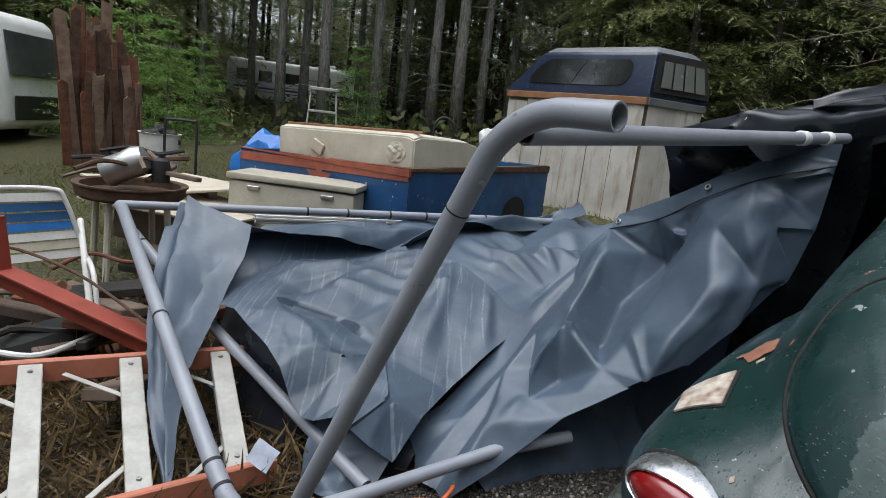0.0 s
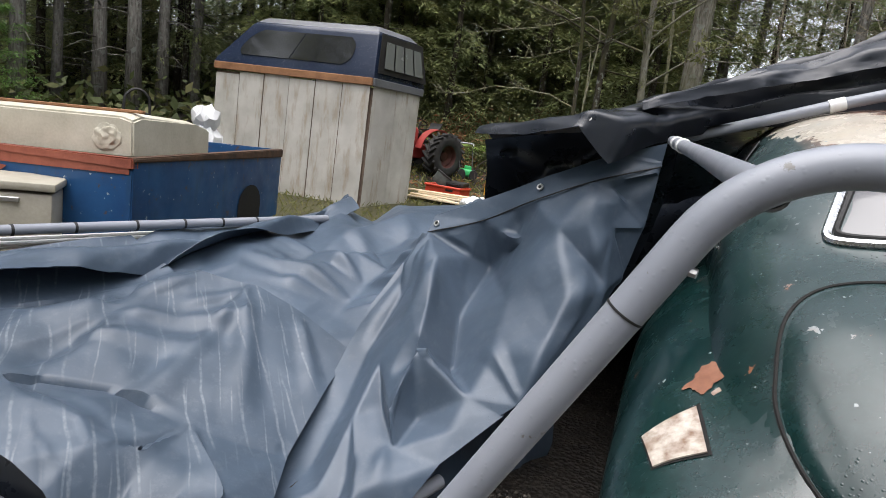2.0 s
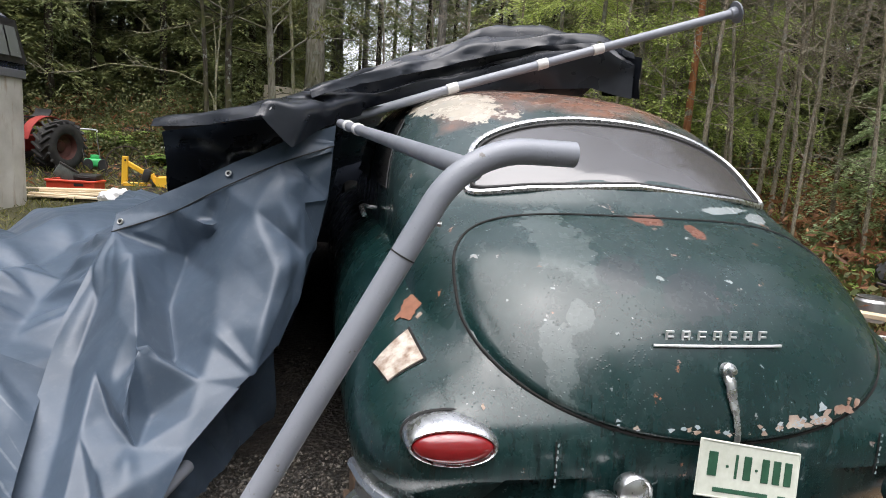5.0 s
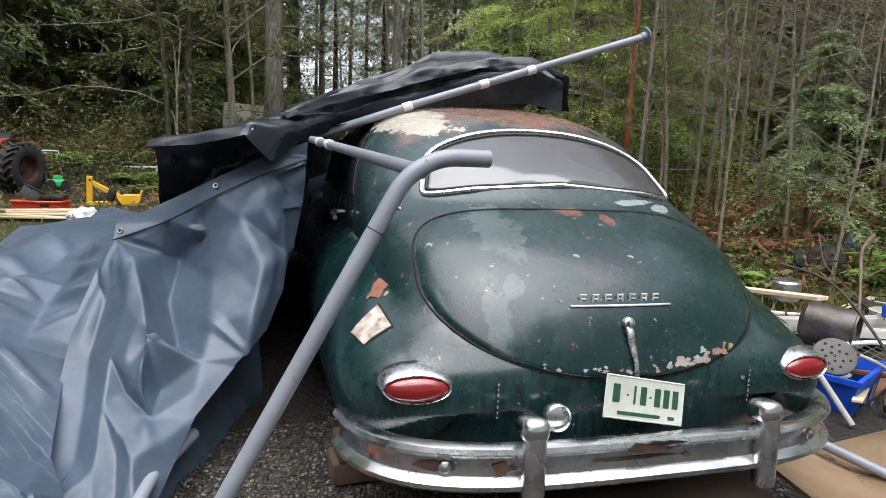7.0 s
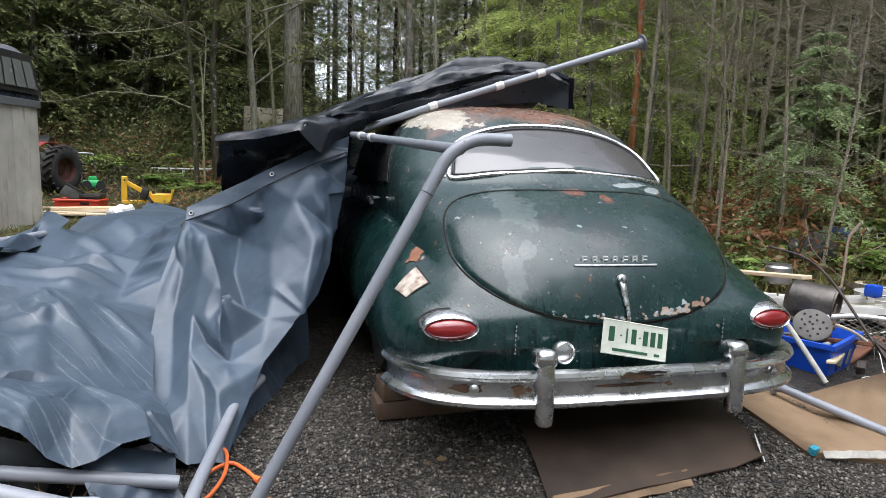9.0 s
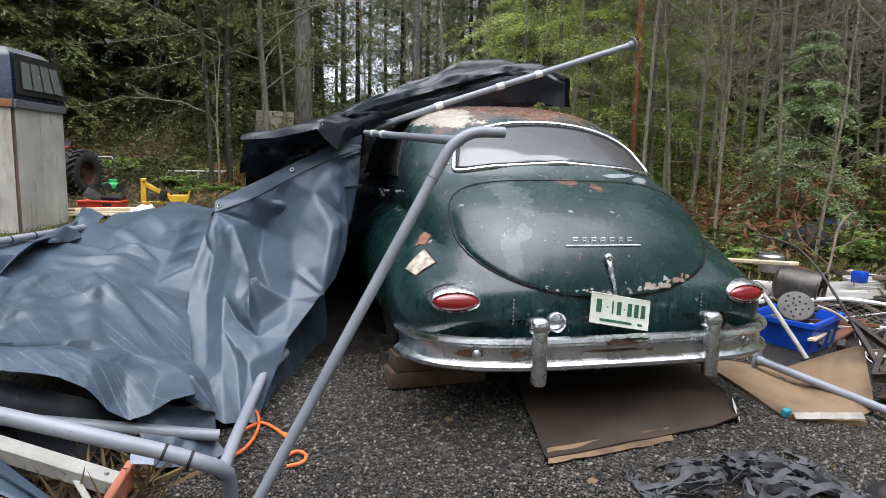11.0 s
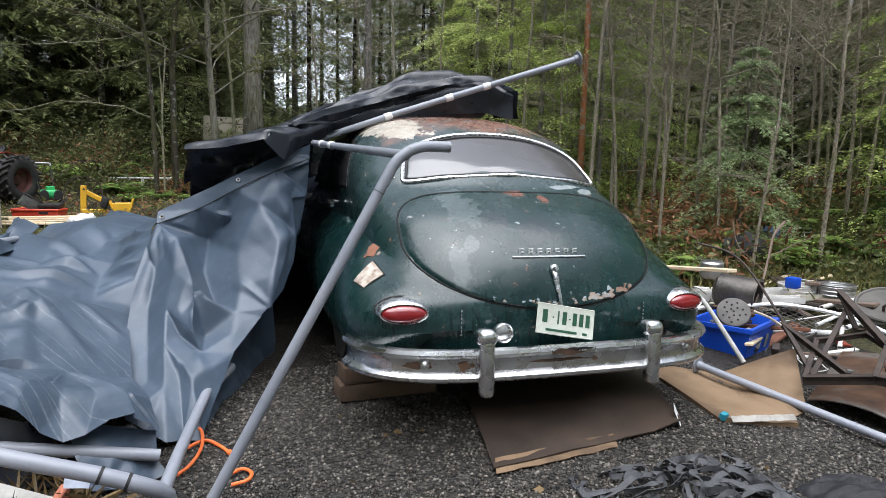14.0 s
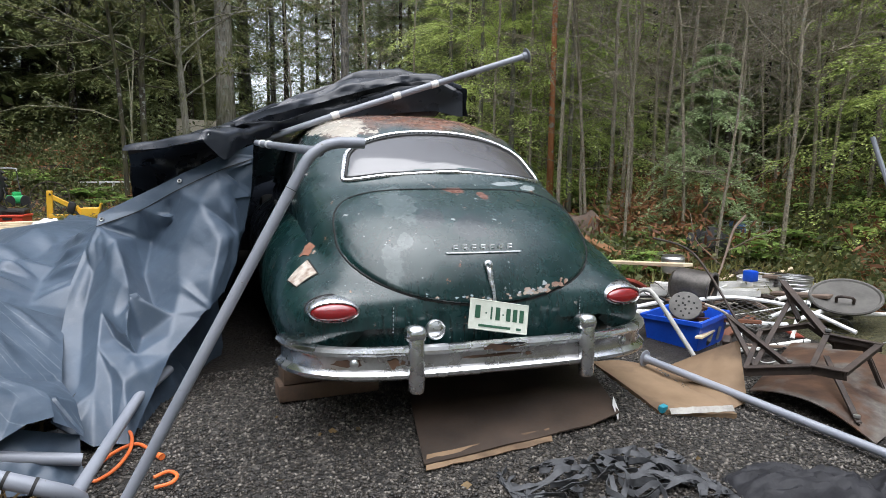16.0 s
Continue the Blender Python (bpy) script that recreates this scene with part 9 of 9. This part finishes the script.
def bare_tree(seed, H, r, mat, levels=3, spread=0.9, moss=None):
    """A leafless sapling: a stem and three orders of crooked twigs."""
    rr = random.Random(seed)
    stem, bm = bmesh.new(), bmesh.new()
    tips = []

    def grow(p, d, L, rad, lev):
        n = 9 if lev == 0 else 4
        pts, rads = [p], [rad]
        for k in range(n):
            d = (d + Vector((rr.uniform(-1, 1), rr.uniform(-1, 1), rr.uniform(-0.5, 0.7))) * (0.075 if lev == 0 else 0.34)).normalized()
            p = p + d * L / n
            pts.append(p)
            rads.append(max(rad * (1 - 0.8 * (k + 1) / n), 0.0030))
        tube(bm if lev else stem, pts, rads, 6 if lev == 0 else 4 if lev == 1 else 3, caps=False)
        tips.append(pts[-1])
        if lev < levels:
            count = (24, 6, 2)[lev]
            for k in range(count):
                t = rr.uniform(0.18 if lev == 0 else 0.15, 1.0)
                i = min(int(t * n), n - 1)
                q = pts[i].lerp(pts[i + 1], t * n - i)
                a = rr.uniform(0, 6.3)
                out = Vector((math.cos(a), math.sin(a), rr.uniform(-0.25, 0.55))).normalized()
                nd = (d * 0.25 + out * spread).normalized()
                grow(q, nd, L * rr.uniform(0.25, 0.5) * (0.9 if lev == 0 else 0.8), max(rads[i] * 0.30, 0.0042), lev + 1)
    grow(Vector((0, 0, 0)), Vector((0, 0, 1)), H, r, 0)
    made = []
    for name, b in (("crown", bm), ("trunk", stem)):
        me = bpy.data.meshes.new(name)
        b.to_mesh(me)
        b.free()
        me.materials.append(mat)
        me.polygons.foreach_set("use_smooth", [True] * len(me.polygons))
        made.append(me)
    return made


TWIG = mat_bark("twig_bark", (0.09, 0.072, 0.05), (0.46, 0.40, 0.31), 0.4, 2.4)
DIMTWIG = mat_bark("mossy_twig_bark", (0.09, 0.085, 0.055), (0.40, 0.37, 0.26), 0.6, 1.6)
DARKSTEM = mat_bark("wet_dark_bark", (0.025, 0.021, 0.015), (0.085, 0.075, 0.055), 0.5)
DARKSTEMS = [bare_tree(170 + k, 9.0, 0.055, DARKSTEM, 3, 0.9) for k in range(2)]
SAPS = [bare_tree(60 + k, 7.5, 0.028, TWIG) for k in range(5)]
DIM = [bare_tree(160 + k, 9.5, 0.036, DIMTWIG, 3, 1.1) for k in range(3)]
THIN = [bare_tree(70 + k, 5.0, 0.026, TWIG, 2) for k in range(3)]
spots = []
for k in range(32):
    deg = -66 + 40 * ((k * 0.618034 + 0.2) % 1.0)
    spots.append((deg, rw.uniform(7.5, 15), 0))
for k in range(5):
    spots.append((-22 + 20 * ((k * 0.618034) % 1.0), rw.uniform(11, 17), 0))
spots += [(9.9, 11.6, 3), (8.2, 11.9, 3), (2.6, 13.1, 2), (-41, 6.6, 1), (-46, 7.4, 1), (-50, 6.4, 1), (-55, 7, 1), (-36, 8, 1), (-30, 9, 1)]
for k, (deg, d, thin) in enumerate(spots):
    x, y = bearing(deg, d)
    twigs, stem = (SAPS[k % 5], THIN[k % 3], DIM[k % 3], DARKSTEMS[k % 2])[thin]
    t = thing("bare_sapling", "leafless sapling with dark wet bark" if thin == 3 else "leafless pale grey sapling with many twigs", "tree", (x, y, ground_z(x, y) - 0.05), rw.uniform(0, 360), "bare saplings", rx=rw.uniform(-3, 3))
    s = rw.uniform(0.8, 1.25)
    t.scale = (s, s, s)
    new("crown", twigs).parent = t
    new("trunk", stem).parent = t
# long lichen-pale limbs reaching out level from the dark stems
rl = random.Random(77)
limbs = [[(-2.95, 10.2, 1.95), (-3.38, 10.2, 2.2), (-4.04, 10.25, 2.3), (-4.63, 10.3, 2.28), (-5.11, 10.3, 2.14), (-5.64, 10.35, 2.06)], [(-2.84, 10.2, 3.53), (-3.63, 10.2, 3.42), (-4.35, 10.25, 3.31), (-5.24, 10.3, 3.22)], [(-2.93, 10.2, 3.15), (-3.35, 10.2, 3.03), (-4.04, 10.2, 2.81)]]
for line in limbs:
    t = thing("bare_limb", "long bare limb pale with lichen", "branch", (-2.85, 10.2, ground_z(-2.85, 10.2)), 0, "limbs at the wood's edge")
    base = Vector(t.location)
    bm = bmesh.new()
    pts = curve_points([Vector(p) - base for p in [(-2.86, 10.2, base.z)] + [(-2.87, 10.2, 0.5 * (base.z + line[0][2]))] + line], 5)
    pts = [p + Vector((0.02 * noise.noise(p * 5), 0, 0.03 * noise.noise(p * 4 + Vector((9, 0, 0))))) for p in pts]
    tube(bm, pts, [0.017 - 0.012 * k / (len(pts) - 1) for k in range(len(pts))], 6)
    for k in range(16):
        p = pts[rl.randrange(len(pts) // 2, len(pts))]
        d = Vector((rl.uniform(-1, 0.3), rl.uniform(-0.5, 0.5), rl.uniform(-0.3, 0.7))).normalized() * rl.uniform(0.1, 0.45)
        tube(bm, [p, p + d * 0.5 + Vector((0, 0, 0.02)), p + d], [0.005, 0.004, 0.003], 4)
    part("limb", bm, DIMTWIG, t)
# slim straight alders among the saplings
ALDERSTEM = mat_bark("pale_alder_bark", (0.03, 0.026, 0.02), (0.40, 0.37, 0.31), 0.5, 2.4)
STEMS = [bare_tree(130 + k, 12, 0.035, ALDERSTEM, 2, 1.0) for k in range(4)]
for k in range(24):
    x, y = bearing(-67 + 43 * ((k * 0.618034 + 0.37) % 1.0), rw.uniform(11.5, 20))
    twigs, stem = STEMS[k % 4]
    t = thing("alder", "slim leafless alder with a pale grey stem", "tree", (x, y, ground_z(x, y) - 0.05), rw.uniform(0, 360), "slim alders", rx=rw.uniform(-3, 3))
    sc = rw.uniform(0.7, 1.2)
    t.scale = (sc, sc, sc)
    new("crown", twigs).parent = t
    new("trunk", stem).parent = t
# moss on one old tree
g = np.random.default_rng(2)
x, y = bearing(4.5, 12.6)
t = thing("mossy_tree", "leafless tree hung with pale green moss", "tree", (x, y, ground_z(x, y)), 0)
me, stem = bare_tree(99, 8.0, 0.09, ALDER)
new("crown", me).parent = t
new("trunk", stem).parent = t
tp = np.array([v.co for v in me.vertices])[::3]
tp = tp[(tp[:, 2] > 1.4) & (tp[:, 2] < 6)]
idx = g.integers(0, len(tp), 6500)
w = unit(g.normal(0, 1, (6500, 3)) + np.array([0, 0, -0.4]))
ob = new("moss", leaf_mesh("moss", tp[idx] + g.normal(0, 0.04, (6500, 3)), w, unit(np.cross(w, g.normal(0, 1, (6500, 3)))), [MOSSY], g.uniform(0.05, 0.14, 6500), 0.018))
ob.parent = t

# young firs in the yard's far corner and green boughs behind the car
YOUNG_CROWNS = [conifer_crown("crown", 80 + k, 3.0, 1.25, 0.1, 15, 9, 12, YOUNG, 0.075, 0.0, 6, 0.12) for k in range(3)]
YT = trunk_mesh("trunk", 81, 3.0, 0.035, BARK, 0.005, 0)
for deg, d, s in [(74.5, 11.5, 0.85), (72.0, 12.5, 0.8), (77.0, 12.0, 0.8), (69.5, 13.5, 0.75), (56.0, 15, 0.85), (79, 15, 1.0), (82, 17, 1.0), (86, 18, 1.1)]:
    x, y = bearing(deg, d)
    tree("young_fir", x, y, YT, YOUNG_CROWNS[int(d * 3) % 3], "young bright green fir", "young firs", s, d * 99)
HEML = [conifer_crown("crown", 90 + k, 7.0, 2.3, 0.6, 15, 6, 22, CEDAR, 0.060, 0.40, 14, 0.20, 0.36) for k in range(2)]
HT = trunk_mesh("trunk", 91, 7.0, 0.06, BARK, 0.01, 0)
for deg, d, s in [(-24, 11, 1.0), (-27.5, 9.6, 0.95), (-31, 10.5, 0.9), (-33.5, 9.4, 0.85), (-37, 11, 0.8), (-20.5, 14, 1.1), (-35, 13, 0.9), (-62, 10, 1.0), (-58, 12, 0.9), (-65, 8, 0.8)]:
    x, y = bearing(deg, d)
    tree("hemlock", x, y, HT, HEML[int(d * 5) % 2], "young hemlock with drooping yellow-green boughs", "hemlocks behind the car", s, d * 61)
x, y = bearing(-47.5, 7.9)
tree("young_cedar", x, y, trunk_mesh("trunk", 92, 2.7, 0.026, BARK, 0.01, 0), conifer_crown("crown", 93, 2.7, 1.0, 0.15, 15, 6, 26, PALECEDAR, 0.045, 0.60, 13, 0.24, 0.34), "young cedar with drooping pale green sprays", "young cedars")


def fern_mesh(seed, fronds, L, mat):
    g = np.random.default_rng(seed)
    pos, way, side, ln = [], [], [], []
    for f in range(fronds):
        a = g.uniform(0, 2 * np.pi)
        d = np.array([np.cos(a), np.sin(a), 0])
        l = L * g.uniform(0.6, 1.1)
        s = np.linspace(0.1, 1, 22)
        p = d * (l * 0.8 * s)[:, None]
        p[:, 2] = l * (0.95 * s - 0.75 * s ** 2) * g.uniform(0.6, 1.2)
        across = np.array([-d[1], d[0], 0])
        for sg in (-1, 1):
            wv = unit(across * sg + d * 0.35 + np.array([0, 0, -0.15]) + g.normal(0, 0.08, (22, 3)))
            pos.append(p), way.append(wv), side.append(unit(np.cross(wv, np.array([0, 0, 1.0]) + g.normal(0, 0.1, (22, 3)))))
            ln.append(l * 0.24 * np.sin(np.pi * (0.12 + 0.88 * s)) + 0.02)
    ln = np.concatenate(ln)
    return leaf_mesh("fern", np.concatenate(pos), np.concatenate(way), np.concatenate(side), [mat], ln, ln * 0.13 + 0.004)


FERNS = [fern_mesh(100 + k, 13, 0.75, FERN) for k in range(3)] + [fern_mesh(110, 12, 0.7, DRY)]
for k in range(120):
    deg = -66 + 92 * ((k * 0.618034) % 1.0)
    d = rw.uniform(5.8 if deg < -34 else 9.0, 13.5)
    x, y = bearing(deg, d)
    if -1.6 < x < 2.4 and y < 7 or (x < -2 and y < 9.5) or (deg > 2 and k % 3):
        continue
    t = thing("fern", "dry brown fern on the forest floor" if k % 6 == 5 else "green sword fern on the forest floor", "fern", (x, y, ground_z(x, y)), rw.uniform(0, 360), "ferns")
    s = rw.uniform(0.6, 1.2)
    t.scale = (s, s, s)
    new("fronds", FERNS[3 if k % 6 == 5 else k % 3]).parent = t


for k, (deg, d, dry) in enumerate([(-47.0, 7.4, 0), (-49.5, 7.0, 0), (-44.5, 7.8, 0), (-51.5, 7.6, 0), (-45.5, 8.6, 0), (-54, 7.2, 0), (-42.5, 7.6, 1), (-44.0, 8.9, 1), (-41.0, 8.4, 1), (-46.5, 9.2, 1), (-39.5, 9.3, 0), (-57, 8, 0)]):
    x, y = bearing(deg, d)
    t = thing("fern", "dry brown fern on the forest floor" if dry else "green sword fern on the forest floor", "fern", (x, y, ground_z(x, y)), k * 71, "ferns")
    s = 0.95 + 0.06 * (k % 4)
    t.scale = (s, s, s)
    new("fronds", FERNS[3 if dry else k % 3]).parent = t
for k, (x, y, s, dry) in enumerate([(-4.85, 11.3, 1.35, 0), (-4.6, 11.1, 1.0, 0), (-4.05, 11.9, 0.9, 0), (-3.75, 11.7, 0.8, 0), (-5.2, 10.4, 0.7, 0), (-3.2, 10.2, 0.55, 0), (-2.9, 9.9, 0.6, 0), (-3.35, 9.6, 0.5, 0), (-2.75, 10.3, 0.6, 1), (-3.0, 12.2, 0.8, 1), (-2.5, 11.9, 0.8, 1), (-5.6, 12.2, 0.9, 1), (-4.9, 13.0, 0.9, 0), (-3.6, 13.2, 0.9, 0), (-6.2, 11.5, 0.9, 0), (-2.3, 9.6, 0.55, 0)]):
    t = thing("fern", "dry brown fern on the bank" if dry else "green sword fern on the bank by the yard", "fern", (x, y, ground_z(x, y)), k * 67, "ferns")
    t.scale = (s, s, s)
    new("fronds", FERNS[3 if dry else k % 3]).parent = t


def scatter(name, label, n, place, mat, lmin, lmax, wide, flat, seed, up=0.0):
    """Countless small leaves or blades on the ground, as one object."""
    g = np.random.default_rng(seed)
    pos = []
    while len(pos) < n:
        x, y, h = place(g)
        pos.append((x, y, ground_z(x, y) + h))
    pos = np.array(pos)
    w = unit(g.normal(0, 1, (n, 3)) * np.array([1, 1, flat]) + np.array([0, 0, up]))
    ln = g.uniform(lmin, lmax, n)
    ob = new(name, leaf_mesh(name, pos, w, unit(np.cross(w, g.normal(0, 1, (n, 3)))), [mat], ln, ln * wide))
    return tagged(ob, label, "vegetation", kind="stuff")


def wood_floor(g):
    while True:
        deg, d = g.uniform(-68, 60), g.uniform(5.2, 17)
        x, y = bearing(deg, d)
        if not (-1.8 < x < 2.3 and y < 6.5) and not (x < -2 and y < 12.2 + 2.5 * noise.noise((x * 0.6, 3.0, 0.0))) and not (x < 4.2 and y < 2.6):
            return x, y, g.uniform(0.0, 0.03)


def brush_place(g):
    x, y, _ = wood_floor(g)
    c = noise.noise((x * 0.55, y * 0.55, 4.0))
    tall = 1.0 + 2.2 * min(1.0, max(0.0, (y - 8.5) / 4.0))
    return x, y, abs(g.normal(0, 0.22)) * (1.0 if c > 0.0 else 0.35) * tall


def yard_grass(g):
    while True:
        x, y = g.uniform(-11, -2.6), g.uniform(-3, 8)
        if noise.noise((x * 0.8, y * 0.8, 1.0)) > -0.35:
            return x, y, 0.0


def edge_grass(g):
    while True:
        x, y = g.uniform(2.5, 7.5), g.uniform(1.6, 6.0)
        if x + y > 5.2:
            return x, y, 0.0


def junk_grass(g):
    return g.uniform(-4.4, -1.9), g.uniform(-1.6, 0.5), 0.0


scatter("leaf_litter", "brown fallen leaves on the forest floor", 16000, wood_floor, DRY, 0.05, 0.12, 0.3, 0.25, 1)
scatter("undergrowth", "low green undergrowth on the forest floor", 90000, brush_place, BRUSH, 0.03, 0.10, 0.25, 0.8, 2)
def bracken_place(g):
    x, y, _ = wood_floor(g)
    while noise.noise((x * 0.7, y * 0.7, 9.0)) < 0.05:
        x, y, _ = wood_floor(g)
    return x, y, abs(g.normal(0, 0.28))


def far_floor(g):
    deg, d = g.uniform(-70, 100), g.uniform(15.5, 34)
    x, y = bearing(deg, d)
    return x, y, abs(g.normal(0, 0.4))


scatter("far_undergrowth", "dense low green growth under the far trees", 26000, far_floor, BRUSH, 0.15, 0.4, 0.25, 0.7, 21)
def back_yard(g):
    return g.uniform(-9, -1.9), g.uniform(8.0, 11.5), abs(g.normal(0, 0.02))


def bank_place(g):
    while True:
        x, y = g.uniform(-10, -1.7), 9.9 + 5.0 * g.uniform(0, 1) ** 1.2
        c = noise.noise((x * 0.8, y * 0.8, 6.0))
        if y > 10.3 + 0.9 * noise.noise((x * 0.5, 2.0, 0.0)):
            return x, y, abs(g.normal(0, 0.16 + 0.10 * (y - 9.9) / 4)) * (1.5 if c > 0.1 else 0.5)


def bank_dead(g):
    while True:
        x, y, z = bank_place(g)
        if noise.noise((x * 0.9, y * 0.9, 13.0)) > 0.12:
            return x, y, z * 0.8


scatter("bank_brush", "dense wet green brush on the bank", 40000, bank_place, BRUSH, 0.03, 0.085, 0.3, 0.7, 41)
scatter("bank_bracken", "dead brown bracken on the bank", 10000, bank_dead, DRY, 0.05, 0.18, 0.08, 0.8, 42)


scatter("yard_litter", "brown leaves and twigs on the yard's far side", 1800, back_yard, DRY, 0.04, 0.11, 0.3, 0.3, 22)
scatter("far_grass", "wet green and yellow grass on the yard's far side", 6000, back_yard, GRASS, 0.05, 0.16, 0.08, 0.3, 23, 0.7)
def bracken_bank(g):
    x, y = bearing(g.normal(-43.5, 3.2), g.normal(9.0, 0.8))
    return x, y, abs(g.normal(0, 0.22))


scatter("bracken_heap", "heap of red-brown dead fern behind the car", 5000, bracken_bank, DRY, 0.06, 0.17, 0.10, 0.8, 31)
scatter("dead_bracken", "red-brown dead bracken and twigs on the forest floor", 16000, bracken_place, DRY, 0.06, 0.2, 0.09, 0.8, 8)
scatter("yard_grass", "wet yellow-green grass of the yard", 26000, yard_grass, GRASS, 0.04, 0.12, 0.06, 0.3, 3, 1.0)
scatter("edge_grass", "green grass beside the heap", 9000, edge_grass, GRASS, 0.10, 0.3, 0.04, 0.3, 4, 1.0)
scatter("dead_grass", "long dead yellow grass among junk", 9000, junk_grass, DEADGRASS, 0.10, 0.26, 0.03, 0.4, 5, 0.5)


def drive_leaf(g):
    return g.uniform(-1.0, 2.6), g.uniform(-1.6, 0.4), 0.012


scatter("fallen_leaves", "a few brown fallen leaves on the gravel", 45, drive_leaf, DEADGRASS, 0.02, 0.05, 0.35, 0.15, 6)


def gravel():
    """Loose stones of the drive, each a small lump, as one object."""
    g = np.random.default_rng(12)
    n = 100000
    y = -2.5 + 3.9 * g.uniform(0, 1, n) ** 1.0
    x = g.uniform(-2.3, 2.3, n)
    y = np.where((x < -0.7) & (y > 1.05), y - 2.6, y)
    x = np.where((x > 1.45) & (y > 0.3), x - 2.4, x)
    z = np.array([ground_z(a, b) for a, b in zip(x, y)])
    octa = np.array([(1, 0, 0), (0, 1, 0), (-1, 0, 0), (0, -1, 0), (0, 0, 1), (0, 0, -1)], float)
    r = g.uniform(0.0035, 0.0105, (n, 1, 1)) * g.uniform(0.6, 1.3, (n, 1, 3)) * np.array([1.15, 1.15, 0.8])
    v = octa[None] * r * g.uniform(0.75, 1.25, (n, 6, 1))
    a = g.uniform(0, 6.28, n)
    c, s = np.cos(a)[:, None], np.sin(a)[:, None]
    vx, vy = v[:, :, 0] * c - v[:, :, 1] * s, v[:, :, 0] * s + v[:, :, 1] * c
    v = np.stack([vx + x[:, None], vy + y[:, None], v[:, :, 2] + z[:, None] + 0.002], 2)
    tri = np.array([(0, 1, 4), (1, 2, 4), (2, 3, 4), (3, 0, 4), (1, 0, 5), (2, 1, 5), (3, 2, 5), (0, 3, 5)])
    f = (tri[None] + 6 * np.arange(n)[:, None, None]).reshape(-1, 3)
    me = bpy.data.meshes.new("gravel_stones")
    me.vertices.add(6 * n)
    me.vertices.foreach_set("co", v.astype(np.float32).ravel())
    me.loops.add(3 * len(f))
    me.loops.foreach_set("vertex_index", f.astype(np.int32).ravel())
    me.polygons.add(len(f))
    me.polygons.foreach_set("loop_start", np.arange(0, 3 * len(f), 3, dtype=np.int32))
    me.update(calc_edges=True)
    m = Nodes("stone")
    m.set(m.ramp(m.island(), [(0.0, (0.009, 0.0082, 0.0072)), (0.45, (0.030, 0.0255, 0.0205)), (0.8, (0.075, 0.064, 0.052)), (1.0, (0.21, 0.19, 0.162))]), 0.42, 0, 0.5)
    me.materials.append(m.mat)
    tagged(new("gravel_stones", me), "loose wet grey gravel stones on the drive", "gravel", kind="stuff")


gravel()
